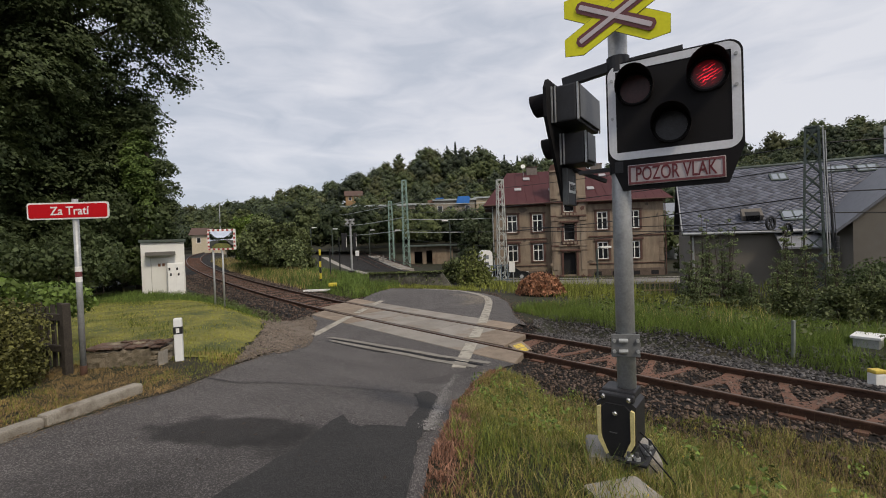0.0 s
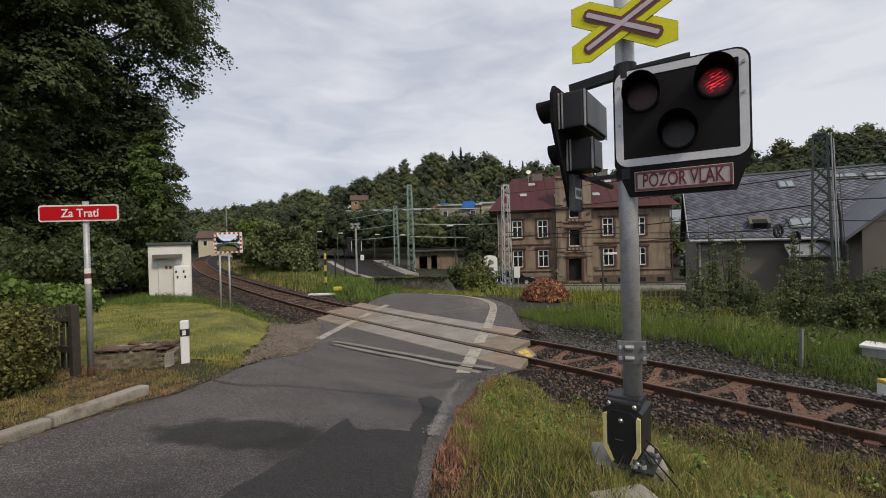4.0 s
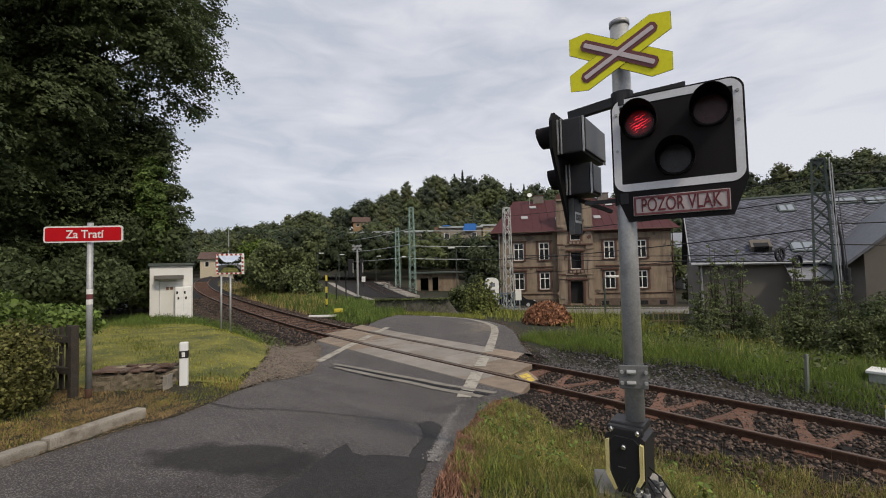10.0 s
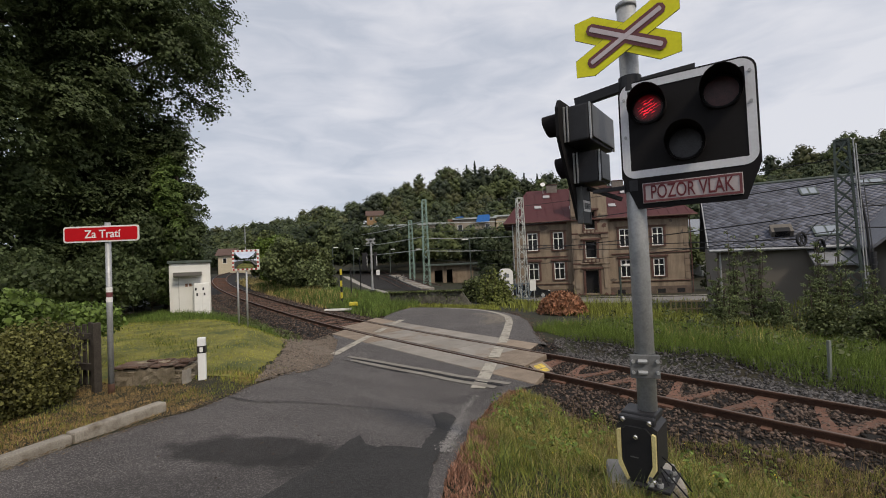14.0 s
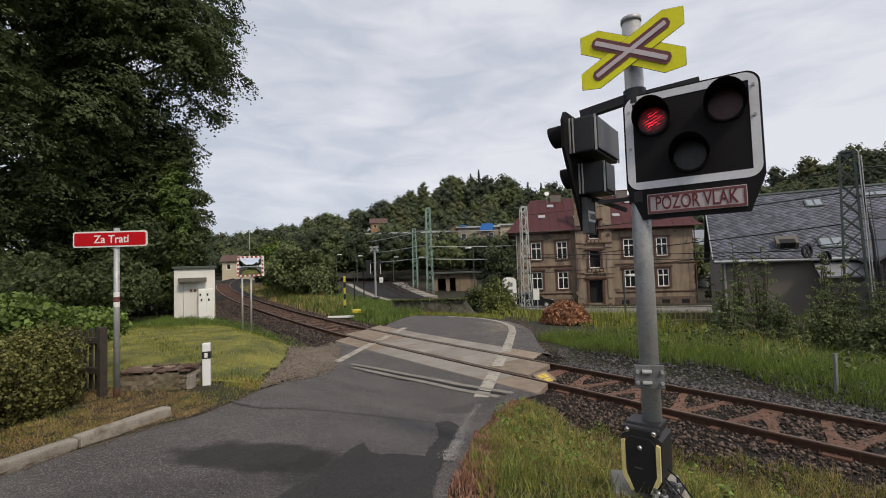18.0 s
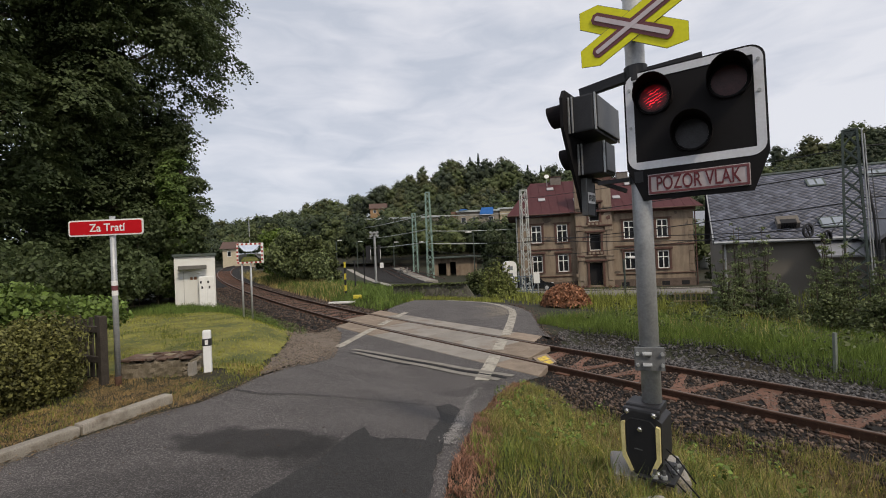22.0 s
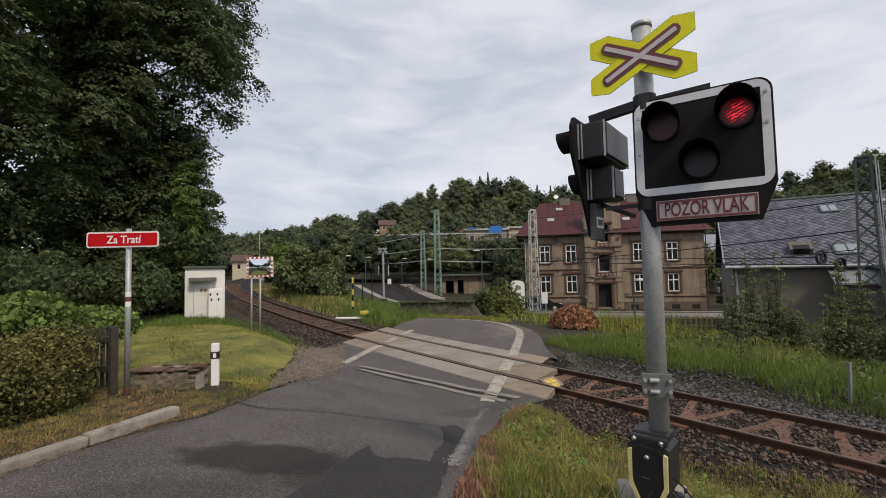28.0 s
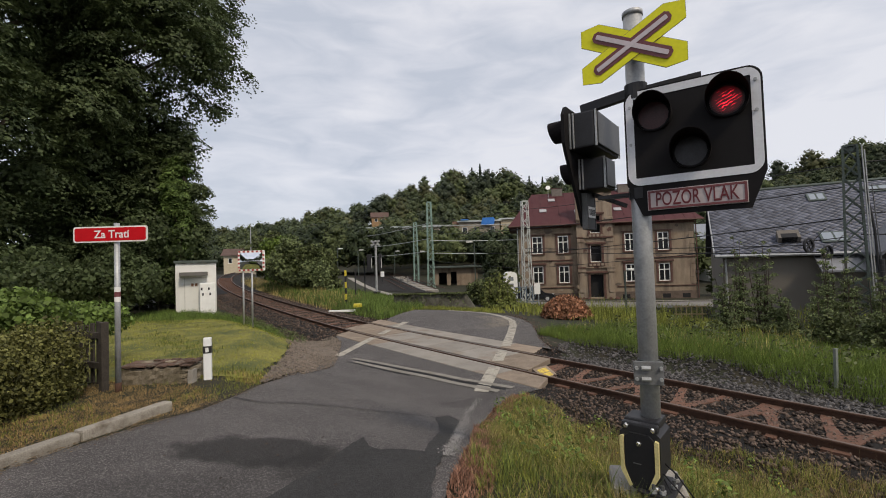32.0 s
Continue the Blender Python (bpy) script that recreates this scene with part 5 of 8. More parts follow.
bd = part("band", boxed(-0.06, 0.06, -0.049, 0.049, 0.4, 0.51, 0.006), BLACK, rp, "black band")
part("reflector", boxed(-0.022, 0.022, -0.055, -0.0495, 0.42, 0.49, 0.002), WHITE, bd, "pale reflector")

# ---- fence remains and old masonry ----
fence = thing("fence", -5.06, 6.08, 0.0, 158, "weathered dark wooden fence overgrown by the hedge", "fence")
part("post", boxed(-0.04, 0.04, -0.05, 0.05, -0.1, 0.98, 0.012), WOOD, fence)
for i in range(9):
    part("slat", boxed(0.14 + 0.15 * i, 0.22 + 0.15 * i, -0.045, -0.02, 0.08, 0.98 - 0.03 * (i % 3), 0.006), WOOD, fence)
for z in (0.35, 0.78):
    part("rail", boxed(0.072, 1.85, -0.018, 0.03, z - 0.04, z + 0.05, 0.006), WOOD, fence)
part("post", boxed(1.86, 2.0, -0.06, 0.06, -0.1, 1.0, 0.012), WOOD, fence)

ruin = thing("masonry_block", -4.52, 6.55, 0.0, 4, "low crumbling stone and brick block in the lawn", "masonry")
rr = random.Random(12)
RUINSTONE = mat("old_masonry", (0.25, 0.21, 0.155), 0.95, 0, 0.4, 7, 60, 0.7, dirt=(0.12, 0.10, 0.065), dirt_at=0.55, dirt_scale=5, rand=0.25)
part("core", boxed(-0.5, 0.46, -0.12, 0.4, -0.1, 0.22, 0.03), RUINSTONE, ruin)


def rough_block(x0, x1, y0, y1, z0, z1, rng, j=0.018):
    """A worn stone: a bevelled block with every corner knocked about."""
    bm = boxed(x0, x1, y0, y1, z0, z1, 0.016)
    bmesh.ops.subdivide_edges(bm, edges=[e for e in bm.edges if e.calc_length() > 0.06], cuts=1)
    for v in bm.verts:
        v.co += Vector((rng.uniform(-j, j), rng.uniform(-j, j), rng.uniform(-j, j)))
    return bm


def face_slab(x0, x1, y0, y1, z0, z1, rng):
    """A rendered wall face with a worn, uneven surface and ragged top."""
    bm = bmesh.new()
    nx, nz = 14, 5
    g = [[bm.verts.new((x0 + (x1 - x0) * i / nx, y0 + rng.uniform(-0.014, 0.014), z0 + (z1 - z0) * k / nz + (rng.uniform(-0.03, 0.012) if k == nz else 0))) for i in range(nx + 1)] for k in range(nz + 1)]
    b = [bm.verts.new((v.co.x, y1, v.co.z)) for v in g[nz]]
    for k in range(nz):
        for i in range(nx):
            bm.faces.new((g[k][i], g[k][i + 1], g[k + 1][i + 1], g[k + 1][i]))
    for i in range(nx):
        bm.faces.new((g[nz][i], g[nz][i + 1], b[i + 1], b[i]))
    for i in (0, nx):
        lo = bm.verts.new((g[0][i].co.x, y1, z0))
        bm.faces.new([g[k][i] for k in range(nz + 1)] + [b[i], lo])
    bmesh.ops.recalc_face_normals(bm, faces=bm.faces)
    return bm


part("wall_face", face_slab(-0.52, 0.36, -0.17, 0.2, -0.03, 0.25, rr), RUINSTONE, ruin, "worn beige rendered face")
for k in range(6):
    x, z = (0.34, 0.40, 0.34, 0.41, 0.35, 0.42)[k], (0.0, 0.0, 0.075, 0.08, 0.15, 0.16)[k]
    part("stone", rough_block(x, x + rr.uniform(0.07, 0.1), -0.165, 0.15, z, z + 0.06, rr, 0.01), RUINSTONE, ruin)
OLDBRICK = mat("old_brick", (0.105, 0.066, 0.05), 0.95, 0, 0.35, 8, 60, 0.5, rand=0.3, dirt=(0.19, 0.17, 0.14), dirt_at=0.6, dirt_scale=6)
x = -0.54
while x < 0.46:
    w = rr.uniform(0.12, 0.26)
    for y0, y1 in ((-0.2, 0.02), (0.03, 0.24)):
        lift = rr.uniform(0.0, 0.02)
        part("cap_stone", rough_block(x, x + w - 0.012, y0 + rr.uniform(-0.015, 0.015), y1, 0.245 + lift, 0.272 + lift + rr.uniform(0, 0.012), rr, 0.007), RUINSTONE if rr.random() < 0.3 else OLDBRICK, ruin, "broken reddish cap stone")
    x += w
for x, y in ((0.2, -0.1), (0.33, 0.02), (0.05, 0.1), (0.4, -0.12), (-0.2, 0.08)):
    part("broken_brick", rough_block(x, x + 0.13, y, y + 0.09, 0.285, 0.312, rr, 0.01), OLDBRICK, ruin)
part("corner_stone", rough_block(0.47, 0.54, -0.2, -0.05, -0.05, 0.2, rr, 0.008), CONCRETE, ruin, "pale corner stone")

# ---- relay hut and cabinet ----
hut = thing("relay_hut", -13.2, 20.0, -0.29, 30, "small white plastered relay hut with dark flat roof", "hut")
part("wall", boxed(-0.02, 1.68, 0, 2.2, -0.3, 2.32, 0.01), PLASTER_WHITE, hut)
part("roof", boxed(-0.09, 1.75, -0.1, 2.3, 2.325, 2.45, 0.02), DARK_STEEL, hut, "dark flat roof slab")
part("canopy", boxed(0.16, 1.32, -0.5, -0.003, 1.72, 1.9, 0.02), mat("grey_canopy", (0.13, 0.125, 0.115), 0.85, 0, 0.2, 4, 40, 0.2), hut, "grey concrete canopy")
part("door", boxed(0.36, 1.08, -0.03, -0.003, 0.0, 1.62, 0.008), PLASTER_WHITE, hut, "white door")
for nx_0 in (0.62, 0.78):
    part("notice", boxed(nx_0, nx_0 + 0.1, -0.045, -0.032, 1.22, 1.36), mat("rust_mark", (0.25, 0.13, 0.08), 0.9), hut, "small rusty notice")
part("door_joint", boxed(0.345, 0.357, -0.012, -0.003, 0.0, 1.63), mat("joint_grey", (0.3, 0.3, 0.29), 0.9), hut)
part("vent", boxed(1.12, 1.2, -0.06, -0.003, 0.0, 1.18, 0.01), mat("joint_grey", (0.3, 0.3, 0.29), 0.9), hut, "grey cable duct")
part("lamp", boxed(0.22, 0.30, -0.03, -0.003, 1.28, 1.38), GREYBORDER, hut)
cab = thing("relay_cabinet", -12.22, 20.05, -0.29, 30, "white metal trackside cabinet with small dark stickers", "cabinet")
part("body", boxed(0.1, 0.74, 0, 0.4, -0.2, 1.36, 0.02), WHITE, cab)
for i in range(2):
    dr = part("door", boxed(0.12 + 0.31 * i, 0.41 + 0.31 * i, -0.02, -0.003, 0.05, 1.32, 0.006), WHITE, cab)
    for k in range(2):
        part("sticker", boxed(0.2 + 0.3 * i - 0.05 * k, 0.27 + 0.3 * i - 0.05 * k, -0.028, -0.021, 0.78 + 0.25 * k, 0.9 + 0.25 * k), BLACK, dr)

# ---- traffic mirror ----
mir = thing("traffic_mirror", -7.06, 14.75, 0.0, 8, "rectangular traffic mirror with red and white border on two posts", "traffic mirror")
zb = gz(-7.0, 14.75)
for x in (-0.29, 0.0):
    part("post", tube(bmesh.new(), [(x - 0.01, 0.03, zb - 0.1), (x, 0.03, 1.72)], 0.03, 10), GALV, mir, "grey steel post", True)
mf = part("frame", boxed(-0.44, 0.44, -0.03, 0.05, 1.60, 2.30, 0.02), WHITE, mir, "white mirror frame")
RW = mat("red_block", (0.36, 0.06, 0.055), 0.5, 0, 0.1, 4, 40, 0)
for i in range(6):
    for zz in (1.605, 2.235):
        part("red_block", boxed(-0.42 + 0.145 * i, -0.42 + 0.145 * i + 0.07, -0.034, -0.031, zz, zz + 0.06), RW, mf)
for i in range(4):
    for xx in (-0.435, 0.375):
        part("red_block", boxed(xx, xx + 0.06, -0.034, -0.031, 1.70 + 0.135 * i, 1.765 + 0.135 * i), RW, mf)
mg = bmesh.new()
n = 10
vs = {}
for i in range(n + 1):
    for j in range(n + 1):
        u, v = -0.37 + 0.74 * i / n, 1.67 + 0.56 * j / n
        bulge = 0.05 * (1 - (u / 0.37) ** 2) * (1 - ((v - 1.95) / 0.28) ** 2) + 0.012 * (1 - (u / 0.4) ** 2)
        vs[i, j] = mg.verts.new((u, -0.034 - bulge, v))
for i in range(n):
    for j in range(n):
        mg.faces.new((vs[i, j], vs[i + 1, j], vs[i + 1, j + 1], vs[i, j + 1]))
part("mirror_glass", mg, mat("mirror", (0.82, 0.84, 0.87), 0.03, 1.0, 0.02, 2, 10, 0.0), mf, "convex mirror glass", True)

# ---- the crossing signal ----
signal = thing("crossing_signal", 1.43, 3.32, 0.0, 0, "grey steel signal post with yellow warning cross and black light heads", "railway signal")
LENS_RED = mat("unlit_red_lens", (0.055, 0.014, 0.016), 0.35, 0, 0.3, 30, 90, 0.1, spec=0.4)
LENS_CLEAR = mat("unlit_clear_lens", (0.03, 0.03, 0.036), 0.35, 0, 0.3, 30, 90, 0.1, spec=0.4)


def streak_glow():
    """The lit lens: slanting bright streaks of its ribbed glass over a deep red."""
    m = bpy.data.materials.new("lit_red_lens")
    m.use_nodes = True
    n, l = m.node_tree.nodes, m.node_tree.links
    bs = n["Principled BSDF"]
    bs.inputs["Base Color"].default_value = (0.05, 0.002, 0.004, 1)
    bs.inputs["Roughness"].default_value = 0.4
    co = n.new("ShaderNodeTexCoord")
    mp = n.new("ShaderNodeMapping")
    mp.inputs["Rotation"].default_value = (0, radians(24), 0)
    wv = n.new("ShaderNodeTexWave")
    wv.bands_direction = 'Z'
    wv.inputs["Scale"].default_value, wv.inputs["Distortion"].default_value = 15, 4.5
    wv.inputs["Detail"].default_value, wv.inputs["Detail Scale"].default_value = 3, 2.5
    no = n.new("ShaderNodeTexNoise")
    no.inputs["Scale"].default_value = 20
    mr = n.new("ShaderNodeMapRange")
    mr.inputs["From Min"].default_value, mr.inputs["From Max"].default_value = 0.34, 0.68
    mr.inputs["To Min"].default_value, mr.inputs["To Max"].default_value = 0.03, 2.1
    mu = n.new("ShaderNodeMath")
    mu.operation = 'MULTIPLY'
    l.new(co.outputs["Object"], mp.inputs["Vector"])
    l.new(mp.outputs["Vector"], wv.inputs["Vector"])
    l.new(co.outputs["Object"], no.inputs["Vector"])
    l.new(wv.outputs["Fac"], mu.inputs[0])
    l.new(no.outputs["Fac"], mu.inputs[1])
    ln = n.new("ShaderNodeVectorMath")
    ln.operation = 'LENGTH'
    l.new(co.outputs["Object"], ln.inputs[0])
    fo = n.new("ShaderNodeMapRange")
    fo.inputs["From Min"].default_value, fo.inputs["From Max"].default_value = 0.03, 0.088
    fo.inputs["To Min"].default_value, fo.inputs["To Max"].default_value = 1.15, 0.55
    l.new(ln.outputs["Value"], fo.inputs["Value"])
    m2 = n.new("ShaderNodeMath")
    m2.operation = 'MULTIPLY'
    l.new(mu.outputs[0], m2.inputs[0])
    l.new(fo.outputs["Result"], m2.inputs[1])
    l.new(m2.outputs[0], mr.inputs["Value"])
    bs.inputs["Emission Color"].default_value = (1.0, 0.018, 0.04, 1)
    l.new(mr.outputs["Result"], bs.inputs["Emission Strength"])
    return m


LIT = streak_glow()


def disc(r, y0, y1, cx, cz, n=24):
    return plate(bmesh.new(), [(cx + r * math.cos(2 * math.pi * k / n), cz + r * math.sin(2 * math.pi * k / n)) for k in range(n)], y0, y1)


def hood(cx, cz, r=0.125, deep=0.21):
    """A visor: an open half tube over the lens, longer at the top."""
    bm = bmesh.new()
    n = 22
    for ra, rb in ((r, r - 0.003),):
        ring = []
        for k in range(n + 1):
            a = radians(-62 + 304 * k / n)
            reach = deep * (0.55 + 0.45 * max(-0.6, math.sin(a)))
            ring.append([bm.verts.new((cx + q * math.cos(a), y, cz + q * math.sin(a))) for q, y in ((ra, 0.0), (ra, -reach), (rb, -reach), (rb, 0.0))])
        for p, q in zip(ring[:-1], ring[1:]):
            for i in range(3):
                bm.faces.new((p[i], q[i], q[i + 1], p[i + 1]))
    bmesh.ops.recalc_face_normals(bm, faces=bm.faces)
    return bm


def round_hood(cx, cz, r=0.092, deep=0.17):
    """A visor: a full round tube, cut back a little below."""
    bm = bmesh.new()
    n = 24
    ring = []
    for k in range(n):
        a = 2 * math.pi * k / n
        reach = deep * (0.88 + 0.12 * math.sin(a))
        ring.append([bm.verts.new((cx + q * math.cos(a), y, cz + q * math.sin(a))) for q, y in ((r, 0.0), (r * 0.95, -reach), (r * 0.9, -reach), (r * 0.93, 0.0))])
    for p, q in zip(ring, ring[1:] + ring[:1]):
        for i in range(3):
            bm.faces.new((p[i], q[i], q[i + 1], p[i + 1]))
    bmesh.ops.recalc_face_normals(bm, faces=bm.faces)
    return bm


BOARD = mat("matt_black_board", (0.0105, 0.0095, 0.0105), 0.7, 0, 0.12, 3, 60, 0.03, spec=0.18)
HOOD = mat("faded_black_visor", (0.014, 0.012, 0.013), 0.85, 0, 0.15, 5, 60, 0.03, spec=0.1)


def signal_head(x, y, rz, text):
    """A light head: black board with a grey border, two red lamps above and one clear lamp below."""
    W, Z0, ZF, Z1 = 0.425, 1.965, 2.185, 2.905
    out = [(-0.325, Z0), (0.335, Z0), (W, ZF + 0.02), (W, Z1 - 0.09)] + [(W - 0.09 + 0.09 * math.cos(radians(a)), Z1 - 0.09 + 0.09 * math.sin(radians(a))) for a in range(15, 90, 15)] + [(W - 0.09, Z1), (-W + 0.09, Z1)] + [(-W + 0.09 + 0.09 * math.cos(radians(a)), Z1 - 0.09 + 0.09 * math.sin(radians(a))) for a in range(105, 180, 15)] + [(-W, Z1 - 0.09), (-W, ZF + 0.02)]
    if not text:
        out = [(-0.07, 1.93), (0.07, 1.93), (0.16, 2.12), (0.36, 2.46), (0.41, 2.56), (0.41, 2.78), (0.36, 2.85), (-0.36, 2.85), (-0.41, 2.78), (-0.41, 2.56), (-0.36, 2.46), (-0.16, 2.12)]
    head = part("signal_head", plate(bmesh.new(), out, 0.0, 0.025), BOARD, signal, "black light head with grey border")
    head.matrix_basis = pose(x, y, 0, 0, 0, rz)
    if text:
        part("border", ring_plate(bmesh.new(), rounded(-W + 0.012, W - 0.012, ZF + 0.005, Z1 - 0.012, 0.085), rounded(-W + 0.066, W - 0.066, ZF + 0.06, Z1 - 0.066, 0.006), -0.004, -0.0005), GREYBORDER, head, "grey reflective border")
    inserts = []
    for cx, cz, m_ in ((-0.225, 2.69, LENS_RED), (0.225, 2.70, LENS_RED), (0.0, 2.39, LENS_CLEAR)):
        part("lens", disc(0.100, -0.012, -0.001, cx, cz), m_, head, "dark ribbed glass lens")
        part("lens_rim", ring_plate(bmesh.new(), [(cx + 0.114 * math.cos(a), cz + 0.114 * math.sin(a)) for a in np.linspace(0, 2 * math.pi, 25)[:-1]], [(cx + 0.101 * math.cos(a), cz + 0.101 * math.sin(a)) for a in np.linspace(0, 2 * math.pi, 25)[:-1]], -0.02, -0.001), BOARD, head)
        v = hood(cx, cz) if text else round_hood(cx, cz)
        part("hood", v, HOOD, head, "faded black visor hood")
        if m_ is LENS_RED:
            g = part("lamp_insert", disc(0.088, -0.002, 0.002, 0, 0), LIT, head, "glowing red streaked lens")
            g.matrix_basis = pose(cx, 0.06, cz)
            inserts.append((g, cx, cz))
    if text:
        part("lamp_housing", boxed(-0.36, 0.36, 0.026, 0.22, 2.53, 2.84, 0.02), BLACK, head, "black lamp housing")
        part("lamp_housing", boxed(-0.15, 0.15, 0.026, 0.22, 2.24, 2.52, 0.02), BLACK, head, "black lamp housing")
    else:
        for u0, u1, z0, z1 in ((-0.31, 0.31, 2.52, 2.80), (-0.14, 0.14, 2.22, 2.47)):
            hs = part("lamp_housing", boxed(u0, u1, 0.026, 0.22, z0, z1, 0.015), BLACK, head, "black lamp housing")
            part("housing_door", boxed(u0 + 0.03, u1 - 0.03, 0.222, 0.242, z0 + 0.02, z1 - 0.01, 0.006), GREY_DOOR, hs, "dark grey housing door")
            for sx in (u0 + 0.012, u1 - 0.012):
                part("hinge_rail", boxed(sx - 0.008, sx + 0.008, 0.222, 0.236, z0, z1, 0.003), GALV, hs, "bright hinge rail")
            part("front_rail", boxed(u1 + 0.002, u1 + 0.016, 0.028, 0.042, z0, z1, 0.003), GALV, hs, "bright mounting rail")
            part("front_rail", boxed(u1 + 0.002, u1 + 0.014, 0.055, 0.067, z0, z1, 0.003), GALV, hs, "bright mounting rail")
        part("spine", boxed(-0.085, 0.085, 0.026, 0.07, 1.90, 2.2, 0.006), BLACK, head, "grey steel spine")
        part("stay", bar(bmesh.new(), (-0.05, 0.07, 2.2), (-0.26, 0.28, 2.10), 0.03), BLACK, head)
    for bx, bz in ((-0.385, 2.78), (-0.385, 2.5), (0.385, 2.80), (0.385, 2.6)) if text else ():
        part("bolt", disc(0.011, -0.014, -0.004, bx, bz, 8), GALV, head)
    if text:
        ax0, ax1, az0, az1 = -0.288, 0.317, 2.0, 2.145
        tp = part("text_plate", boxed(ax0, ax1, -0.012, -0.001, az0, az1, 0.003), mat("plate_faded_white", (0.47, 0.415, 0.42), 0.5, 0, 0.08, 4, 40, 0.0), head, "white plate with dark red lettering")
        part("plate_border", ring_plate(bmesh.new(), rounded(ax0 + 0.005, ax1 - 0.005, az0 + 0.005, az1 - 0.005, 0.004, 1), rounded(ax0 + 0.02, ax1 - 0.02, az0 + 0.02, az1 - 0.02, 0.004, 1), -0.015, -0.0125), SIGNRED, head)
        lettering("lettering", "POZOR VLAK", 0.138, 0.50, mat("plate_lettering", (0.13, 0.022, 0.028), 0.5, 0, 0.1, 4, 40, 0), head, pose(0.0145, -0.0155, 2.071, 90, 0, 0), 0.0012, "dark red words", 0.008)
    else:
        stk_ = part("sticker", boxed(-0.082, 0.082, 0.072, 0.074, 2.0, 2.09), WHITE, head, "small white label")
        for k in range(5):
            part("bar", boxed(-0.07 + 0.029 * k, -0.052 + 0.029 * k, 0.0745, 0.076, 2.02, 2.07), BLACK, stk_)
        for sx in (-0.1, 0.1):
            part("spine_rail", boxed(sx - 0.006, sx + 0.006, 0.026, 0.072, 1.90, 2.2, 0.003), GALV_DARK, head)
    return inserts


GALV_PLATE = mat("grey_zinc_plate", (0.17, 0.175, 0.18), 0.55, 0.3, 0.2, 9, 60, 0.08)
CHROME = mat("bright_bolt", (0.6, 0.6, 0.6), 0.25, 0.9, 0.1, 9, 60, 0.02)
GREY_DOOR = mat("dark_grey_sheet", (0.06, 0.062, 0.065), 0.45, 0.2, 0.2, 8, 60, 0.05)
part("pole", tube(bmesh.new(), [(0, 0, 0.05), (0, 0, 3.52)], 0.068, 28), GALV, signal, "galvanised round steel pole", True)
part("pole_cap", tube(bmesh.new(), [(0, 0, 3.50), (0, 0, 3.535), (0, 0, 3.55)], [0.075, 0.075, 0.05], 24), GALV, signal, "grey pole cap", True)
INSERTS = signal_head(1.687 - 1.43, 3.075 - 3.32, -31.6, True)
INSERTS_REAR = signal_head(1.10 - 1.43, 3.68 - 3.32, -125.6, False)


def cross_arm(angle, y, front):
    """One arm of the warning cross: yellow plate, dark red band, faded white core."""
    a = radians(angle)

    def turned(pts):
        return [(u * math.cos(a) - v * math.sin(a), u * math.sin(a) + v * math.cos(a)) for u, v in pts]

    def hexa(L, w, c):
        return [(-L, -w + c), (-L + c, -w), (L - c, -w), (L, -w + c), (L, w - c), (L - c, w), (-L + c, w), (-L, w - c)]

    def outline(grow):
        """Ends cut upright, with the outer corner taken off."""
        e = [(0.378, -0.096 - grow), (0.432 + grow, 0.017), (0.314, 0.096 + grow)]
        if angle < 0:
            e = [(u, -v) for u, v in e[::-1]]
        return turned(e + [(-u, -v) for u, v in e])
    arm = part("cross_arm", plate(bmesh.new(), outline(0.0), y, y + 0.002), YELLOW, cross_base, "fluorescent yellow arm")
    part("backing", plate(bmesh.new(), outline(0.0035), y + 0.0025, y + 0.005), GALV_DARK, arm, "dark metal edge")
    part("red_band", plate(bmesh.new(), turned(hexa(0.315, 0.044, 0.025)), front - 0.0025, front - 0.0005), SIGNRED, arm)
    part("white_core", plate(bmesh.new(), turned(hexa(0.29, 0.017, 0.006)), front - 0.0075, front - 0.0055), SIGNPINK, arm)


cross_base = part("warning_cross", bar(bmesh.new(), (-0.12, -0.002, 0), (0.12, -0.002, 0), 0.03, 0.05), GALV, signal, "yellow, dark red and white warning cross")
cross_base.matrix_basis = pose(-0.05, -0.085, 3.235, 0, 0, -31.6) @ Matrix.Diagonal((0.95, 1, 1, 1))
cross_arm(-27, -0.020, -0.0265)
cross_arm(27, -0.026, -0.0275)
for ax, ay, tx, ty, za, zb_ in ((0.05, -0.02, 0.38, -0.20, 2.91, 2.93), (-0.05, 0.02, -0.35, 0.22, 2.91, 2.87)):
    part("bracket", bar(bmesh.new(), (ax, ay, za), (tx, ty, zb_), 0.06, 0.07), BLACK, signal, "black steel bracket arm")
    part("lower_bracket", bar(bmesh.new(), (ax, ay, 2.14), (tx * 0.75, ty * 0.75, 2.14), 0.026, 0.03), BLACK, signal, "black steel bracket arm")
part("clamp", tube(bmesh.new(), [(0, 0, 2.85), (0, 0, 2.97)], 0.082, 20), BLACK, signal)
part("clamp", tube(bmesh.new(), [(0, 0, 2.10), (0, 0, 2.18)], 0.080, 20), BLACK, signal)
cl = part("clamp", tube(bmesh.new(), [(0, 0, 0.73), (0, 0, 0.90)], 0.074, 20), GALV_DARK, signal, "dull steel pipe clamp")
cf = part("clamp_flange", boxed(-0.1, 0.1, -0.012, 0.012, 0.73, 0.90, 0.004), GALV_PLATE, cl, "grey flat clamp plate")
cf.matrix_basis = pose(-0.035, -0.075, 0, 0, 0, -14)
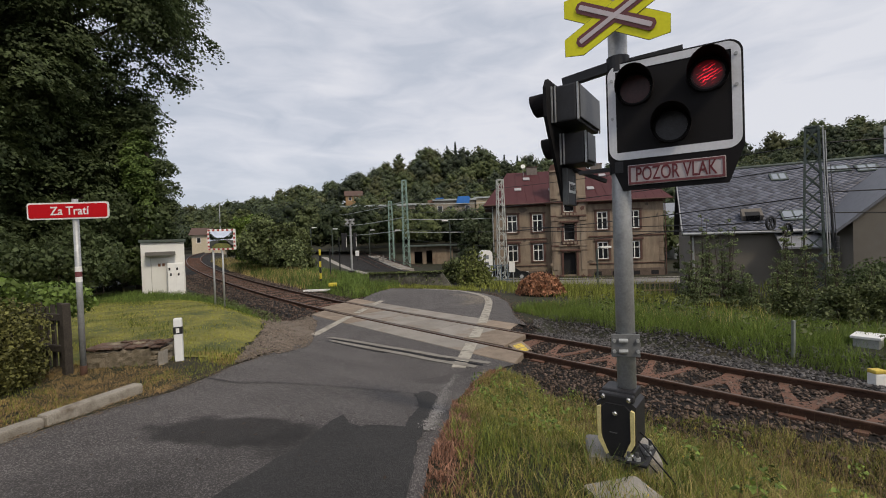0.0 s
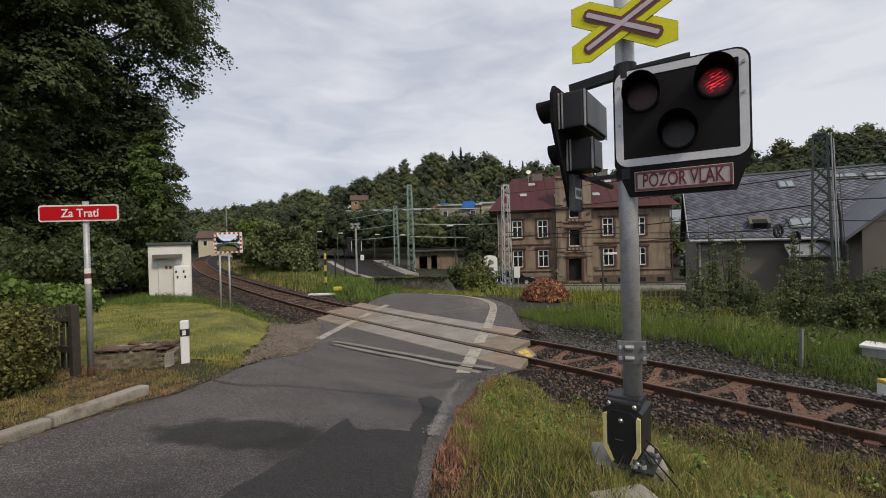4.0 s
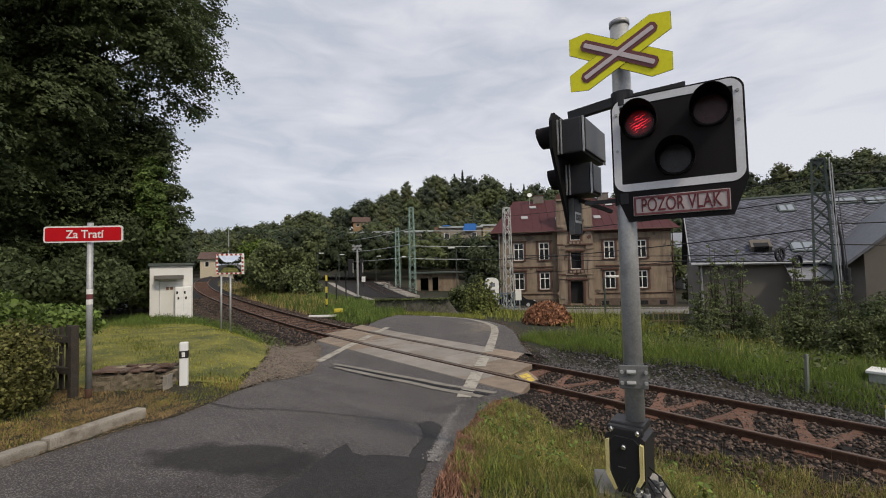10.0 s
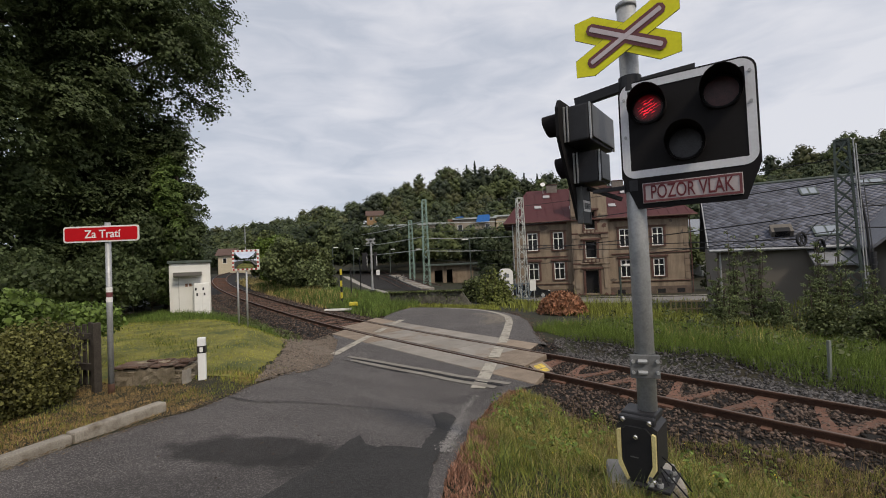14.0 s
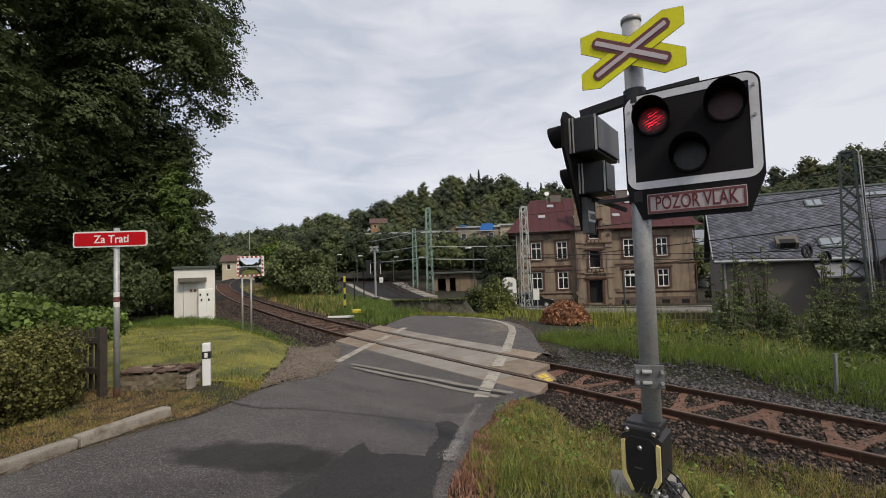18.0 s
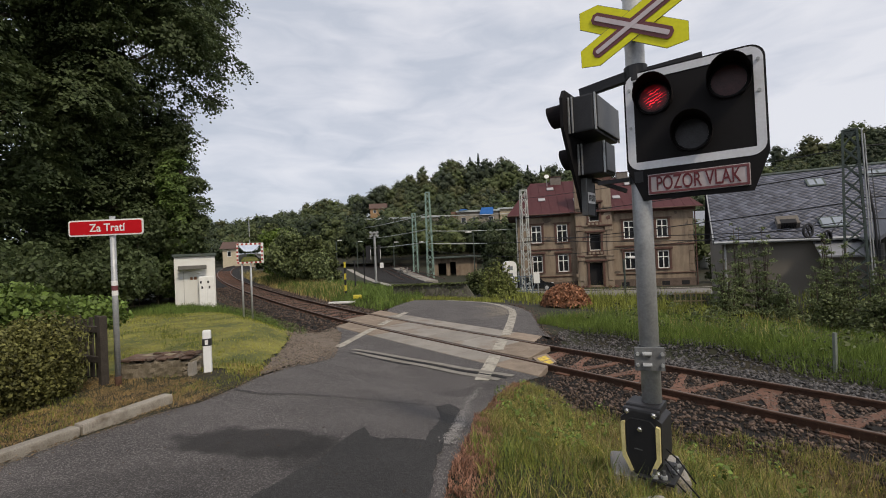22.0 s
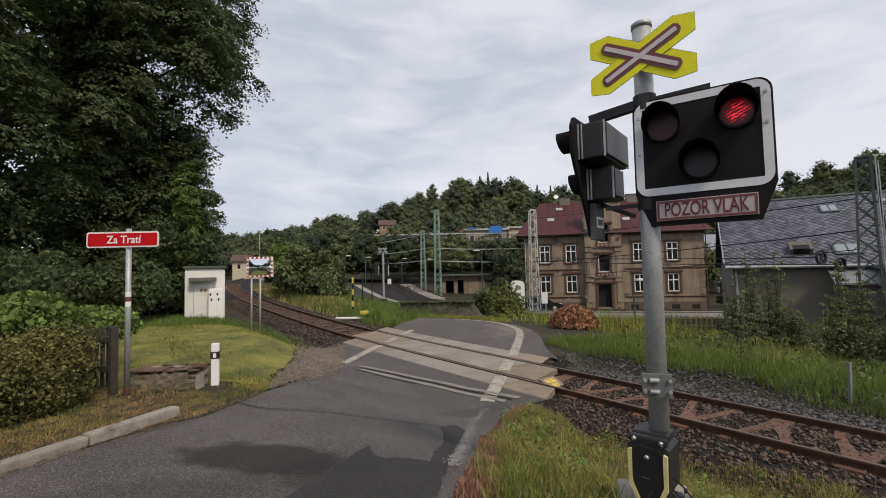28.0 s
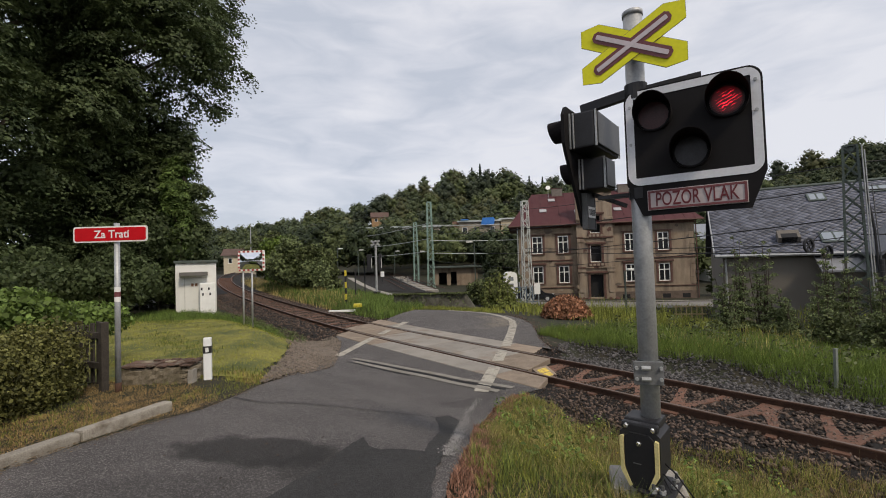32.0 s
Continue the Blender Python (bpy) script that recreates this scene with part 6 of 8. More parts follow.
for z in (0.775, 0.855):
    part("clamp_roll", tube(bmesh.new(), [(-0.05, -0.024, z), (0.012, -0.024, z)], 0.016, 10), GALV, cf)
    for sx in (-0.082, 0.082):
        part("bolt", tube(bmesh.new(), [(sx, -0.013, z), (sx, -0.032, z)], 0.013, 8), GALV, cf)
boot_out = [(-0.155, 0.42), (-0.10, 0.46), (0.10, 0.46), (0.155, 0.42), (0.15, 0.12), (0.06, 0.01), (-0.06, 0.01), (-0.15, 0.12)]
bt = part("base_housing", plate(bmesh.new(), boot_out, -0.15, 0.15), BLACK, signal, "black base housing with yellow edge strips")
bt.matrix_basis = pose(-0.055, -0.01, -0.012, 0, 0, -38) @ Matrix.Diagonal((0.9, 0.9, 0.96, 1))
part("cover", plate(bmesh.new(), [(u * 0.72, 0.015 + v * 0.90) for u, v in boot_out], -0.175, -0.152), BLACK_MATT, bt, "black cover plate")
for sx in (-1, 1):
    part("edge_strip", plate(bmesh.new(), [(sx * 0.146, 0.39), (sx * 0.120, 0.40), (sx * 0.116, 0.38), (sx * 0.116, 0.17), (sx * 0.06, 0.045), (sx * 0.078, 0.03), (sx * 0.142, 0.14)], -0.182, -0.1505), mat("pale_yellow_strip", (0.62, 0.54, 0.25), 0.5), bt, "pale yellow edge strip")
part("collar", boxed(-0.135, 0.135, -0.09, 0.14, 0.455, 0.515, 0.02), BLACK, bt)
part("collar_lip", boxed(-0.14, 0.14, -0.15, -0.088, 0.44, 0.50, 0.02), BLACK, bt)
part("marking", boxed(-0.05, 0.012, -0.1772, -0.1755, 0.205, 0.213), GALV_DARK, bt)
for k, (px0, pz0, px1, pz1, px2, pz2) in enumerate(((0.16, 0.16, 0.26, 0.10, 0.46, -0.06), (0.15, 0.10, 0.22, 0.02, 0.30, -0.03), (0.14, 0.20, 0.24, 0.16, 0.36, 0.02), (-0.10, 0.06, 0.02, -0.02, 0.2, -0.06))):
    part("cable", tube(bmesh.new(), [(px0, -0.12 + 0.05 * k, pz0), (px1, -0.17 + 0.05 * k, pz1), (px2, -0.22 + 0.07 * k, pz2)], 0.006, 6), BLACK_MATT, bt, "dark cable", True)
part("foot_plate", boxed(-0.02, 0.24, -0.22, 0.16, 0.012, 0.034, 0.006), BLACK, bt, "dark steel foot plate")
for bx, by in ((0.16, -0.17), (0.21, -0.03), (0.2, 0.1), (0.1, -0.19)):
    part("anchor_bolt", tube(bmesh.new(), [(bx, by, 0.03), (bx, by, 0.095)], 0.014, 8), GALV_DARK, bt)
    part("anchor_nut", tube(bmesh.new(), [(bx, by, 0.036), (bx, by, 0.06)], 0.026, 6), GALV, bt)
for bx, by, bz in ((-0.10, -0.151, 0.47), (0.10, -0.151, 0.47), (0.12, -0.178, 0.06), (0.0, -0.178, 0.36)):
    part("bolt", tube(bmesh.new(), [(bx, by, bz), (bx, by - 0.012, bz), (bx, by - 0.02, bz)], [0.021, 0.019, 0.011], 10), CHROME, bt)
found = part("signal_foundation", boxed(-0.29, 0.22, -0.14, 0.26, -0.5, -0.02, 0.03), CONCRETE, None)
found.matrix_basis = pose(1.43, 3.34, 0, 0, 0, -14)
tagged(found, "rough concrete footing in the grass under the signal post", "footing")
slab = part("concrete_slab", boxed(-0.2, 0.2, -0.16, 0.16, -0.3, 0.03, 0.03), CONCRETE, None)
slab.matrix_basis = pose(1.13, 2.72, 0.0, 0, 0, 12)
tagged(slab, "small weathered concrete slab sunk in the grass", "slab")

front_trees = []
# ---- beyond the tracks ----
def lattice_mast(name, x, y, h, w0, w1, material, label, panels, bar_w, rz=20.0, base=None, double=False):
    """A square lattice mast: four legs and cross braces, each a part."""
    z = gz(x, y) if base is None else base
    m = thing(name, x, y, z, rz, label, "catenary mast", "catenary masts")

    def corner(k, f):
        w = (w0 + (w1 - w0) * f) / 2
        sx, sy = ((-1, -1), (1, -1), (1, 1), (-1, 1))[k]
        return Vector((sx * w, sy * w, h * f))
    for k in range(4):
        part("leg", bar(bmesh.new(), corner(k, 0) - Vector((0, 0, 0.4)), corner(k, 1), bar_w * 1.6), material, m)
    for i in range(panels):
        f0, f1 = i / panels, (i + 1) / panels
        for k in range(4):
            j = (k + 1) % 4
            a, b = (corner(k, f0), corner(j, f1)) if (i + k) % 2 else (corner(j, f0), corner(k, f1))
            part("brace", bar(bmesh.new(), a, b, bar_w), material, m)
            if double:
                a2, b2 = (corner(j, f0), corner(k, f1)) if (i + k) % 2 else (corner(k, f0), corner(j, f1))
                part("brace", bar(bmesh.new(), a2, b2, bar_w * 0.9), material, m)
    for k in range(4):
        part("top_bar", bar(bmesh.new(), corner(k, 1), corner((k + 1) % 4, 1), bar_w * 1.4), material, m)
    return m


mc = lattice_mast("catenary_mast", 17.05, 19.2, 8.25, 0.85, 0.45, DARK_STEEL, "dark green steel lattice catenary mast before the slate roof", 12, 0.05, -40, -2.15, True)
part("tension_rod", tube(bmesh.new(), [(0.5, -0.36, 0.0), (0.36, -0.3, 8.2)], 0.026, 8), GALV, mc, "pale tension rod")
part("tension_rod", tube(bmesh.new(), [(0.58, -0.32, 0.4), (0.44, -0.26, 8.0)], 0.022, 8), GALV, mc, "pale tension rod")
part("cable", tube(bmesh.new(), [(0.68, -0.25, 0.2), (0.66, -0.25, 2.6), (0.6, -0.25, 4.6), (0.45, -0.25, 6.0), (0.35, -0.2, 7.6)], 0.045, 8), BLACK, mc, "black cable")
for k in range(10):
    part("tension_weight", tube(bmesh.new(), [(0.74, -0.2, 0.8 + 0.26 * k), (0.74, -0.2, 1.05 + 0.26 * k)], 0.11, 10), BLACK, mc)
part("weight_rod", tube(bmesh.new(), [(0.74, -0.2, 3.4), (0.6, -0.2, 6.5)], 0.02, 6), GALV_DARK, mc)
part("top_box", boxed(-0.2, 0.2, -0.2, 0.2, 8.0, 8.3, 0.02), DARK_STEEL, mc)
lattice_mast("catenary_mast", -3.85, 62, 12.2, 0.9, 0.55, GREEN_STEEL, "pale green lattice catenary mast at the station", 14, 0.06, 15)
lattice_mast("catenary_mast", -6.7, 70, 9.6, 0.75, 0.5, GREEN_STEEL, "pale green lattice catenary mast at the station", 12, 0.055, 15)
lattice_mast("catenary_mast", 6.45, 41, 9.7, 0.78, 0.52, PALE_STEEL, "pale grey lattice catenary mast before the old house", 14, 0.045, 10)


def wire(pts, r, sag=0.25, group="overhead wires", material=None):
    """One overhead wire, hanging a little between its points."""
    out = []
    for a, b in zip(pts[:-1], pts[1:]):
        a, b = Vector(a), Vector(b)
        for i in range(9):
            f = i / 8
            out.append(a.lerp(b, f) - Vector((0, 0, sag * 4 * f * (1 - f))))
    w = part("overhead_wire", tube(bmesh.new(), out, r * 1.5, 5, False), material or WIRE, None)
    return tagged(w, "pale overhead wire strung across the station" if material else "thin dark overhead wire strung between the masts", "overhead wire", group)


C = (17.0, 19.2)
for z, bx, by, bz, r in ((4.35, 6.4, 41, 4.6, 0.018), (3.0, 6.4, 41, 2.3, 0.02), (5.3, 6.4, 41, 6.4, 0.014), (2.2, 6.4, 41, 0.9, 0.014)):
    wire([(C[0] - 0.3, C[1], z), (bx, by, bz), (-3.85, 62, bz + 1.2)], r, 0.15)
for z, ex, ey, ez in ((5.4, 40, 10, 5.5), (4.2, 40, 9, 3.9), (2.3, 40, 9, 1.6), (3.2, 40, 8, 3.4)):
    wire([(C[0] + 0.3, C[1], z), (ex, ey, ez)], 0.018, 0.2)
for z0, z1 in ((5.2, 5.4), (3.4, 3.6), (7.4, 7.6)):
    wire([(-3.85, 62, z0), (-22, 92, z1)], 0.035, 0.3, material=PALE_STEEL)
    wire([(-3.85, 62, z0 - 0.3), (12, 60, z0 - 0.6)], 0.035, 0.2, material=PALE_STEEL)
for px, py, pz in ((12.9, 18.2, 1.75), (14.0, 18.6, 1.42)):
    wh = thing("tension_pulley", px + 2.2, py + 1.0, pz + 0.15, 20, "small dark spoked tension pulley hanging on a wire", "pulley", "tension pulleys")
    part("rim", ring_plate(bmesh.new(), [(0.32 * math.cos(a), 0.32 * math.sin(a)) for a in np.linspace(0, 6.2832, 21)[:-1]], [(0.24 * math.cos(a), 0.24 * math.sin(a)) for a in np.linspace(0, 6.2832, 21)[:-1]], -0.04, 0.04), BLACK, wh)
    for k in range(3):
        a = math.pi * k / 3
        part("spoke", bar(bmesh.new(), (-0.26 * math.cos(a), 0, -0.26 * math.sin(a)), (0.26 * math.cos(a), 0, 0.26 * math.sin(a)), 0.04), BLACK, wh)
    part("stay", bar(bmesh.new(), (0, 0, 0), (1.6, 0.3, 0.75), 0.03), BLACK, wh)
    wire([(px + 2.2, py + 1.0, pz + 0.15), (6.4, 41, pz + 1.0)], 0.016, 0.1)

# concrete barrier with weeds along its top
bar_ = thing("concrete_barrier", -3.75, 25.6, 0, -5, "dark weathered concrete barrier wall overgrown along its top", "concrete wall")
DARKCON = mat("stained_concrete", (0.16, 0.15, 0.13), 0.95, 0, 0.35, 2.5, 40, 0.4, dirt=(0.06, 0.06, 0.045), dirt_at=0.52, dirt_scale=1.6)
for i in range(5):
    x = i * 0.84
    zb_ = gz(-3.75 + x, 25.5)
    part("slab", boxed(x + 0.008, x + 0.832, 0, 0.35, zb_ - 0.3, -0.13 - 0.012 * i, 0.03), DARKCON, bar_)
    part("post", boxed(x - 0.06, x + 0.06, -0.05, -0.002, zb_ - 0.3, -0.10, 0.02), DARKCON, bar_)
q = plate(bmesh.new(), [(4.2, -1.4), (5.0, -1.4), (4.2, -0.18)], 0.0, 0.3)
part("end_ramp", q, DARKCON, bar_)
rb = np.random.default_rng(77)
pts = np.stack([rb.uniform(-3.9, 0.5, 2000), 25.45 + rb.uniform(-0.09, 0.45, 2000)], -1)
n_ = len(pts)
hh = rb.uniform(0.1, 0.5, n_)
base = np.stack([pts[:, 0], pts[:, 1] - 0.09 * (pts[:, 0] + 3.75), np.full(n_, -0.12) - (pts[:, 1] < 25.4) * rb.uniform(0.1, 0.9, n_)], -1)
v, f = scatter_quads(base, np.tile([0, -0.6, 0.6], (n_, 1)), 0.14, rb, 0.5, 0.7)
tagged(numpy_mesh("barrier_weeds", v, f, LEAF_BUSH), "trailing weeds on the concrete barrier", "weeds", kind="stuff")

# striped post, plank and marker by the track
sp = thing("striped_post", -6.9, 26.6, gz(-6.9, 26.6), 0, "thin yellow and black striped marker post in the grass", "marker post")
for i in range(6):
    part("stripe", boxed(-0.055, 0.055, -0.045, 0.045, 0.36 * i - 0.05, 0.36 * i + 0.308, 0.004), mat("marker_yellow", (0.6, 0.5, 0.05), 0.5) if i % 2 else BLACK, sp)
pk = part("white_plank", boxed(-0.75, 0.75, -0.12, 0.12, 0.0, 0.1, 0.01), WHITE, None)
pk.matrix_basis = pose(-6.55, 24.4, gz(-6.55, 24.4) + 0.12, 0, 0, 3)
tagged(pk, "white painted beam lying beside the track", "beam")
ym = part("yellow_marker", boxed(-0.24, 0.24, -0.12, 0.12, 0.0, 0.22, 0.06), mat("marker_yellow", (0.6, 0.5, 0.05), 0.5), None)
ym.matrix_basis = pose(-5.75, 24.7, gz(-5.75, 24.7) + 0.15, 0, 0, 10)
tagged(ym, "yellow plastic track marker in the grass", "marker")

# the second crossing signal, seen from behind
s2 = thing("crossing_signal", -6.2, 33.0, gz(-6.2, 33.0), 0, "second crossing signal on a grey pole seen from behind", "railway signal")
part("pole", tube(bmesh.new(), [(0, 0, -0.2), (0, 0, 4.3)], 0.085, 12), GALV, s2)
for a in (-28, 28):
    c_, s_ = math.cos(radians(a)), math.sin(radians(a))
    part("cross_arm", bar(bmesh.new(), (-0.38 * c_, -0.1, 4.1 - 0.38 * s_), (0.38 * c_, -0.1, 4.1 + 0.38 * s_), 0.03, 0.16), GALV, s2, "grey back of the warning cross")
for dx, w in ((-0.52, 0.2), (0.3, 0.12)):
    hd = part("signal_head", boxed(dx - w, dx + w, 0.0, 0.16, 1.95, 3.25, 0.03), BLACK, s2, "black light head seen from behind")
    part("edge", boxed(dx + w - 0.03, dx + w + 0.0, -0.03, -0.002, 2.2, 2.95), WHITE, hd)
    part("bracket", bar(bmesh.new(), (0, 0.05, 2.7), (dx, 0.05, 2.7), 0.06), BLACK, s2)
part("base_housing", boxed(-0.28, 0.28, -0.2, 0.2, -0.2, 0.42, 0.05), BLACK, s2)
for x, y, h in ((-7.2, 33.5, 2.9), (-7.2, 30.4, 2.0)):
    tagged(part("dark_post", tube(bmesh.new(), [(x, y, gz(x, y) - 0.2), (x, y, gz(x, y) + h)], 0.045, 8), BLACK, None), "plain dark steel post by the platform", "post")


def platform_lamp(x, y, h, rz):
    m = thing("platform_lamp", x, y, gz(x, y), rz, "slim grey platform lamp with a white flat head", "lamp post", "platform lamps")
    part("pole", tube(bmesh.new(), [(0, 0, -0.3), (0, 0, h)], 0.07, 8), DARK_STEEL, m)
    part("arm", bar(bmesh.new(), (0, 0, h), (0.5, 0, h + 0.06), 0.07), DARK_STEEL, m)
    part("lamp_head", boxed(0.2, 1.0, -0.16, 0.16, h + 0.05, h + 0.19, 0.03), WHITE, m, "white lamp head")


for px, d in ((570, 76), (607, 78), (672, 82), (716, 80), (560, 88)):
    platform_lamp((px - 784) / 770 * d, d, 4.7, 0)
platform_lamp(2.2, 56, 6.5, 180)
platform_lamp(11.7, 31, 3.15, 0)


def platform(x0, y0, x1, y1, w, label):
    """A low platform that follows the ground, in lengths of deck with a pale edge."""
    n = 9
    L = math.hypot(x1 - x0, y1 - y0) / n
    p = thing("platform", x0, y0, 0, math.degrees(math.atan2(y1 - y0, x1 - x0)), label, "platform")
    for k in range(n):
        f = (k + 0.5) / n
        z = gz(x0 + (x1 - x0) * f, y0 + (y1 - y0) * f)
        part("deck", boxed(L * k + 0.01, L * (k + 1) - 0.01, -w / 2, w / 2, z - 0.9, z + 0.22, 0.02), CONCRETE, p)
        part("edge_stone", boxed(L * k + 0.01, L * (k + 1) - 0.01, w / 2 + 0.004, w / 2 + 0.2, z - 0.9, z + 0.25, 0.02), mat("pale_edge", (0.36, 0.34, 0.30), 0.9), p, "pale platform edge")


platform(-3.2, 54.0, -11.0, 79.7, 1.5, "low pale concrete station platform with a worn edge")
stripe("station_path", [(-5.6, 37.0), (-6.76, 39.9), (-9.6, 48.0), (-13.8, 60.0), (-18, 72)], 1.0, 0.03, CONCRETE, "pale gravel path beside the station tracks", "path", 1.0, False)
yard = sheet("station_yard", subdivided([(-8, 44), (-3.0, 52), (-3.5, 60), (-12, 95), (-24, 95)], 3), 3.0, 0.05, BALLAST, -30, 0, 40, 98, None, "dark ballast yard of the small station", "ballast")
for off in (0.0, 1.5, 4.4, 5.9):
    a = bmesh.new()
    tube(a, [(-6.2 + off * 0.8, 50, gz(-6.2, 50) + 0.2), (-12 + off * 0.8, 72, gz(-10, 72) + 0.2), (-20 + off * 0.8, 95, gz(-18, 95) + 0.2)], 0.05, 6)
    tagged(part("station_rail", a, RUST, None), "rusty rail of the station tracks", "rail", "station rails")

sh = thing("platform_shelter", -3.6, 66, gz(0, 66), 6, "small ochre waiting shelter with flat roof and dark openings", "shelter")
part("wall", wall_with_holes(0, 6.6, -0.3, 2.7, 0, 0.25, [(0.7, 1.9, 0.0, 2.0), (2.5, 3.4, 0.0, 2.1)]), PLASTER, sh)
part("wall", boxed(0, 0.25, 0.252, 3, -0.3, 2.7), PLASTER, sh)
part("wall", boxed(6.35, 6.6, 0.252, 3, -0.3, 2.7), PLASTER, sh)
# back wall in black: the shelter's inner shade is put into its colour
part("back_wall", boxed(0.252, 6.348, 2.75, 3, -0.3, 2.7), BLACK_MATT, sh)
part("roof", boxed(-0.5, 7.4, -0.8, 3.4, 2.705, 2.95, 0.03), DARK_STEEL, sh, "dark flat roof")

tk = thing("white_container", 4.75, 39.2, gz(4.75, 39.2), 5, "white trackside container with rounded top and dark marks", "container")
part("body", plate(bmesh.new(), rounded(-0.55, 0.55, 0.3, 2.9, 0.4), 0, 0.9), WHITE, tk)
for z in (0.9, 1.5, 2.1):
    part("mark", boxed(-0.25, 0.2, -0.012, -0.002, z, z + 0.35), mat("grey_marks", (0.2, 0.22, 0.24), 0.7), tk)
fr = thing("steel_frame", 4.9, 38.6, gz(4.9, 38.6), 8, "blue-grey steel frame beside the mast foot", "steel frame")
for i in range(5):
    part("upright", bar(bmesh.new(), (i * 0.55, 0, -0.2), (i * 0.55, 0, 1.6), 0.06), mat("blue_grey_steel", (0.12, 0.16, 0.2), 0.6, 0.3), fr)
    if i < 4:
        part("brace", bar(bmesh.new(), (i * 0.55, 0.05, 0.1), (i * 0.55 + 0.55, 0.05, 1.5), 0.05), mat("blue_grey_steel", (0.12, 0.16, 0.2), 0.6, 0.3), fr)
for z in (0.2, 1.5):
    part("rail", bar(bmesh.new(), (0, -0.04, z), (2.2, -0.04, z), 0.06), mat("blue_grey_steel", (0.12, 0.16, 0.2), 0.6, 0.3), fr)
wb = thing("white_board", 6.45, 36.0, gz(6.45, 36), 0, "small white sign board on a post", "sign board")
part("post", tube(bmesh.new(), [(0.1, 0.05, -0.2), (0.1, 0.05, 1.7)], 0.04, 8), GALV, wb)
part("board", boxed(-0.25, 0.25, 0, 0.03, 1.1, 1.95, 0.01), WHITE, wb)

# heap of cut reddish branches
heap = thing("branch_heap", 5.0, 20.6, gz(5.0, 20.6), 0, "heap of withered reddish-brown cut branches", "branch heap")
rp_ = np.random.default_rng(91)
n_ = 3800
a = rp_.uniform(0, 6.28, n_)
q = rp_.uniform(0, 1, n_) ** 0.6
P = np.stack([1.15 * q * np.cos(a), 0.8 * q * np.sin(a), 1.0 * np.sqrt(1 - q * q * 0.96) * rp_.uniform(0.4, 1.12, n_)], -1)
v, f = scatter_quads(P, np.stack([np.cos(a), np.sin(a), 0 * a + 0.5], -1), 0.21, rp_, 0.3, 0.8)
hl = numpy_mesh("withered_leaves", v, f, leaf("withered", (0.34, 0.17, 0.10), scale=3))
hl.parent = heap
for i in range(26):
    t = random.Random(300 + i)
    x, y = t.uniform(-0.8, 0.8), t.uniform(-0.5, 0.5)
    part("branch", tube(bmesh.new(), [(x, y, 0), (x + t.uniform(-0.5, 0.5), y + t.uniform(-0.4, 0.4), t.uniform(0.4, 0.85))], [0.02, 0.008], 5), BARK, heap)

# road before the house, car, low fence
sheet("house_road", subdivided([(-2, 49), (4, 46.5), (14, 45.4), (30, 44.6), (30, 39.5), (16, 40.6), (6, 43), (0, 45.5)], 2), 2.0, 0.05, mat("pale_asphalt", (0.2, 0.19, 0.18), 0.9, 0, 0.2, 2, 60, 0.2), -3, 31, 39, 50, None, "pale grey road passing the old house", "road")
stripe("pavement_edge", [(4, 46.8), (14, 45.7), (30, 44.9)], 0.5, 0.14, CONCRETE, "pale kerb along the house road", "kerb", 1.0, False)


def car():
    c = thing("parked_car", 8.0, 47.6, gz(8.0, 47.6) - 0.05, 4, "dark parked car half hidden by weeds before the house", "car")
    prof = [(-2.1, 0.3), (2.1, 0.3), (2.15, 0.75), (1.2, 0.92), (0.6, 1.42), (-1.1, 1.45), (-1.9, 1.0), (-2.15, 0.85)]
    paint = mat("dark_car_paint", (0.012, 0.014, 0.018), 0.25, 0.2, 0.1, 3, 30, 0, spec=0.6)
    bd = part("body", plate(bmesh.new(), prof, -0.85, 0.85), paint, c)
    part("side_window", plate(bmesh.new(), [(-1.0, 1.0), (0.95, 0.98), (0.5, 1.36), (-0.95, 1.38)], -0.86, -0.852), GLASS_DARK, bd)
    for x in (-1.35, 1.35):
        w = part("wheel", disc(0.33, -0.9, -0.7, x, 0.33, 18), BLACK_MATT, c)
        part("rim", disc(0.2, -0.915, -0.902, x, 0.33, 14), GALV, w)
    part("headlight", boxed(1.95, 2.17, -0.8, -0.5, 0.66, 0.8, 0.03), WHITE, c, "pale headlight")


fc = thing("trestle_fence", 14.6, 30.0, gz(14.6, 30.0), -10, "pale yellow wooden trestle fence by the bank", "fence")
for i in range(6):
    part("post", boxed(i * 0.32, i * 0.32 + 0.07, 0, 0.07, -0.2, 1.0 - 0.1 * (i % 2), 0.005), mat("pale_wood", (0.42, 0.33, 0.17), 0.8), fc)
for z in (0.35, 0.85):
    part("rail", boxed(-0.1, 1.9, -0.04, -0.002, z, z + 0.09, 0.005), mat("pale_wood", (0.42, 0.33, 0.17), 0.8), fc)

# right foreground: stake, cabinet, bollard
stk = part("metal_stake", boxed(-0.035, 0.035, -0.025, 0.025, -0.3, 0.72, 0.006), mat("grey_green_stake", (0.2, 0.22, 0.2), 0.6, 0.3), None)
stk.matrix_basis = pose(7.38, 8.88, gz(7.38, 8.88) + 0.05, 0, 2, 20)
tagged(stk, "grey metal stake in the grass by the ballast", "stake")
cb = thing("trackside_box", 9.05, 8.95, gz(9.05, 8.95) - 0.2, 35, "grey trackside cable box with a pale lid", "cable box")
part("body", boxed(-0.25, 0.25, -0.2, 0.2, -0.3, 0.38, 0.015), mat("grey_box", (0.33, 0.34, 0.33), 0.7), cb)
part("lid", boxed(-0.29, 0.29, -0.24, 0.24, 0.382, 0.44, 0.012), WHITE, cb, "pale lid")
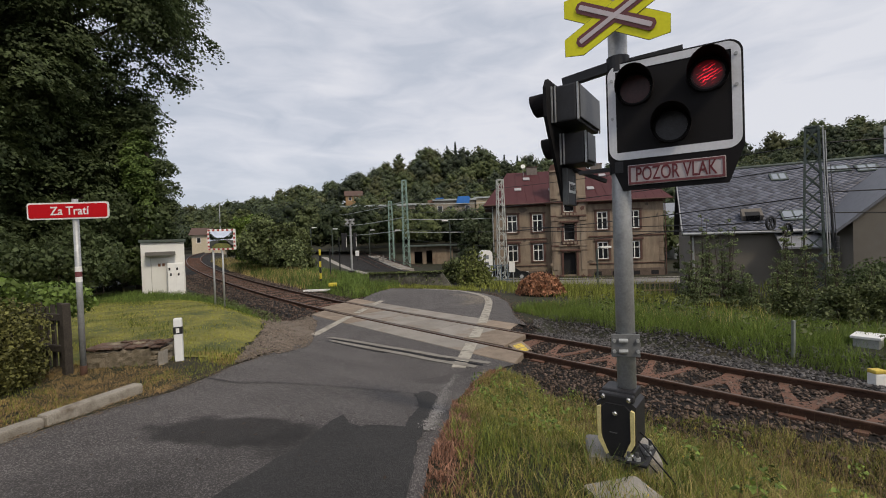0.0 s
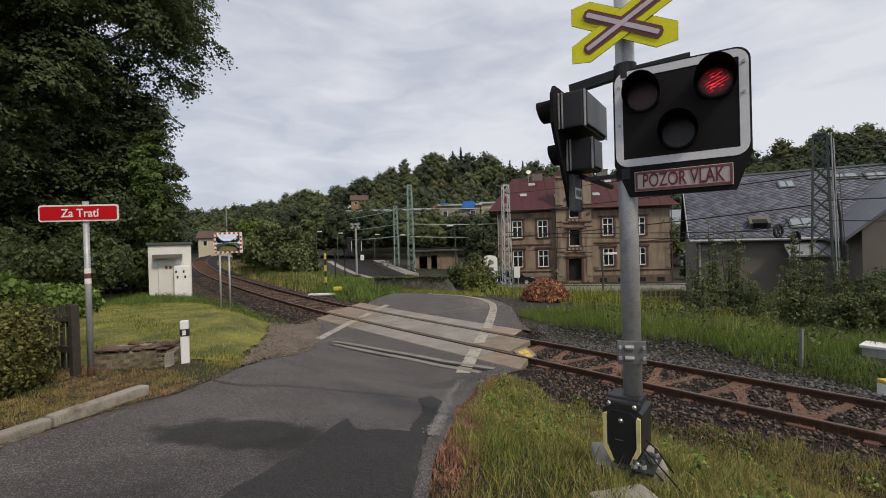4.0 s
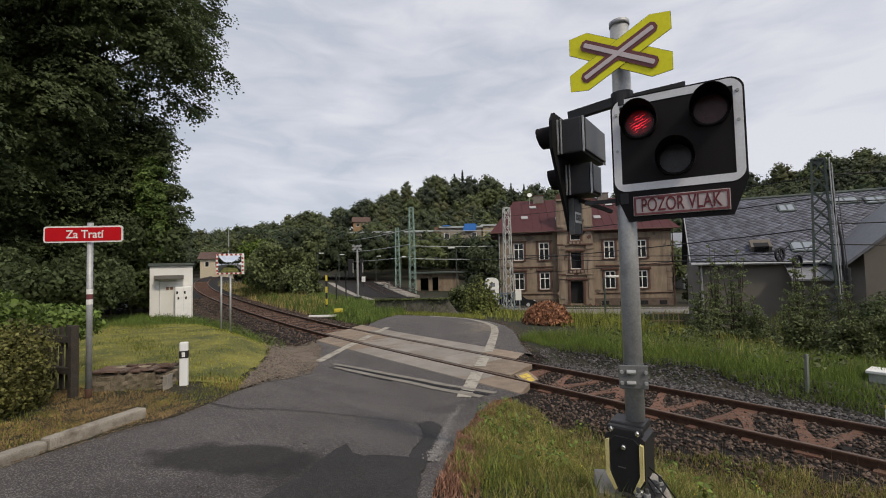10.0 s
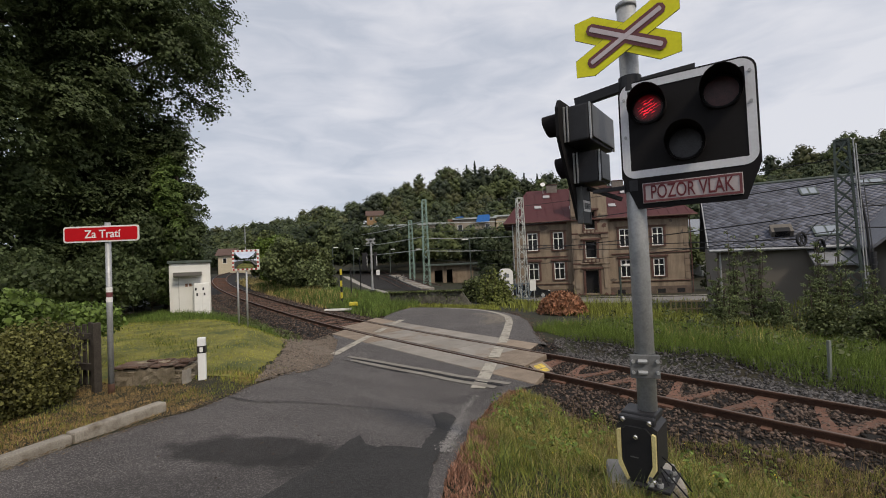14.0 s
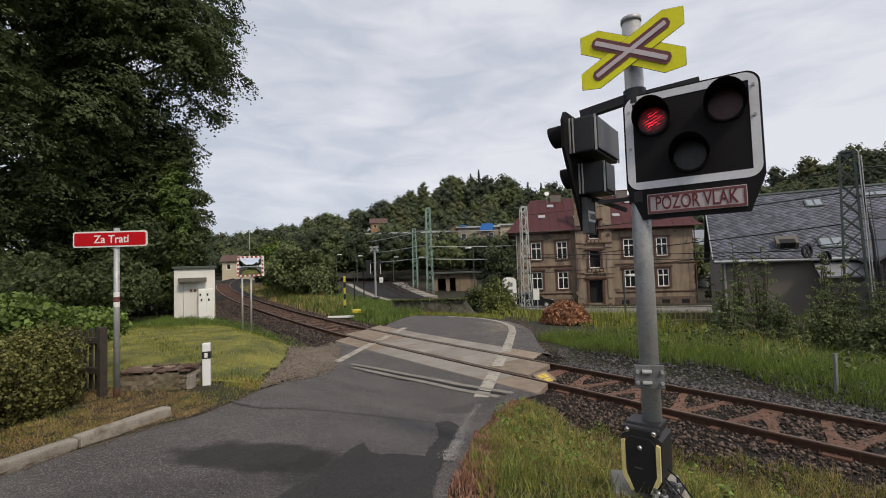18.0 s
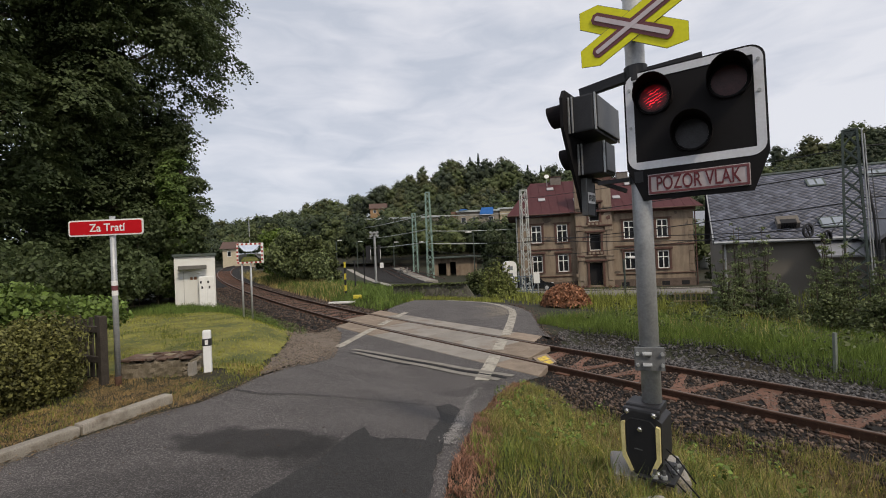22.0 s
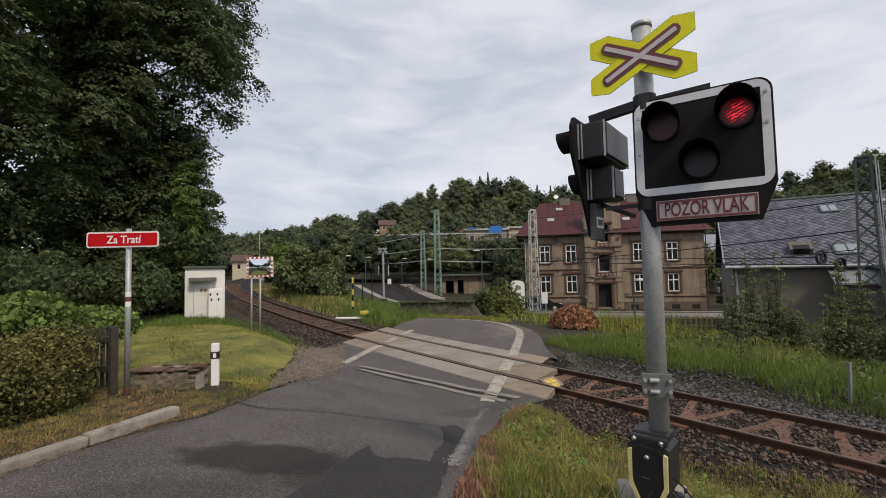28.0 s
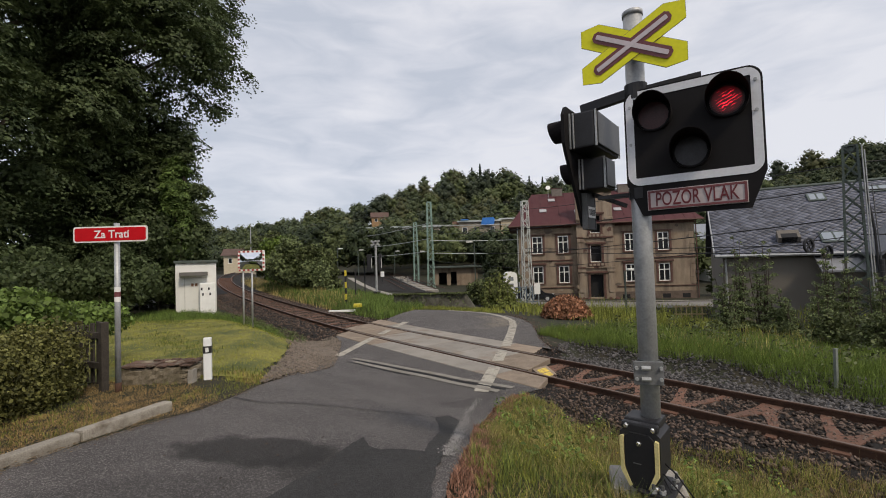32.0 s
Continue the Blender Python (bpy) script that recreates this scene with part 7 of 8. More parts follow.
bo = thing("bollard", 7.56, 7.35, gz(7.56, 7.35) + 0.05, 0, "small white marker stone with a yellow cap", "marker stone")
part("body", boxed(-0.1, 0.1, -0.08, 0.08, -0.1, 0.22, 0.02), WHITE, bo)
part("cap", boxed(-0.1, 0.1, -0.08, 0.08, 0.222, 0.29, 0.02), mat("cap_yellow", (0.6, 0.45, 0.08), 0.6), bo, "yellow cap")


# ---- buildings on the slope and at the station ----
def plain_house(name, x, y, z, rz, w, d, h, wall, roofm, label, rows, roof_h=0.0, win=(1.2, 1.3)):
    b = thing(name, x, y, z, rz, label, "house")
    holes = [(cx - win[0] / 2, cx + win[0] / 2, cz, cz + win[1]) for cz, xs in rows for cx in xs]
    part("wall", wall_with_holes(0, w, -3, h, 0, 0.3, holes), wall, b)
    part("wall", boxed(0, 0.3, 0.302, d, -3, h), wall, b)
    part("wall", boxed(w - 0.3, w, 0.302, d, -3, h), wall, b)
    part("wall", boxed(0.302, w - 0.302, d - 0.3, d, -3, h), wall, b)
    for x0, x1, z0, z1 in holes:
        wn_ = part("window", boxed(x0, x1, 0.14, 0.18, z0, z1), GLASS_DARK, b)
        part("window_frame", ring_plate(bmesh.new(), rounded(x0, x1, z0, z1, 0.01, 1), rounded(x0 + 0.09, x1 - 0.09, z0 + 0.09, z1 - 0.09, 0.01, 1), 0.06, 0.13), WHITE, wn_)
    if roof_h:
        q = bmesh.new()
        o = 0.5
        lo = [q.verts.new(p) for p in ((-o, -o, h), (w + o, -o, h), (w + o, d + o, h), (-o, d + o, h))]
        r0, r1 = q.verts.new((-o, d / 2, h + roof_h)), q.verts.new((w + o, d / 2, h + roof_h))
        q.faces.new((lo[0], lo[1], r1, r0))
        q.faces.new((lo[2], lo[3], r0, r1))
        q.faces.new((lo[1], lo[2], r1))
        q.faces.new((lo[3], lo[0], r0))
        q.faces.new(lo[::-1])
        bmesh.ops.recalc_face_normals(q, faces=q.faces)
        part("roof", q, roofm, b)
    else:
        part("roof", boxed(-0.4, w + 0.4, -0.5, d + 0.4, h + 0.002, h + 0.4, 0.03), roofm, b)
    return b


GREYHOUSE = mat("worn_grey_brown_render", (0.27, 0.235, 0.19), 0.9, 0, 0.2, 0.6, 20, 0.1, dirt=(0.18, 0.15, 0.12), dirt_at=0.55, dirt_scale=0.4)
ROOF_PALE = mat("pale_roof_edge", (0.40, 0.44, 0.44), 0.6)
BRICK = mat("brown_brick", (0.2, 0.12, 0.085), 0.9, 0, 0.2, 3, 25, 0.2)
apt = plain_house("apartment_block", 0.6, 112, 6.3, 2, 10.5, 8, 5.6, GREYHOUSE, ROOF_PALE, "worn grey-brown apartment block with blue tarpaulin on its roof", [(2.6, (1.5, 4.2, 8.6))], 0.0, (1.3, 1.7))
part("side_bay", boxed(-1.6, -0.02, 0.4, 6, -3, 5.9), BRICK, apt, "brown brick side bay")
for x0, x1, z0, z1 in ((0.3, 2.6, 6.0, 6.35), (5.6, 9.2, 4.6, 6.6)):
    part("tarpaulin", plate(bmesh.new(), [(x0, z0 + 0.2), (x0 + 0.3, z0), (x1 - 0.2, z0 + 0.1), (x1, z1 - 0.3), (x1 - 0.4, z1), (x0 + 0.5, z1 - 0.05)], -0.75, -0.55), mat("blue_tarpaulin", (0.03, 0.16, 0.5), 0.5, 0, 0.15, 2, 20, 0.3), apt, "crumpled blue tarpaulin")
plain_house("apartment_block", 11.5, 113, 6.3, 2, 12, 8, 6.0, mat("ochre_render", (0.38, 0.32, 0.23), 0.9), ROOF_PALE, "ochre apartment block partly hidden by trees", [(3.2, (2.0, 5.0, 8.0))], 0.0)
plain_house("long_building", -24, 116, 6.0, 3, 23, 8, 5.4, GREYHOUSE, ROOF_PALE, "long low building with a pale flat roof edge", [(3.4, (2, 5, 8, 11, 14, 17, 20))], 0.0)
plain_house("hillside_house", -34.5, 176, 17.6, 10, 6.5, 6, 3.4, mat("orange_render", (0.30, 0.19, 0.10), 0.9), mat("brown_roof", (0.10, 0.062, 0.05), 0.8), "small orange hillside house among trees", [(1.6, (1.8, 4.6))], 2.4)
plain_house("station_house", -47.0, 86, 1.4, 18, 6.0, 6, 3.1, mat("cream_render", (0.5, 0.44, 0.33), 0.9), mat("brown_roof", (0.10, 0.062, 0.05), 0.8), "cream station house with brown roof beyond the bend", [(1.5, (1.2, 3.0, 4.8))], 1.5, (0.8, 1.1))
plain_house("white_house", 41.5, 74, -2.4, -4, 9, 8, 5.2, PLASTER_WHITE, mat("blue_grey_roof", (0.22, 0.24, 0.28), 0.6), "white house with blue-grey roof behind the old house", [(2.8, (2.0, 5.0))], 4.2)
tagged(part("tall_pole", tube(bmesh.new(), [(-38.5, 80, 0), (-38.5, 80, 9.6)], [0.12, 0.07], 8), GALV, None), "tall slim grey pole near the station house", "pole")
car()
for x, y, h in ((-3.0, 108, 9), (-6.5, 106, 8), (-10, 108, 9.5), (-14, 107, 8.6), (-18, 108, 9), (-22, 106, 8), (3.2, 106, 7.0), (15, 104, 8), (19, 102, 9)):
    front_trees.append((x, y, h + 1.0 + (2.0 - gz(x, y)) * 0.8, 2.8))

# station small things: white plate, a cross on a post, a slim pale post
ws = thing("platform_sign", -11.5, 66, gz(-11.5, 66), 0, "white station sign plate on a slim dark post", "sign")
part("post", tube(bmesh.new(), [(0, 0, -0.3), (0, 0, 1.7)], 0.04, 8), BLACK, ws)
part("plate", boxed(-0.28, 0.28, -0.06, -0.045, 0.85, 1.65, 0.01), WHITE, ws, "white plate")
part("mark", boxed(-0.14, 0.14, -0.066, -0.061, 1.05, 1.4), GREYBORDER, ws)
xs_ = thing("small_cross", -7.93, 60, gz(-7.93, 60), 0, "small grey cross sign on a post by the rails", "sign")
part("post", tube(bmesh.new(), [(0, 0, -0.3), (0, 0, 1.15)], 0.045, 8), GALV_DARK, xs_)
for sgn in (-1, 1):
    part("arm", bar(bmesh.new(), (-0.4, -0.06, 0.88 - 0.14 * sgn), (0.4, -0.06, 0.88 + 0.14 * sgn), 0.03, 0.12), GALV_DARK, xs_)
mp_ = thing("marker_post", -7.6, 65.7, gz(-7.6, 65.7), 0, "weathered pale post standing at the platform edge", "post")
part("shaft", tube(bmesh.new(), [(0, 0, -0.3), (0, 0, 0.98)], [0.15, 0.13], 10), mat("weathered_pale_post", (0.2, 0.19, 0.18), 0.9), mp_)
part("head", tube(bmesh.new(), [(0, 0, 0.982), (0, 0, 1.18)], [0.075, 0.065], 10), mat("weathered_pale_post", (0.2, 0.19, 0.18), 0.9), mp_)

# ---- trees, hedge and woods ----
def trunk_mesh(h, r, lean=(0, 0), limbs=6, seed=1, spread=2.5):
    rng = random.Random(seed)
    bm = bmesh.new()
    pts = [(lean[0] * (t ** 1.3), lean[1] * (t ** 1.3), h * t) for t in (0, 0.08, 0.3, 0.6, 1.0)]
    tube(bm, pts, [r * 1.5, r * 1.1, r, r * 0.75, r * 0.3], 10)
    for i in range(limbs):
        t = 0.35 + 0.6 * i / limbs
        a = rng.uniform(0, 6.28)
        s = (lean[0] * t, lean[1] * t, h * t)
        L = spread * rng.uniform(0.7, 1.2)
        tube(bm, [s, (s[0] + L * 0.5 * math.cos(a), s[1] + L * 0.5 * math.sin(a), s[2] + L * 0.35), (s[0] + L * math.cos(a), s[1] + L * math.sin(a), s[2] + L * 0.8)], [r * 0.45, r * 0.3, r * 0.1], 6)
    return bm


def tree(x, y, h, blobs, count, size, material, seed, label, name="tree", r=0.25, reach=0.2, per=60, spray=0.85):
    z = gz(x, y)
    t = thing(name, x, y, z, 0, label, "tree")
    part("trunk", trunk_mesh(h * 0.8, r, (0.3, 0.2), 7, seed, h * reach), BARK, t)
    sprays("crown", blobs, count, per, spray, size, material, seed, t)
    return t


def crown(h, r, n, seed, low=0.25):
    """Clumps of an uneven crown about a trunk."""
    rng = random.Random(seed)
    out = []
    for i in range(n):
        f = (i + 0.5) / n
        z = h * (low + (1 - low) * f)
        rad = r * math.sin(math.pi * min(0.95, 0.25 + 0.72 * f)) * rng.uniform(0.5, 0.95)
        a = i * 2.4 + rng.uniform(-0.5, 0.5)
        q = r * rng.uniform(0.38, 0.6)
        out.append((rad * math.cos(a), rad * math.sin(a), z, q, q, q * rng.uniform(0.7, 1.0)))
    return out


def profile_crown(levels, n, seed, lobe=(0.26, 0.42)):
    """Clumps spread between levels of (z, centre x, centre y, radius)."""
    rng = random.Random(seed)
    z, cx, cy, rr_ = zip(*levels)
    out = []
    for i in range(n):
        f = z[0] + (z[-1] - z[0]) * (i + rng.random()) / n
        r = float(np.interp(f, z, rr_))
        a = rng.uniform(0, 6.28)
        q = r * rng.uniform(*lobe)
        rad = max(0.0, r - q) * math.sqrt(rng.uniform(0.25, 1.0))
        out.append((float(np.interp(f, z, cx)) + rad * math.cos(a), float(np.interp(f, z, cy)) + rad * math.sin(a), f, q, q, q * rng.uniform(0.55, 0.8)))
    return out


BIG = "tall dark green broadleaf tree over the lawn"
tree(-19.5, 24.0, 21, profile_crown(((6.1, 0.3, 0.5, 4.0), (8.9, 0.3, 0, 4.9), (10.8, 0.3, -0.2, 5.2), (12.2, 0.9, -0.5, 5.7), (14, 1.8, -0.5, 6.5), (16, 1.9, -0.5, 6.8), (20.5, 1.3, 0, 6.4)), 112, 3, (0.24, 0.38)), 2700, 0.165, LEAF_DARK, 11, BIG, r=0.4, reach=0.12, per=64)
tree(-20.5, 17.5, 18, profile_crown(((1.5, -0.3, 0, 3.8), (6, 0, 0, 4.4), (10, 0.5, 0, 5.8), (14, 0.6, 0, 6.2), (18, 0, 0, 5.4)), 70, 4), 1900, 0.165, LEAF_DARK, 12, BIG, r=0.4, reach=0.12, per=60)
tree(-18.6, 22.0, 10, profile_crown(((0.8, 0, 0, 3.2), (5, 0, 0, 3.2), (9, 0, 0, 2.8)), 40, 5), 850, 0.165, LEAF_DARK, 13, "dark green broadleaf tree in the thicket", r=0.3, per=54)
ivy = tree(-15.0, 22.9, 9.0, profile_crown(((0.5, 0, 0, 1.05), (4, 0, 0, 1.1), (6.4, 0, 0, 1.0), (8.2, -0.1, 0, 0.7)), 40, 6, (0.5, 0.72)), 640, 0.115, LEAF_IVY, 14, "slender tree overgrown with green ivy", r=0.3, reach=0.06, per=56, spray=0.34)
sprays("side_branch", [(0.95, 0.4, 6.4, 0.6, 0.6, 0.45), (1.2, 0.3, 5.3, 0.55, 0.6, 0.5), (1.0, 0.4, 4.2, 0.65, 0.7, 0.55), (0.85, 0.4, 3.1, 0.6, 0.6, 0.5), (0.5, 0.1, 8.2, 0.4, 0.4, 0.2)], 120, 52, 0.45, 0.13, LEAF_DARK, 19, ivy)
tree(-17.6, 25.4, 11, profile_crown(((1.0, 0, 0, 2.2), (5, 0, 0, 2.5), (8, -0.3, 0, 2.4), (10.5, -0.6, 0, 1.8)), 34, 9, (0.4, 0.6)), 560, 0.17, LEAF_DARK, 17, "dark green broadleaf tree in the thicket", r=0.25, reach=0.1, per=56)
tree(-20.6, 25.6, 11, profile_crown(((3.0, 0, 0, 2.6), (6, 0, 0, 3.2), (8.5, 0, 0, 3.2), (11, 0, 0, 2.6)), 30, 10, (0.4, 0.6)), 380, 0.22, LEAF_DARK, 18, "dark green broadleaf tree in the thicket", r=0.25, reach=0.1, per=50)
tree(-26, 26, 17, profile_crown(((1, 0, 0, 5), (8, 0, 0, 6), (16, 0, 0, 5)), 44, 7), 700, 0.36, LEAF_DARK, 15, "dark green broadleaf tree in the thicket", r=0.3, per=50, spray=1.3)
tree(-24.5, 12.5, 18, profile_crown(((2, 0, 0, 5), (8, 0, 0, 6), (17, 0, 0, 5.4)), 46, 8), 700, 0.3, LEAF_DARK, 16, BIG, r=0.4, per=50, spray=1.2)


def dome_trees(spots, rng, quads, size):
    """Broadleaf crowns: each a full dome of many shallow lobes, solid within and clad in leaf sprays that face outwards."""
    octa = np.array([(1, 0, 0), (-1, 0, 0), (0, 1, 0), (0, -1, 0), (0, 0, 1), (0, 0, -1)], float)
    ofc = np.array([(0, 2, 4), (2, 1, 4), (1, 3, 4), (3, 0, 4), (2, 0, 5), (1, 2, 5), (3, 1, 5), (0, 3, 5)])
    V, F, count = [], [], 0
    for x, y, h, r in spots:
        z = gz(x, y)
        n = 15
        f = (np.arange(n) + 0.5) / n
        a = np.arange(n) * 2.4 + rng.uniform(0, 6.28)
        up = 1 - 1.75 * f
        wide = np.sqrt(1 - np.clip(up, -0.95, 0.95) ** 2)
        q = r * rng.uniform(0.36, 0.5, n)
        c = np.stack([x + r * 0.62 * wide * np.cos(a), y + r * 0.62 * wide * np.sin(a), z + h * 0.58 + up * h * 0.33], -1)
        rad = np.stack([q, q, q * 0.85], -1)
        v = np.concatenate([(c[:, None] + octa[None] * rad[:, None] * 0.72).reshape(-1, 3), np.array((x, y, z + h * 0.58)) + octa * np.array((r * 0.75, r * 0.75, h * 0.3))])
        V.append(v)
        F.append((np.arange(n + 1)[:, None, None] * 6 + ofc[None]).reshape(-1, 3) + count)
        count += len(v)
        k = rng.integers(0, n, quads)
        d = rng.normal(0, 1, (quads, 3)) + 0.9 * (c[k] - np.array((x, y, z + h * 0.5))) / r
        d /= np.linalg.norm(d, axis=1, keepdims=True)
        p = c[k] + d * rad[k] * rng.uniform(0.68, 1.16, (quads, 1))
        lv, lf = scatter_quads(p, d + np.array((0, 0, 0.35)), size * r / 4, rng, 1.0, 0.42)
        V.append(lv)
        F.append(lf[:, [0, 1, 3]] + count)
        count += len(lv)
    return np.concatenate(V), np.concatenate(F)


def woods(name, spots, seed, material, label, quads=130, size=1.3):
    v, f = dome_trees(spots, np.random.default_rng(seed), quads, size)
    return tagged(numpy_mesh(name, v, f, material), label, "forest", kind="stuff")


rw = random.Random(8)
spots = []
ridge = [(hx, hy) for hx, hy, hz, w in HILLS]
while len(spots) < 760:
    k = rw.randrange(len(ridge) - 1)
    f = rw.random()
    x = ridge[k][0] + (ridge[k + 1][0] - ridge[k][0]) * f
    y = ridge[k][1] + (ridge[k + 1][1] - ridge[k][1]) * f
    back = rw.uniform(-12, 95)
    r = math.hypot(x, y)
    x, y = x - x / r * back, y - y / r * back
    if abs(x) / y > 1.2 or gz(x, y) < 1.0 or (-0.205 < x / y < -0.155 and 166 < y < 186):
        continue
    spots.append((x, y, rw.choice((8, 9, 10, 12, 14)) + rw.uniform(-1, 1), rw.uniform(3.2, 5.8)))
for i in range(620):
    f = rw.random()
    x, y, back = 88 + 170 * f, 208 - 22 * f, rw.uniform(-10, 45)
    r = math.hypot(x, y)
    x, y = x - x / r * back, y - y / r * back
    if gz(x, y) > 6:
        spots.append((x, y, rw.uniform(6.5, 8), rw.uniform(2.8, 4.2)))
rw.shuffle(spots)
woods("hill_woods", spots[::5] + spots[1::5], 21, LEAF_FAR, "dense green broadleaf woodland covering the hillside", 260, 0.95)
woods("light_hill_woods", spots[2::5], 23, LEAF_FAR_LIGHT, "lighter green trees scattered through the hillside wood", 260, 0.95)
woods("dark_hill_woods", spots[3::5], 24, LEAF_FAR_DEEP, "darker trees scattered through the hillside wood", 260, 0.95)
woods("olive_hill_woods", spots[4::5], 26, leaf("leaf_far_olive", (0.092, 0.098, 0.045), var=0.4, scale=0.12, island=0.2), "olive green trees scattered through the hillside wood", 260, 0.95)
mid = [(rw.uniform(-44, -20), rw.uniform(84, 112), rw.uniform(7, 10.5), rw.uniform(2.8, 4.2)) for i in range(46)]
mid = [m for m in mid if not -0.62 < m[0] / m[1] < -0.47]
mid += [(rw.uniform(-30, 22), rw.uniform(84, 104), rw.uniform(7.5, 10), rw.uniform(2.5, 3.6)) for i in range(56)]
mid += [(rw.uniform(-110, -60), rw.uniform(125, 170), rw.uniform(6, 9), rw.uniform(3, 5)) for i in range(50)]
mid += [(rw.uniform(24, 60), rw.uniform(66, 110), rw.uniform(6, 9), rw.uniform(2.5, 4)) for i in range(46)]
woods("valley_woods", mid[::3] + mid[1::3] + front_trees, 22, LEAF_VALLEY, "dark green trees filling the valley behind the station", 620, 0.75)
woods("light_valley_woods", mid[2::3], 25, LEAF_FAR_LIGHT, "lighter green trees in the valley behind the station", 620, 0.75)


def conifer(x, y, h, seed):
    t = thing("conifer", x, y, gz(x, y), 0, "dark pointed conifer standing above the woods", "conifer", "conifers on the ridge")
    part("trunk", tube(bmesh.new(), [(0, 0, -0.5), (0, 0, h)], [0.25, 0.04], 6), BARK, t)
    rng = np.random.default_rng(seed)
    n = 700
    f = rng.uniform(0, 1, n) ** 0.8
    r = h * 0.19 * (1 - f) * rng.uniform(0.5, 1, n) * (0.75 + 0.25 * np.sin(f * 60))
    a = rng.uniform(0, 6.28, n)
    p = np.stack([r * np.cos(a), r * np.sin(a), h * (0.12 + 0.88 * f)], -1)
    v, fc = scatter_quads(p, np.stack([np.cos(a), np.sin(a), 0 * a - 0.3], -1), 0.75, rng, 0.5, 0.4)
    ob = numpy_mesh("crown", v, fc, CONIFER)
    ob.parent = t


for i, (x, y, h) in enumerate(((8, 203, 13), (12, 206, 15), (34, 200, 12.5), (40, 200, 13), (44, 202, 11))):
    conifer(x, y, h, 80 + i)


def bush(x, y, h, r, count, size, material, seed, label, name="bush", n=12):
    """A bush of uneven clumps on several stems."""
    rng = random.Random(seed)
    t = thing(name, x, y, gz(x, y), 0, label, "bush")
    for i in range(3):
        a = rng.uniform(0, 6.28)
        part("stem", tube(bmesh.new(), [(0, 0, -0.2), (r * 0.25 * math.cos(a), r * 0.25 * math.sin(a), h * 0.5), (r * 0.4 * math.cos(a), r * 0.4 * math.sin(a), h * 0.9)], [0.05, 0.035, 0.012], 5), BARK, t)
    bl = []
    for i in range(n):
        f = (i + 0.5) / n
        a = i * 2.4 + rng.uniform(-0.4, 0.4)
        q = r * rng.uniform(0.35, 0.55)
        rad = r * 0.65 * math.sqrt(1 - (f * 0.9) ** 2) * rng.uniform(0.6, 1)
        bl.append((rad * math.cos(a), rad * math.sin(a), h * (0.15 + 0.75 * f), q, q, q * 0.8))
    foliage("leaves", bl, count, size, material, seed, t, 0.7, 0.4, 1.0)
    return t


bush(-14.5, 38, 4.6, 2.6, 8000, 0.24, LEAF_SHRUB, 101, "dense green bush beside the track", n=16)
bush(-12.0, 37, 3.7, 2.3, 6000, 0.28, LEAF_BUSH, 102, "dense green bush beside the track", n=16)
bush(-11.7, 35.5, 2.6, 1.7, 4500, 0.2, LEAF_SHRUB, 99, "light green feathery bush beside the track", n=14)
bush(-17.5, 42, 4.8, 2.4, 6000, 0.3, LEAF_BRIGHT, 103, "light green bush beside the track", n=14)
bush(-22, 50, 5.5, 2.6, 5000, 0.36, LEAF_BUSH, 104, "green bush beside the far track", n=14)
bush(1.3, 30.5, 1.6, 1.1, 2500, 0.17, LEAF_BUSH, 107, "low green bush behind the concrete barrier")
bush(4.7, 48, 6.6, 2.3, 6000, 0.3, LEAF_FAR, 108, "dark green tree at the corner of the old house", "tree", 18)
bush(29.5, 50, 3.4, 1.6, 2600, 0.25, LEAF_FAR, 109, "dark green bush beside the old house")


def shrub_tall(x, y, h, r, seed, count=2600, material=None, size=0.11, label="tall weedy shrub with upright leafy shoots"):
    """A clump of upright shoots with leaves along them."""
    rng = random.Random(seed)
    t = thing("tall_shrub", x, y, gz(x, y), 0, label, "shrub", "shrubs before the slate-roofed building")
    bl = []
    for i in range(9):
        a, q = rng.uniform(0, 6.28), r * rng.uniform(0.1, 0.9)
        bx, by = q * math.cos(a), q * math.sin(a)
        hh = h * rng.uniform(0.55, 1.0)
        tx, ty = bx * 1.25 + rng.uniform(-0.1, 0.1), by * 1.25
        part("shoot", tube(bmesh.new(), [(bx * 0.5, by * 0.5, -0.15), (bx, by, hh * 0.5), (tx, ty, hh)], [0.025, 0.018, 0.006], 5), BARK, t)
        for k in range(7):
            f = 0.12 + 0.86 * k / 6
            w = 0.26 * (1.15 - f) + 0.06
            for side in (0, 1):
                an = rng.uniform(0, 6.28)
                bl.append((bx + (tx - bx) * f + w * 0.7 * math.cos(an), by + (ty - by) * f + w * 0.7 * math.sin(an), hh * f + 0.05, w * 0.75, w * 0.75, 0.09))
    foliage("leaves", bl, count, size, material or LEAF_BUSH, seed, t, 0.8, 0.2, 0.9)
    return t


for i, (x, y, h, r) in enumerate(((9.8, 16.3, 2.5, 0.3), (10.5, 16.6, 3.7, 0.26), (11.1, 16.4, 3.4, 0.28), (11.6, 15.8, 1.7, 0.45), (12.5, 15.6, 2.0, 0.4), (13.1, 15.8, 3.2, 0.28), (13.6, 15.6, 2.9, 0.3), (14.2, 15.2, 2.3, 0.35), (15.0, 14.6, 1.7, 0.5))):
    shrub_tall(x, y, h, r, 120 + i, 5200, LEAF_SHRUB, 0.06)
for i, (x, y, h, r) in enumerate(((18.5, 17.5, 2.2, 1.8), (20.5, 17.0, 2.3, 1.8), (16.8, 13.4, 1.6, 1.2), (18.6, 14.2, 1.8, 1.4), (21.5, 15.0, 2.0, 1.6))):
    bush(x, y, h, r, 4200, 0.14, LEAF_DARK, 140 + i, "dark ivy-covered hedge before the grey wall")

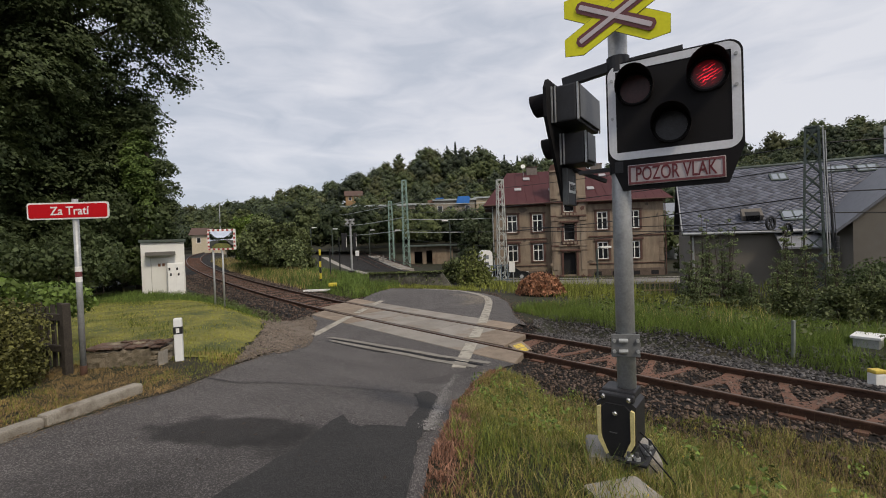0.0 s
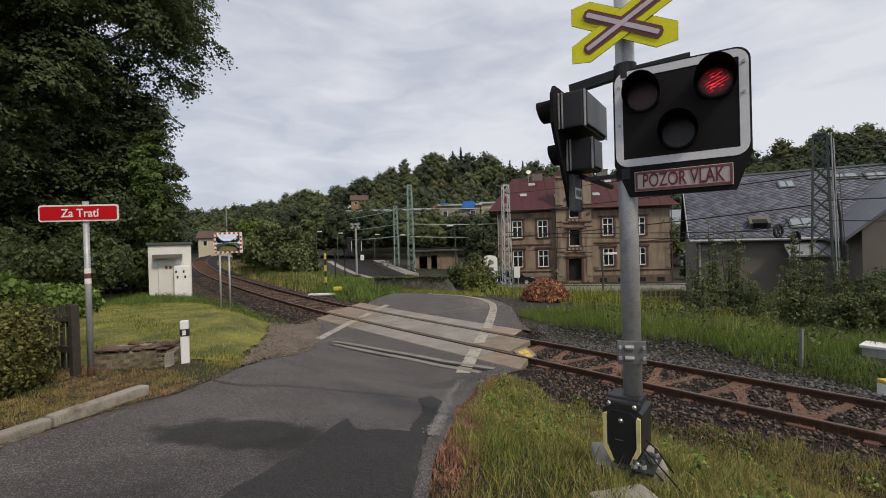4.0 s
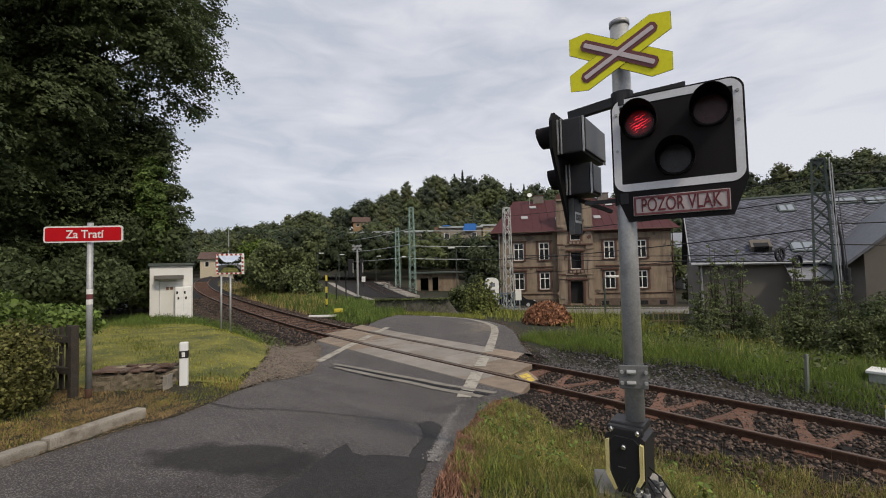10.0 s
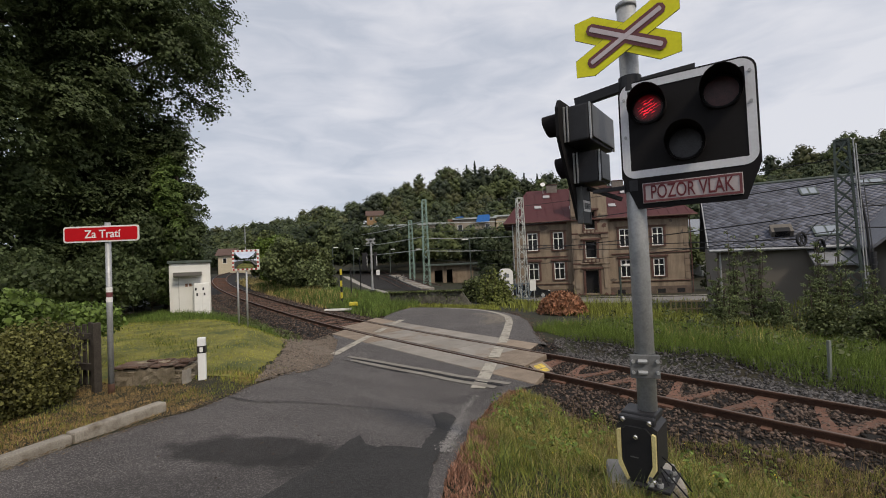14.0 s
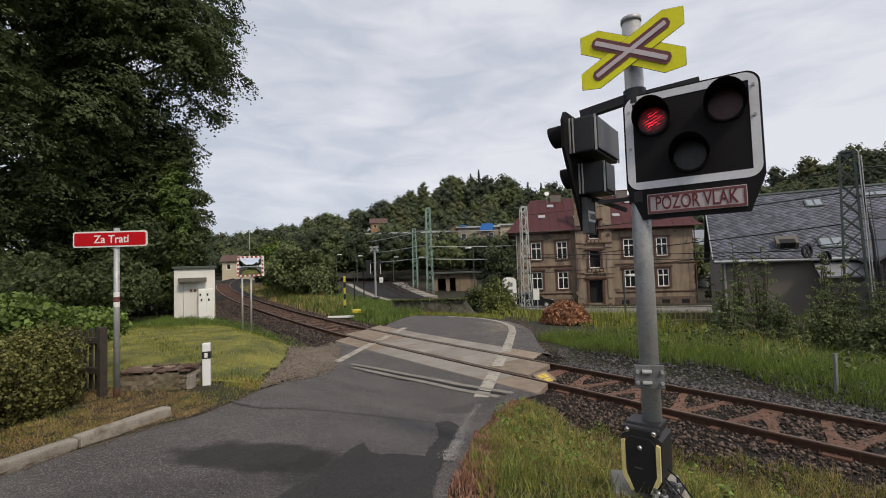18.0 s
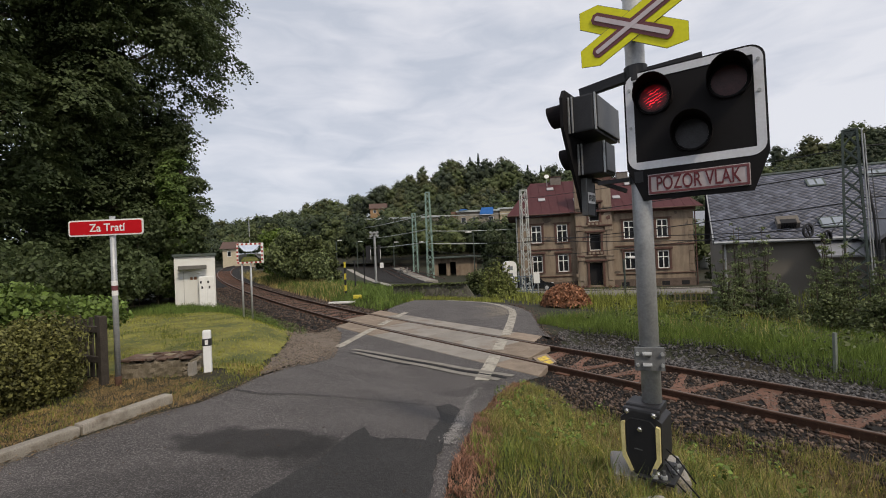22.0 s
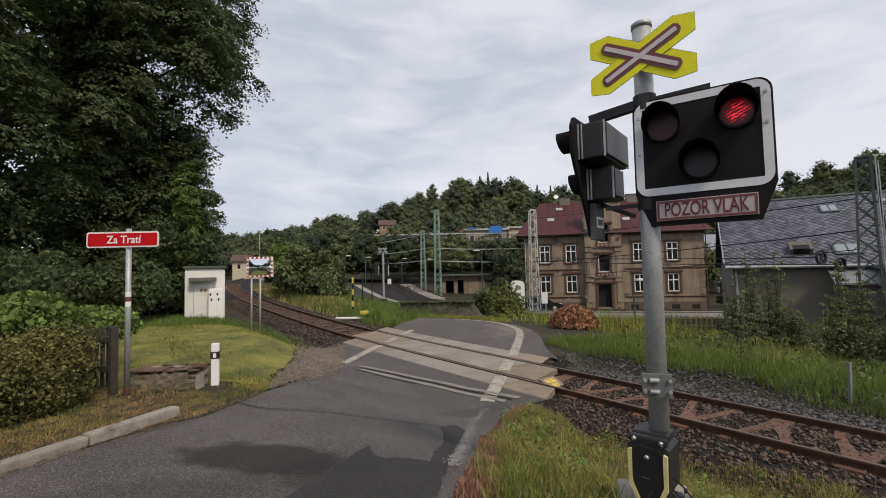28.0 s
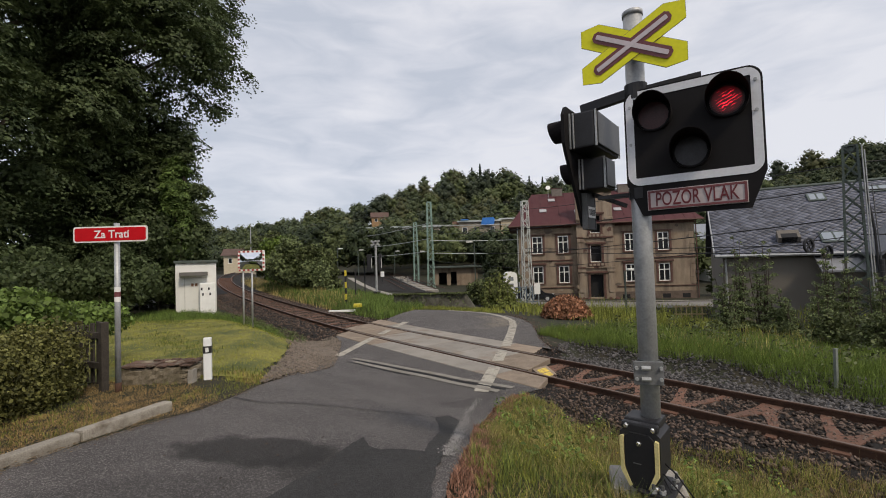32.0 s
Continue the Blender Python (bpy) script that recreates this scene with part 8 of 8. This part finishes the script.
for i, (x, y, h, r) in enumerate(((1.9, 28.4, 2.2, 0.6), (2.6, 28.6, 2.6, 0.6), (3.3, 29.2, 2.4, 0.6), (2.3, 27.6, 1.3, 0.6), (3.2, 28.0, 1.4, 0.6))):
    shrub_tall(x, y, h, r, 170 + i, 1800, leaf("leaf_straggling", (0.17, 0.195, 0.06), scale=0.8), 0.15, "light green straggling shrub beside the concrete barrier")

for i, (x, y, h, r) in enumerate(((11.2, 11.9, 1.0, 0.7), (12.3, 12.2, 1.2, 0.8), (13.2, 11.6, 1.2, 0.9), (11.9, 10.6, 0.8, 0.7), (10.9, 13.2, 0.9, 0.7))):
    bush(x, y, h, r, 2600, 0.085, LEAF_BUSH, 160 + i, "low leafy bush on the bank beside the track", n=14)

back = [(rw.uniform(-60, 60), rw.uniform(-60, -26), rw.uniform(8, 14), rw.uniform(3, 5)) for i in range(70)]
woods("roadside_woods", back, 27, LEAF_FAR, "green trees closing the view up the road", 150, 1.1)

# ---- hedge, shrubs and grass ----
def leafy(name, blobs, count, size, material, seed, label, category, x=0, y=0, z=0, kind="", cut=None, shell=0.45):
    t = thing(name, x, y, z, 0, label, category, kind=kind)
    foliage("leaves", blobs, count, size, material, seed, t, shell, 0.3, 0.8, cut)
    for b in blobs[::2]:
        part("stem", tube(bmesh.new(), [(b[0], b[1], gz(b[0], b[1]) - 0.05), (b[0] + 0.05, b[1], b[2])], [0.02, 0.008], 5), BARK, t)
    return t


def stems(parent, n, h, r, seed, spread):
    rng = random.Random(seed)
    for i in range(n):
        a = rng.uniform(0, 6.28)
        q = rng.uniform(0, spread)
        x, y = q * math.cos(a), q * math.sin(a)
        part("stem", tube(bmesh.new(), [(x * 0.5, y * 0.5, -0.1), (x, y, h * 0.5), (x * 1.5, y * 1.5, h * rng.uniform(0.8, 1.0))], [r, r * 0.7, r * 0.25], 5), BARK, parent)


rh = random.Random(3)
hb = [(-5.45 + rh.uniform(-0.4, 0.2), 1.75 + 0.3 * i + rh.uniform(-0.1, 0.1), rh.uniform(0.3, 0.75), rh.uniform(0.4, 0.55), rh.uniform(0.35, 0.5), rh.uniform(0.35, 0.48)) for i in range(14)]
hb += [(-5.3, 5.7, 0.2, 0.3, 0.25, 0.25)]
hb += [(-5.4, 1.75 + 0.42 * i, 0.42, 0.5, 0.42, 0.62) for i in range(10)]
leafy("hedge", hb, 60000, 0.044, LEAF_HEDGE, 41, "trimmed olive-green hedge with small leaves by the verge", "hedge")
sb = [(-7.6 + rh.uniform(-1.6, 1.3), 5.6 + rh.uniform(-2.4, 2.0), rh.uniform(0.6, 1.15), rh.uniform(0.5, 0.8), rh.uniform(0.5, 0.8), rh.uniform(0.35, 0.5)) for i in range(26)]
leafy("shrub", sb, 42000, 0.085, leaf("leaf_broad", (0.12, 0.175, 0.042), scale=1.5, island=0.45), 42, "bright green leafy shrub rising behind the hedge", "shrub")
leafy("shrub", [(-15.6 + rh.uniform(-2.5, 2.2), 16.0 + rh.uniform(-2.5, 3), rh.uniform(0.4, 2.6), 1.0, 1.0, 0.8) for i in range(26)], 20000, 0.17, LEAF_DARK, 43, "dark green undergrowth at the edge of the lawn", "undergrowth")
leafy("shrub", [(-16.6 + rh.uniform(-3, 2.2), 22.0 + rh.uniform(-1.5, 3), rh.uniform(0.4, 4.0), 1.3, 1.3, 1.0) for i in range(30)], 22000, 0.2, LEAF_DARK, 44, "dark green undergrowth behind the hut", "undergrowth")


def blades(name, xy, height, width, material, seed, label, category="grass", bend=0.4):
    """Grass: two-segment blades of their own height, leaning by chance."""
    rng = np.random.default_rng(seed)
    n = len(xy)
    s, d = sd(xy[:, 0], xy[:, 1])
    bed = np.where((s > -30) & (s < -2.4), rail_z(s) + np.interp(d, (-3.1, -1.75, -0.9, 0.9, 1.75, 3.1), (-0.62, -0.19, -0.15, -0.15, -0.19, -0.62)), -99)
    z = np.maximum(ground_z(xy[:, 0], xy[:, 1]), bed) - 0.01
    gx_, gy_ = xy[:, 0], xy[:, 1]
    tuft = 1 + 0.5 * np.sin(8.3 * gx_ + 2.2 * np.sin(6.1 * gy_)) * np.sin(9.1 * gy_ + 2.0 * np.sin(7.3 * gx_ + 1.0))
    h = np.asarray(height) * rng.uniform(0.45, 1.25, n) * tuft
    a = rng.uniform(0, 2 * np.pi, n)
    b = rng.uniform(0, 2 * np.pi, n)
    lean = h * bend * rng.uniform(0.1, 1.2, n)
    w = width * rng.uniform(0.6, 1.3, n)
    base = np.stack([xy[:, 0], xy[:, 1], z], -1)
    sx = np.stack([np.cos(a), np.sin(a), 0 * a], -1) * (w / 2)[:, None]
    ln = np.stack([np.cos(b), np.sin(b), 0 * b], -1)
    mid = base + ln * (lean * 0.35)[:, None] + np.array([0, 0, 1]) * (h * 0.6)[:, None]
    tip = base + ln * lean[:, None] + np.array([0, 0, 1]) * h[:, None]
    v = np.stack([base - sx, base + sx, mid + sx * 0.7, mid - sx * 0.7, tip], 1).reshape(-1, 3)
    k = np.arange(n)[:, None] * 5
    f = np.concatenate([k + [0, 1, 2], k + [0, 2, 3], k + [3, 2, 4]])
    return tagged(numpy_mesh(name, v, f, material), label, category, kind="stuff")


def area(x0, x1, y0, y1, n, seed, test):
    rng = np.random.default_rng(seed)
    p = np.stack([rng.uniform(x0, x1, n), rng.uniform(y0, y1, n)], -1)
    s, d = sd(p[:, 0], p[:, 1])
    return p[test(p[:, 0], p[:, 1], s, d)]


def off_road(x, y):
    return ~inside(x, y, ROAD)


off_road_at = lambda x, y, s, d: off_road(x, y)
VERGE = lambda x, y, s, d: off_road(x - 0.06 - 0.16 * (np.sin(4 * y) * np.sin(9.1 * y + 2) > -0.3), y) & (d < np.interp(s, (-8.5, -7, -5.7, -4.5, -3), (-1.3, -1.6, -1.85, -2.05, -2.15)) + 0.12 * np.sin(5 * s) * np.sin(2.3 * s)) & (x > -0.5)
def patchy(x, y, k, at, ph=0.0):
    """Soft natural patches out of a few crossed waves, thinned by chance at the rims."""
    rng = np.random.default_rng(int(k * 100 + ph * 7))
    f = np.sin(x * k + 2.1 * np.sin(y * k * 0.7 + ph)) + np.sin(y * k * 1.3 + 1.7 * np.sin(x * k * 0.9 + 2 * ph)) + 0.6 * np.sin((x + y) * k * 2.3 + ph)
    return f + rng.normal(0, 0.5, np.shape(x)) > at


blades("verge_grass", area(-0.2, 9, 1.2, 9.2, 120000, 51, VERGE), 0.11, 0.0055, BLADE, 61, "rough green grass on the verge by the signal", bend=0.9)
blades("tall_verge_grass", area(-0.1, 9, 1.4, 9.0, 40000, 52, lambda x, y, s, d: VERGE(x, y, s, d) & patchy(x, y, 1.5, 0.3)), 0.15, 0.007, leaf("fresh_blade", (0.13, 0.17, 0.045), scale=1.2), 62, "taller tufts of green grass on the verge", bend=0.9)
blades("dry_verge_grass", area(-0.1, 9, 1.4, 8.8, 120000, 53, lambda x, y, s, d: VERGE(x, y, s, d) & patchy(x, y, 1.1, -0.9, 2.0)), 0.12, 0.0045, BLADE_DRY, 63, "dry straw-coloured grass on the verge", bend=1.0)
blades("seed_stalks", area(1.5, 9, 1.4, 7.0, 7000, 73, lambda x, y, s, d: VERGE(x, y, s, d) & patchy(x, y, 1.3, -0.6, 4.0)), 0.36, 0.004, leaf("seed_stalk", (0.24, 0.165, 0.09), scale=2), 74, "brown seeding stalks on the verge", bend=0.35)


def weeds(name, xy, size, count, material, seed, label, rise=0.12):
    """Low broad-leaved plants: rosettes of leaves round each spot."""
    rng = np.random.default_rng(seed)
    c = np.repeat(xy, count, 0)
    a = rng.uniform(0, 6.28, len(c))
    r = size * rng.uniform(0.1, 1.0, len(c))
    x, y = c[:, 0] + r * np.cos(a), c[:, 1] + r * np.sin(a)
    p = np.stack([x, y, ground_z(x, y) + rise * rng.uniform(0.2, 1.2, len(c))], -1)
    v, f = scatter_quads(p, np.stack([0.5 * np.cos(a), 0.5 * np.sin(a), 0 * a + 0.8], -1), size * 0.55, rng, 0.5, 0.35)
    return tagged(numpy_mesh(name, v, f, material), label, "weeds", kind="stuff")


weeds("verge_weeds", area(0.6, 8, 2.0, 8.6, 120, 75, lambda x, y, s, d: VERGE(x, y, s, d) & (d > -5.5)), 0.11, 22, LEAF_BRIGHT, 76, "low broad-leaved weeds in the verge", 0.2)
weeds("yellow_flowers", area(0.6, 8, 1.6, 7.6, 210, 77, VERGE), 0.028, 4, mat("flower_yellow", (0.6, 0.45, 0.03), 0.7, island=0.3), 78, "small yellow flowers scattered in the verge", 0.24)
weeds("track_weeds", area(2, 12, 0, 12, 150, 79, lambda x, y, s, d: (np.abs(d) < 2.4) & (s < -3)), 0.09, 16, LEAF_BUSH, 80, "small weeds growing in the ballast", -0.1)
weeds("bank_weeds", area(3, 20, 2, 22, 380, 81, lambda x, y, s, d: off_road(x, y) & (d > 3.6) & (d < 9) & (s < 0)), 0.2, 20, LEAF_BUSH, 82, "leafy weeds in the grass bank", 0.45)
weeds("lawn_weeds", area(-13, -4.5, 12, 20, 260, 83, lambda x, y, s, d: (d < -2.6) & (d > -4.6)), 0.14, 18, LEAF_BUSH, 84, "weeds along the lawn edge above the track", 0.25)
blades("red_moss", area(-0.3, 1.3, 1.6, 8.4, 60000, 54, lambda x, y, s, d: off_road(x, y) & ~off_road(x - 0.34, y)), 0.05, 0.009, BLADE_RED, 64, "reddish moss along the asphalt edge", bend=0.8)
LAWN = lambda x, y, s, d: off_road(x, y) & (d < -3.0) & (x < -3.1) & ~inside(x, y, [(-2.9, 6.3), (-3.45, 8.0), (-3.85, 9.6), (-4.5, 11.8), (-6.1, 14.7), (-7.2, 17), (-5.2, 16.6), (-3.8, 14.0), (-2.9, 10.0)])
sheet("lawn", subdivided([(-4.2, 6.7), (-3.25, 6.7), (-3.5, 8.0), (-3.9, 9.6), (-4.55, 11.8), (-6.1, 14.6), (-7.4, 16.6), (-9.5, 19.0), (-12, 19.4), (-15, 18.6), (-15, 9), (-7, 6.4), (-5.4, 6.5)], 0.4), 0.4, 0.015, LAWN_TURF, -15, -3, 6.4, 19.6, None, "short mown yellow-green lawn beside the crossing", "lawn", seed=14, ragged=0.06)
blades("lawn_grass", area(-15, -3.1, 5.0, 19.5, 60000, 55, lambda x, y, s, d: LAWN(x, y, s, d) & (y > 6.5)), 0.05, 0.011, BLADE_LAWN, 65, "short mown yellow-green lawn")
blades("lawn_tufts", area(-14, -3.1, 6.3, 19.0, 60000, 91, lambda x, y, s, d: LAWN(x, y, s, d) & patchy(x, y, 1.6, 1.0, 1.5)), 0.085, 0.011, leaf("tuft_blade", (0.125, 0.15, 0.035), scale=1.0), 92, "darker tufts of grass scattered in the lawn")
blades("lawn_edge_grass", area(-15, -3.4, 10, 21, 60000, 56, lambda x, y, s, d: LAWN(x, y, s, d) & ((d > -4.3) | (y > 15.6 - 0.25 * (x + 8)))), 0.17, 0.012, leaf("shade_blade", (0.11, 0.165, 0.036), scale=0.8), 66, "taller green grass at the lawn edge")
blades("dry_roadside_grass", area(-5.6, -2.9, 2.2, 7.2, 70000, 57, lambda x, y, s, d: off_road(x + 0.12, y) & patchy(x, y, 2.2, -0.7, 3.0)), 0.035, 0.005, leaf("tan_blade", (0.36, 0.25, 0.11), scale=1.2), 67, "dry trampled grass behind the kerb", bend=0.8)
blades("roadside_grass", area(-5.6, -2.85, 2.2, 8.2, 24000, 58, lambda x, y, s, d: off_road(x + 0.05, y) & patchy(x, y, 2.0, 0.5, 5.0)), 0.05, 0.006, BLADE, 68, "sparse green grass behind the kerb")
BANK = lambda x, y, s, d: off_road(x, y) & (np.hypot(x - 8.72, y - 8.55) > 0.5) & (d > np.interp(s, (-12, -8, -6.6, -5.2, -3), (2.22, 2.4, 2.58, 2.92, 3.05)) + 0.15 * np.sin(1.7 * s) * np.sin(0.6 * s + 1)) & (d < 9) & (s < 1)
blades("bank_grass", area(2.5, 22, 0, 24, 150000, 59, BANK), 0.2, 0.011, leaf("bank_blade", (0.14, 0.195, 0.04), scale=0.7, island=0.4), 69, "lush green grass on the far side of the track", bend=0.6)
blades("bank_front_grass", area(2.5, 18, 2, 16, 150000, 98, lambda x, y, s, d: BANK(x, y, s, d) & (d < 5.0)), 0.27, 0.009, leaf("bank_front_blade", (0.135, 0.19, 0.038), scale=0.9, island=0.4), 99, "dense fresh grass along the edge of the ballast", bend=0.7)
blades("bank_seed_grass", area(2.5, 22, 0, 24, 12000, 60, lambda x, y, s, d: BANK(x, y, s, d) & patchy(x, y, 0.8, 0.2, 1.0)), 0.38, 0.009, BLADE_DRY, 70, "pale seeding grass stalks on the bank", bend=0.6)
BANK2 = lambda x, y, s, d: off_road(x, y) & (d > 2.4) & (d < 8) & (s > 9)
blades("bank_grass", area(-24, -2, 19, 45, 170000, 61, BANK2), 0.34, 0.02, leaf("far_bank_blade", (0.13, 0.19, 0.045), scale=0.7), 71, "lush green grass along the track beyond the crossing", bend=0.6)
blades("bank_dry_grass", area(-30, -6, 24, 55, 24000, 62, lambda x, y, s, d: (d > 1.9) & (d < 5) & (s > 16)), 0.5, 0.03, BLADE_DRY, 72, "dry yellow weeds beside the track", bend=0.6)
blades("barrier_grass", area(-4.2, 2.4, 22.8, 25.6, 6000, 96, off_road_at), 0.15, 0.02, BLADE, 97, "rough grass at the foot of the concrete barrier", bend=0.6)
blades("tall_weeds", area(5.6, 9.5, 18, 25, 2600, 94, lambda x, y, s, d: off_road(x, y) & patchy(x, y, 1.4, -0.2, 1.0)), 0.8, 0.02, BLADE, 95, "tall yellowish weeds behind the branch heap", bend=0.5)
blades("far_meadow", area(2, 40, 14, 50, 22000, 63, lambda x, y, s, d: off_road(x, y) & (d > 8) & (y < 42)), 0.35, 0.04, BLADE, 73, "rough grass between the track and the house road")

# ---- what moves: the two flashing lamps ----
PERIOD = 1.029


def lamp_rows(cx, cz, first, lasts):
    """Rows for a lamp insert: before the dark lens while lit, behind the board while dark."""
    on, off = pose(cx, -0.016, cz), pose(cx, 0.06, cz)
    marks = []
    for k in range(-1, 33):
        a = first + PERIOD * k
        marks += [(a - 0.06, off), (a, on), (a + lasts, on), (a + lasts + 0.06, off)]
    inner = [(t, m) for t, m in marks if 0.02 < t < 31.98]
    marks.sort(key=lambda q: q[0])
    before = [m for t, m in marks if t <= 0.02][-1]
    after = [m for t, m in marks if t < 31.98][-1]
    return [(0.0, before)] + inner + [(32.0, after)]


def motions():
    """The left and right lamps of both heads flash in turn."""
    for (left, lx, lz), (right, rx, rz) in (INSERTS, INSERTS_REAR):
        walk(left, lamp_rows(lx, lz, 0.26, 0.52))
        walk(right, lamp_rows(rx, rz, 0.785, 0.47))


motions()
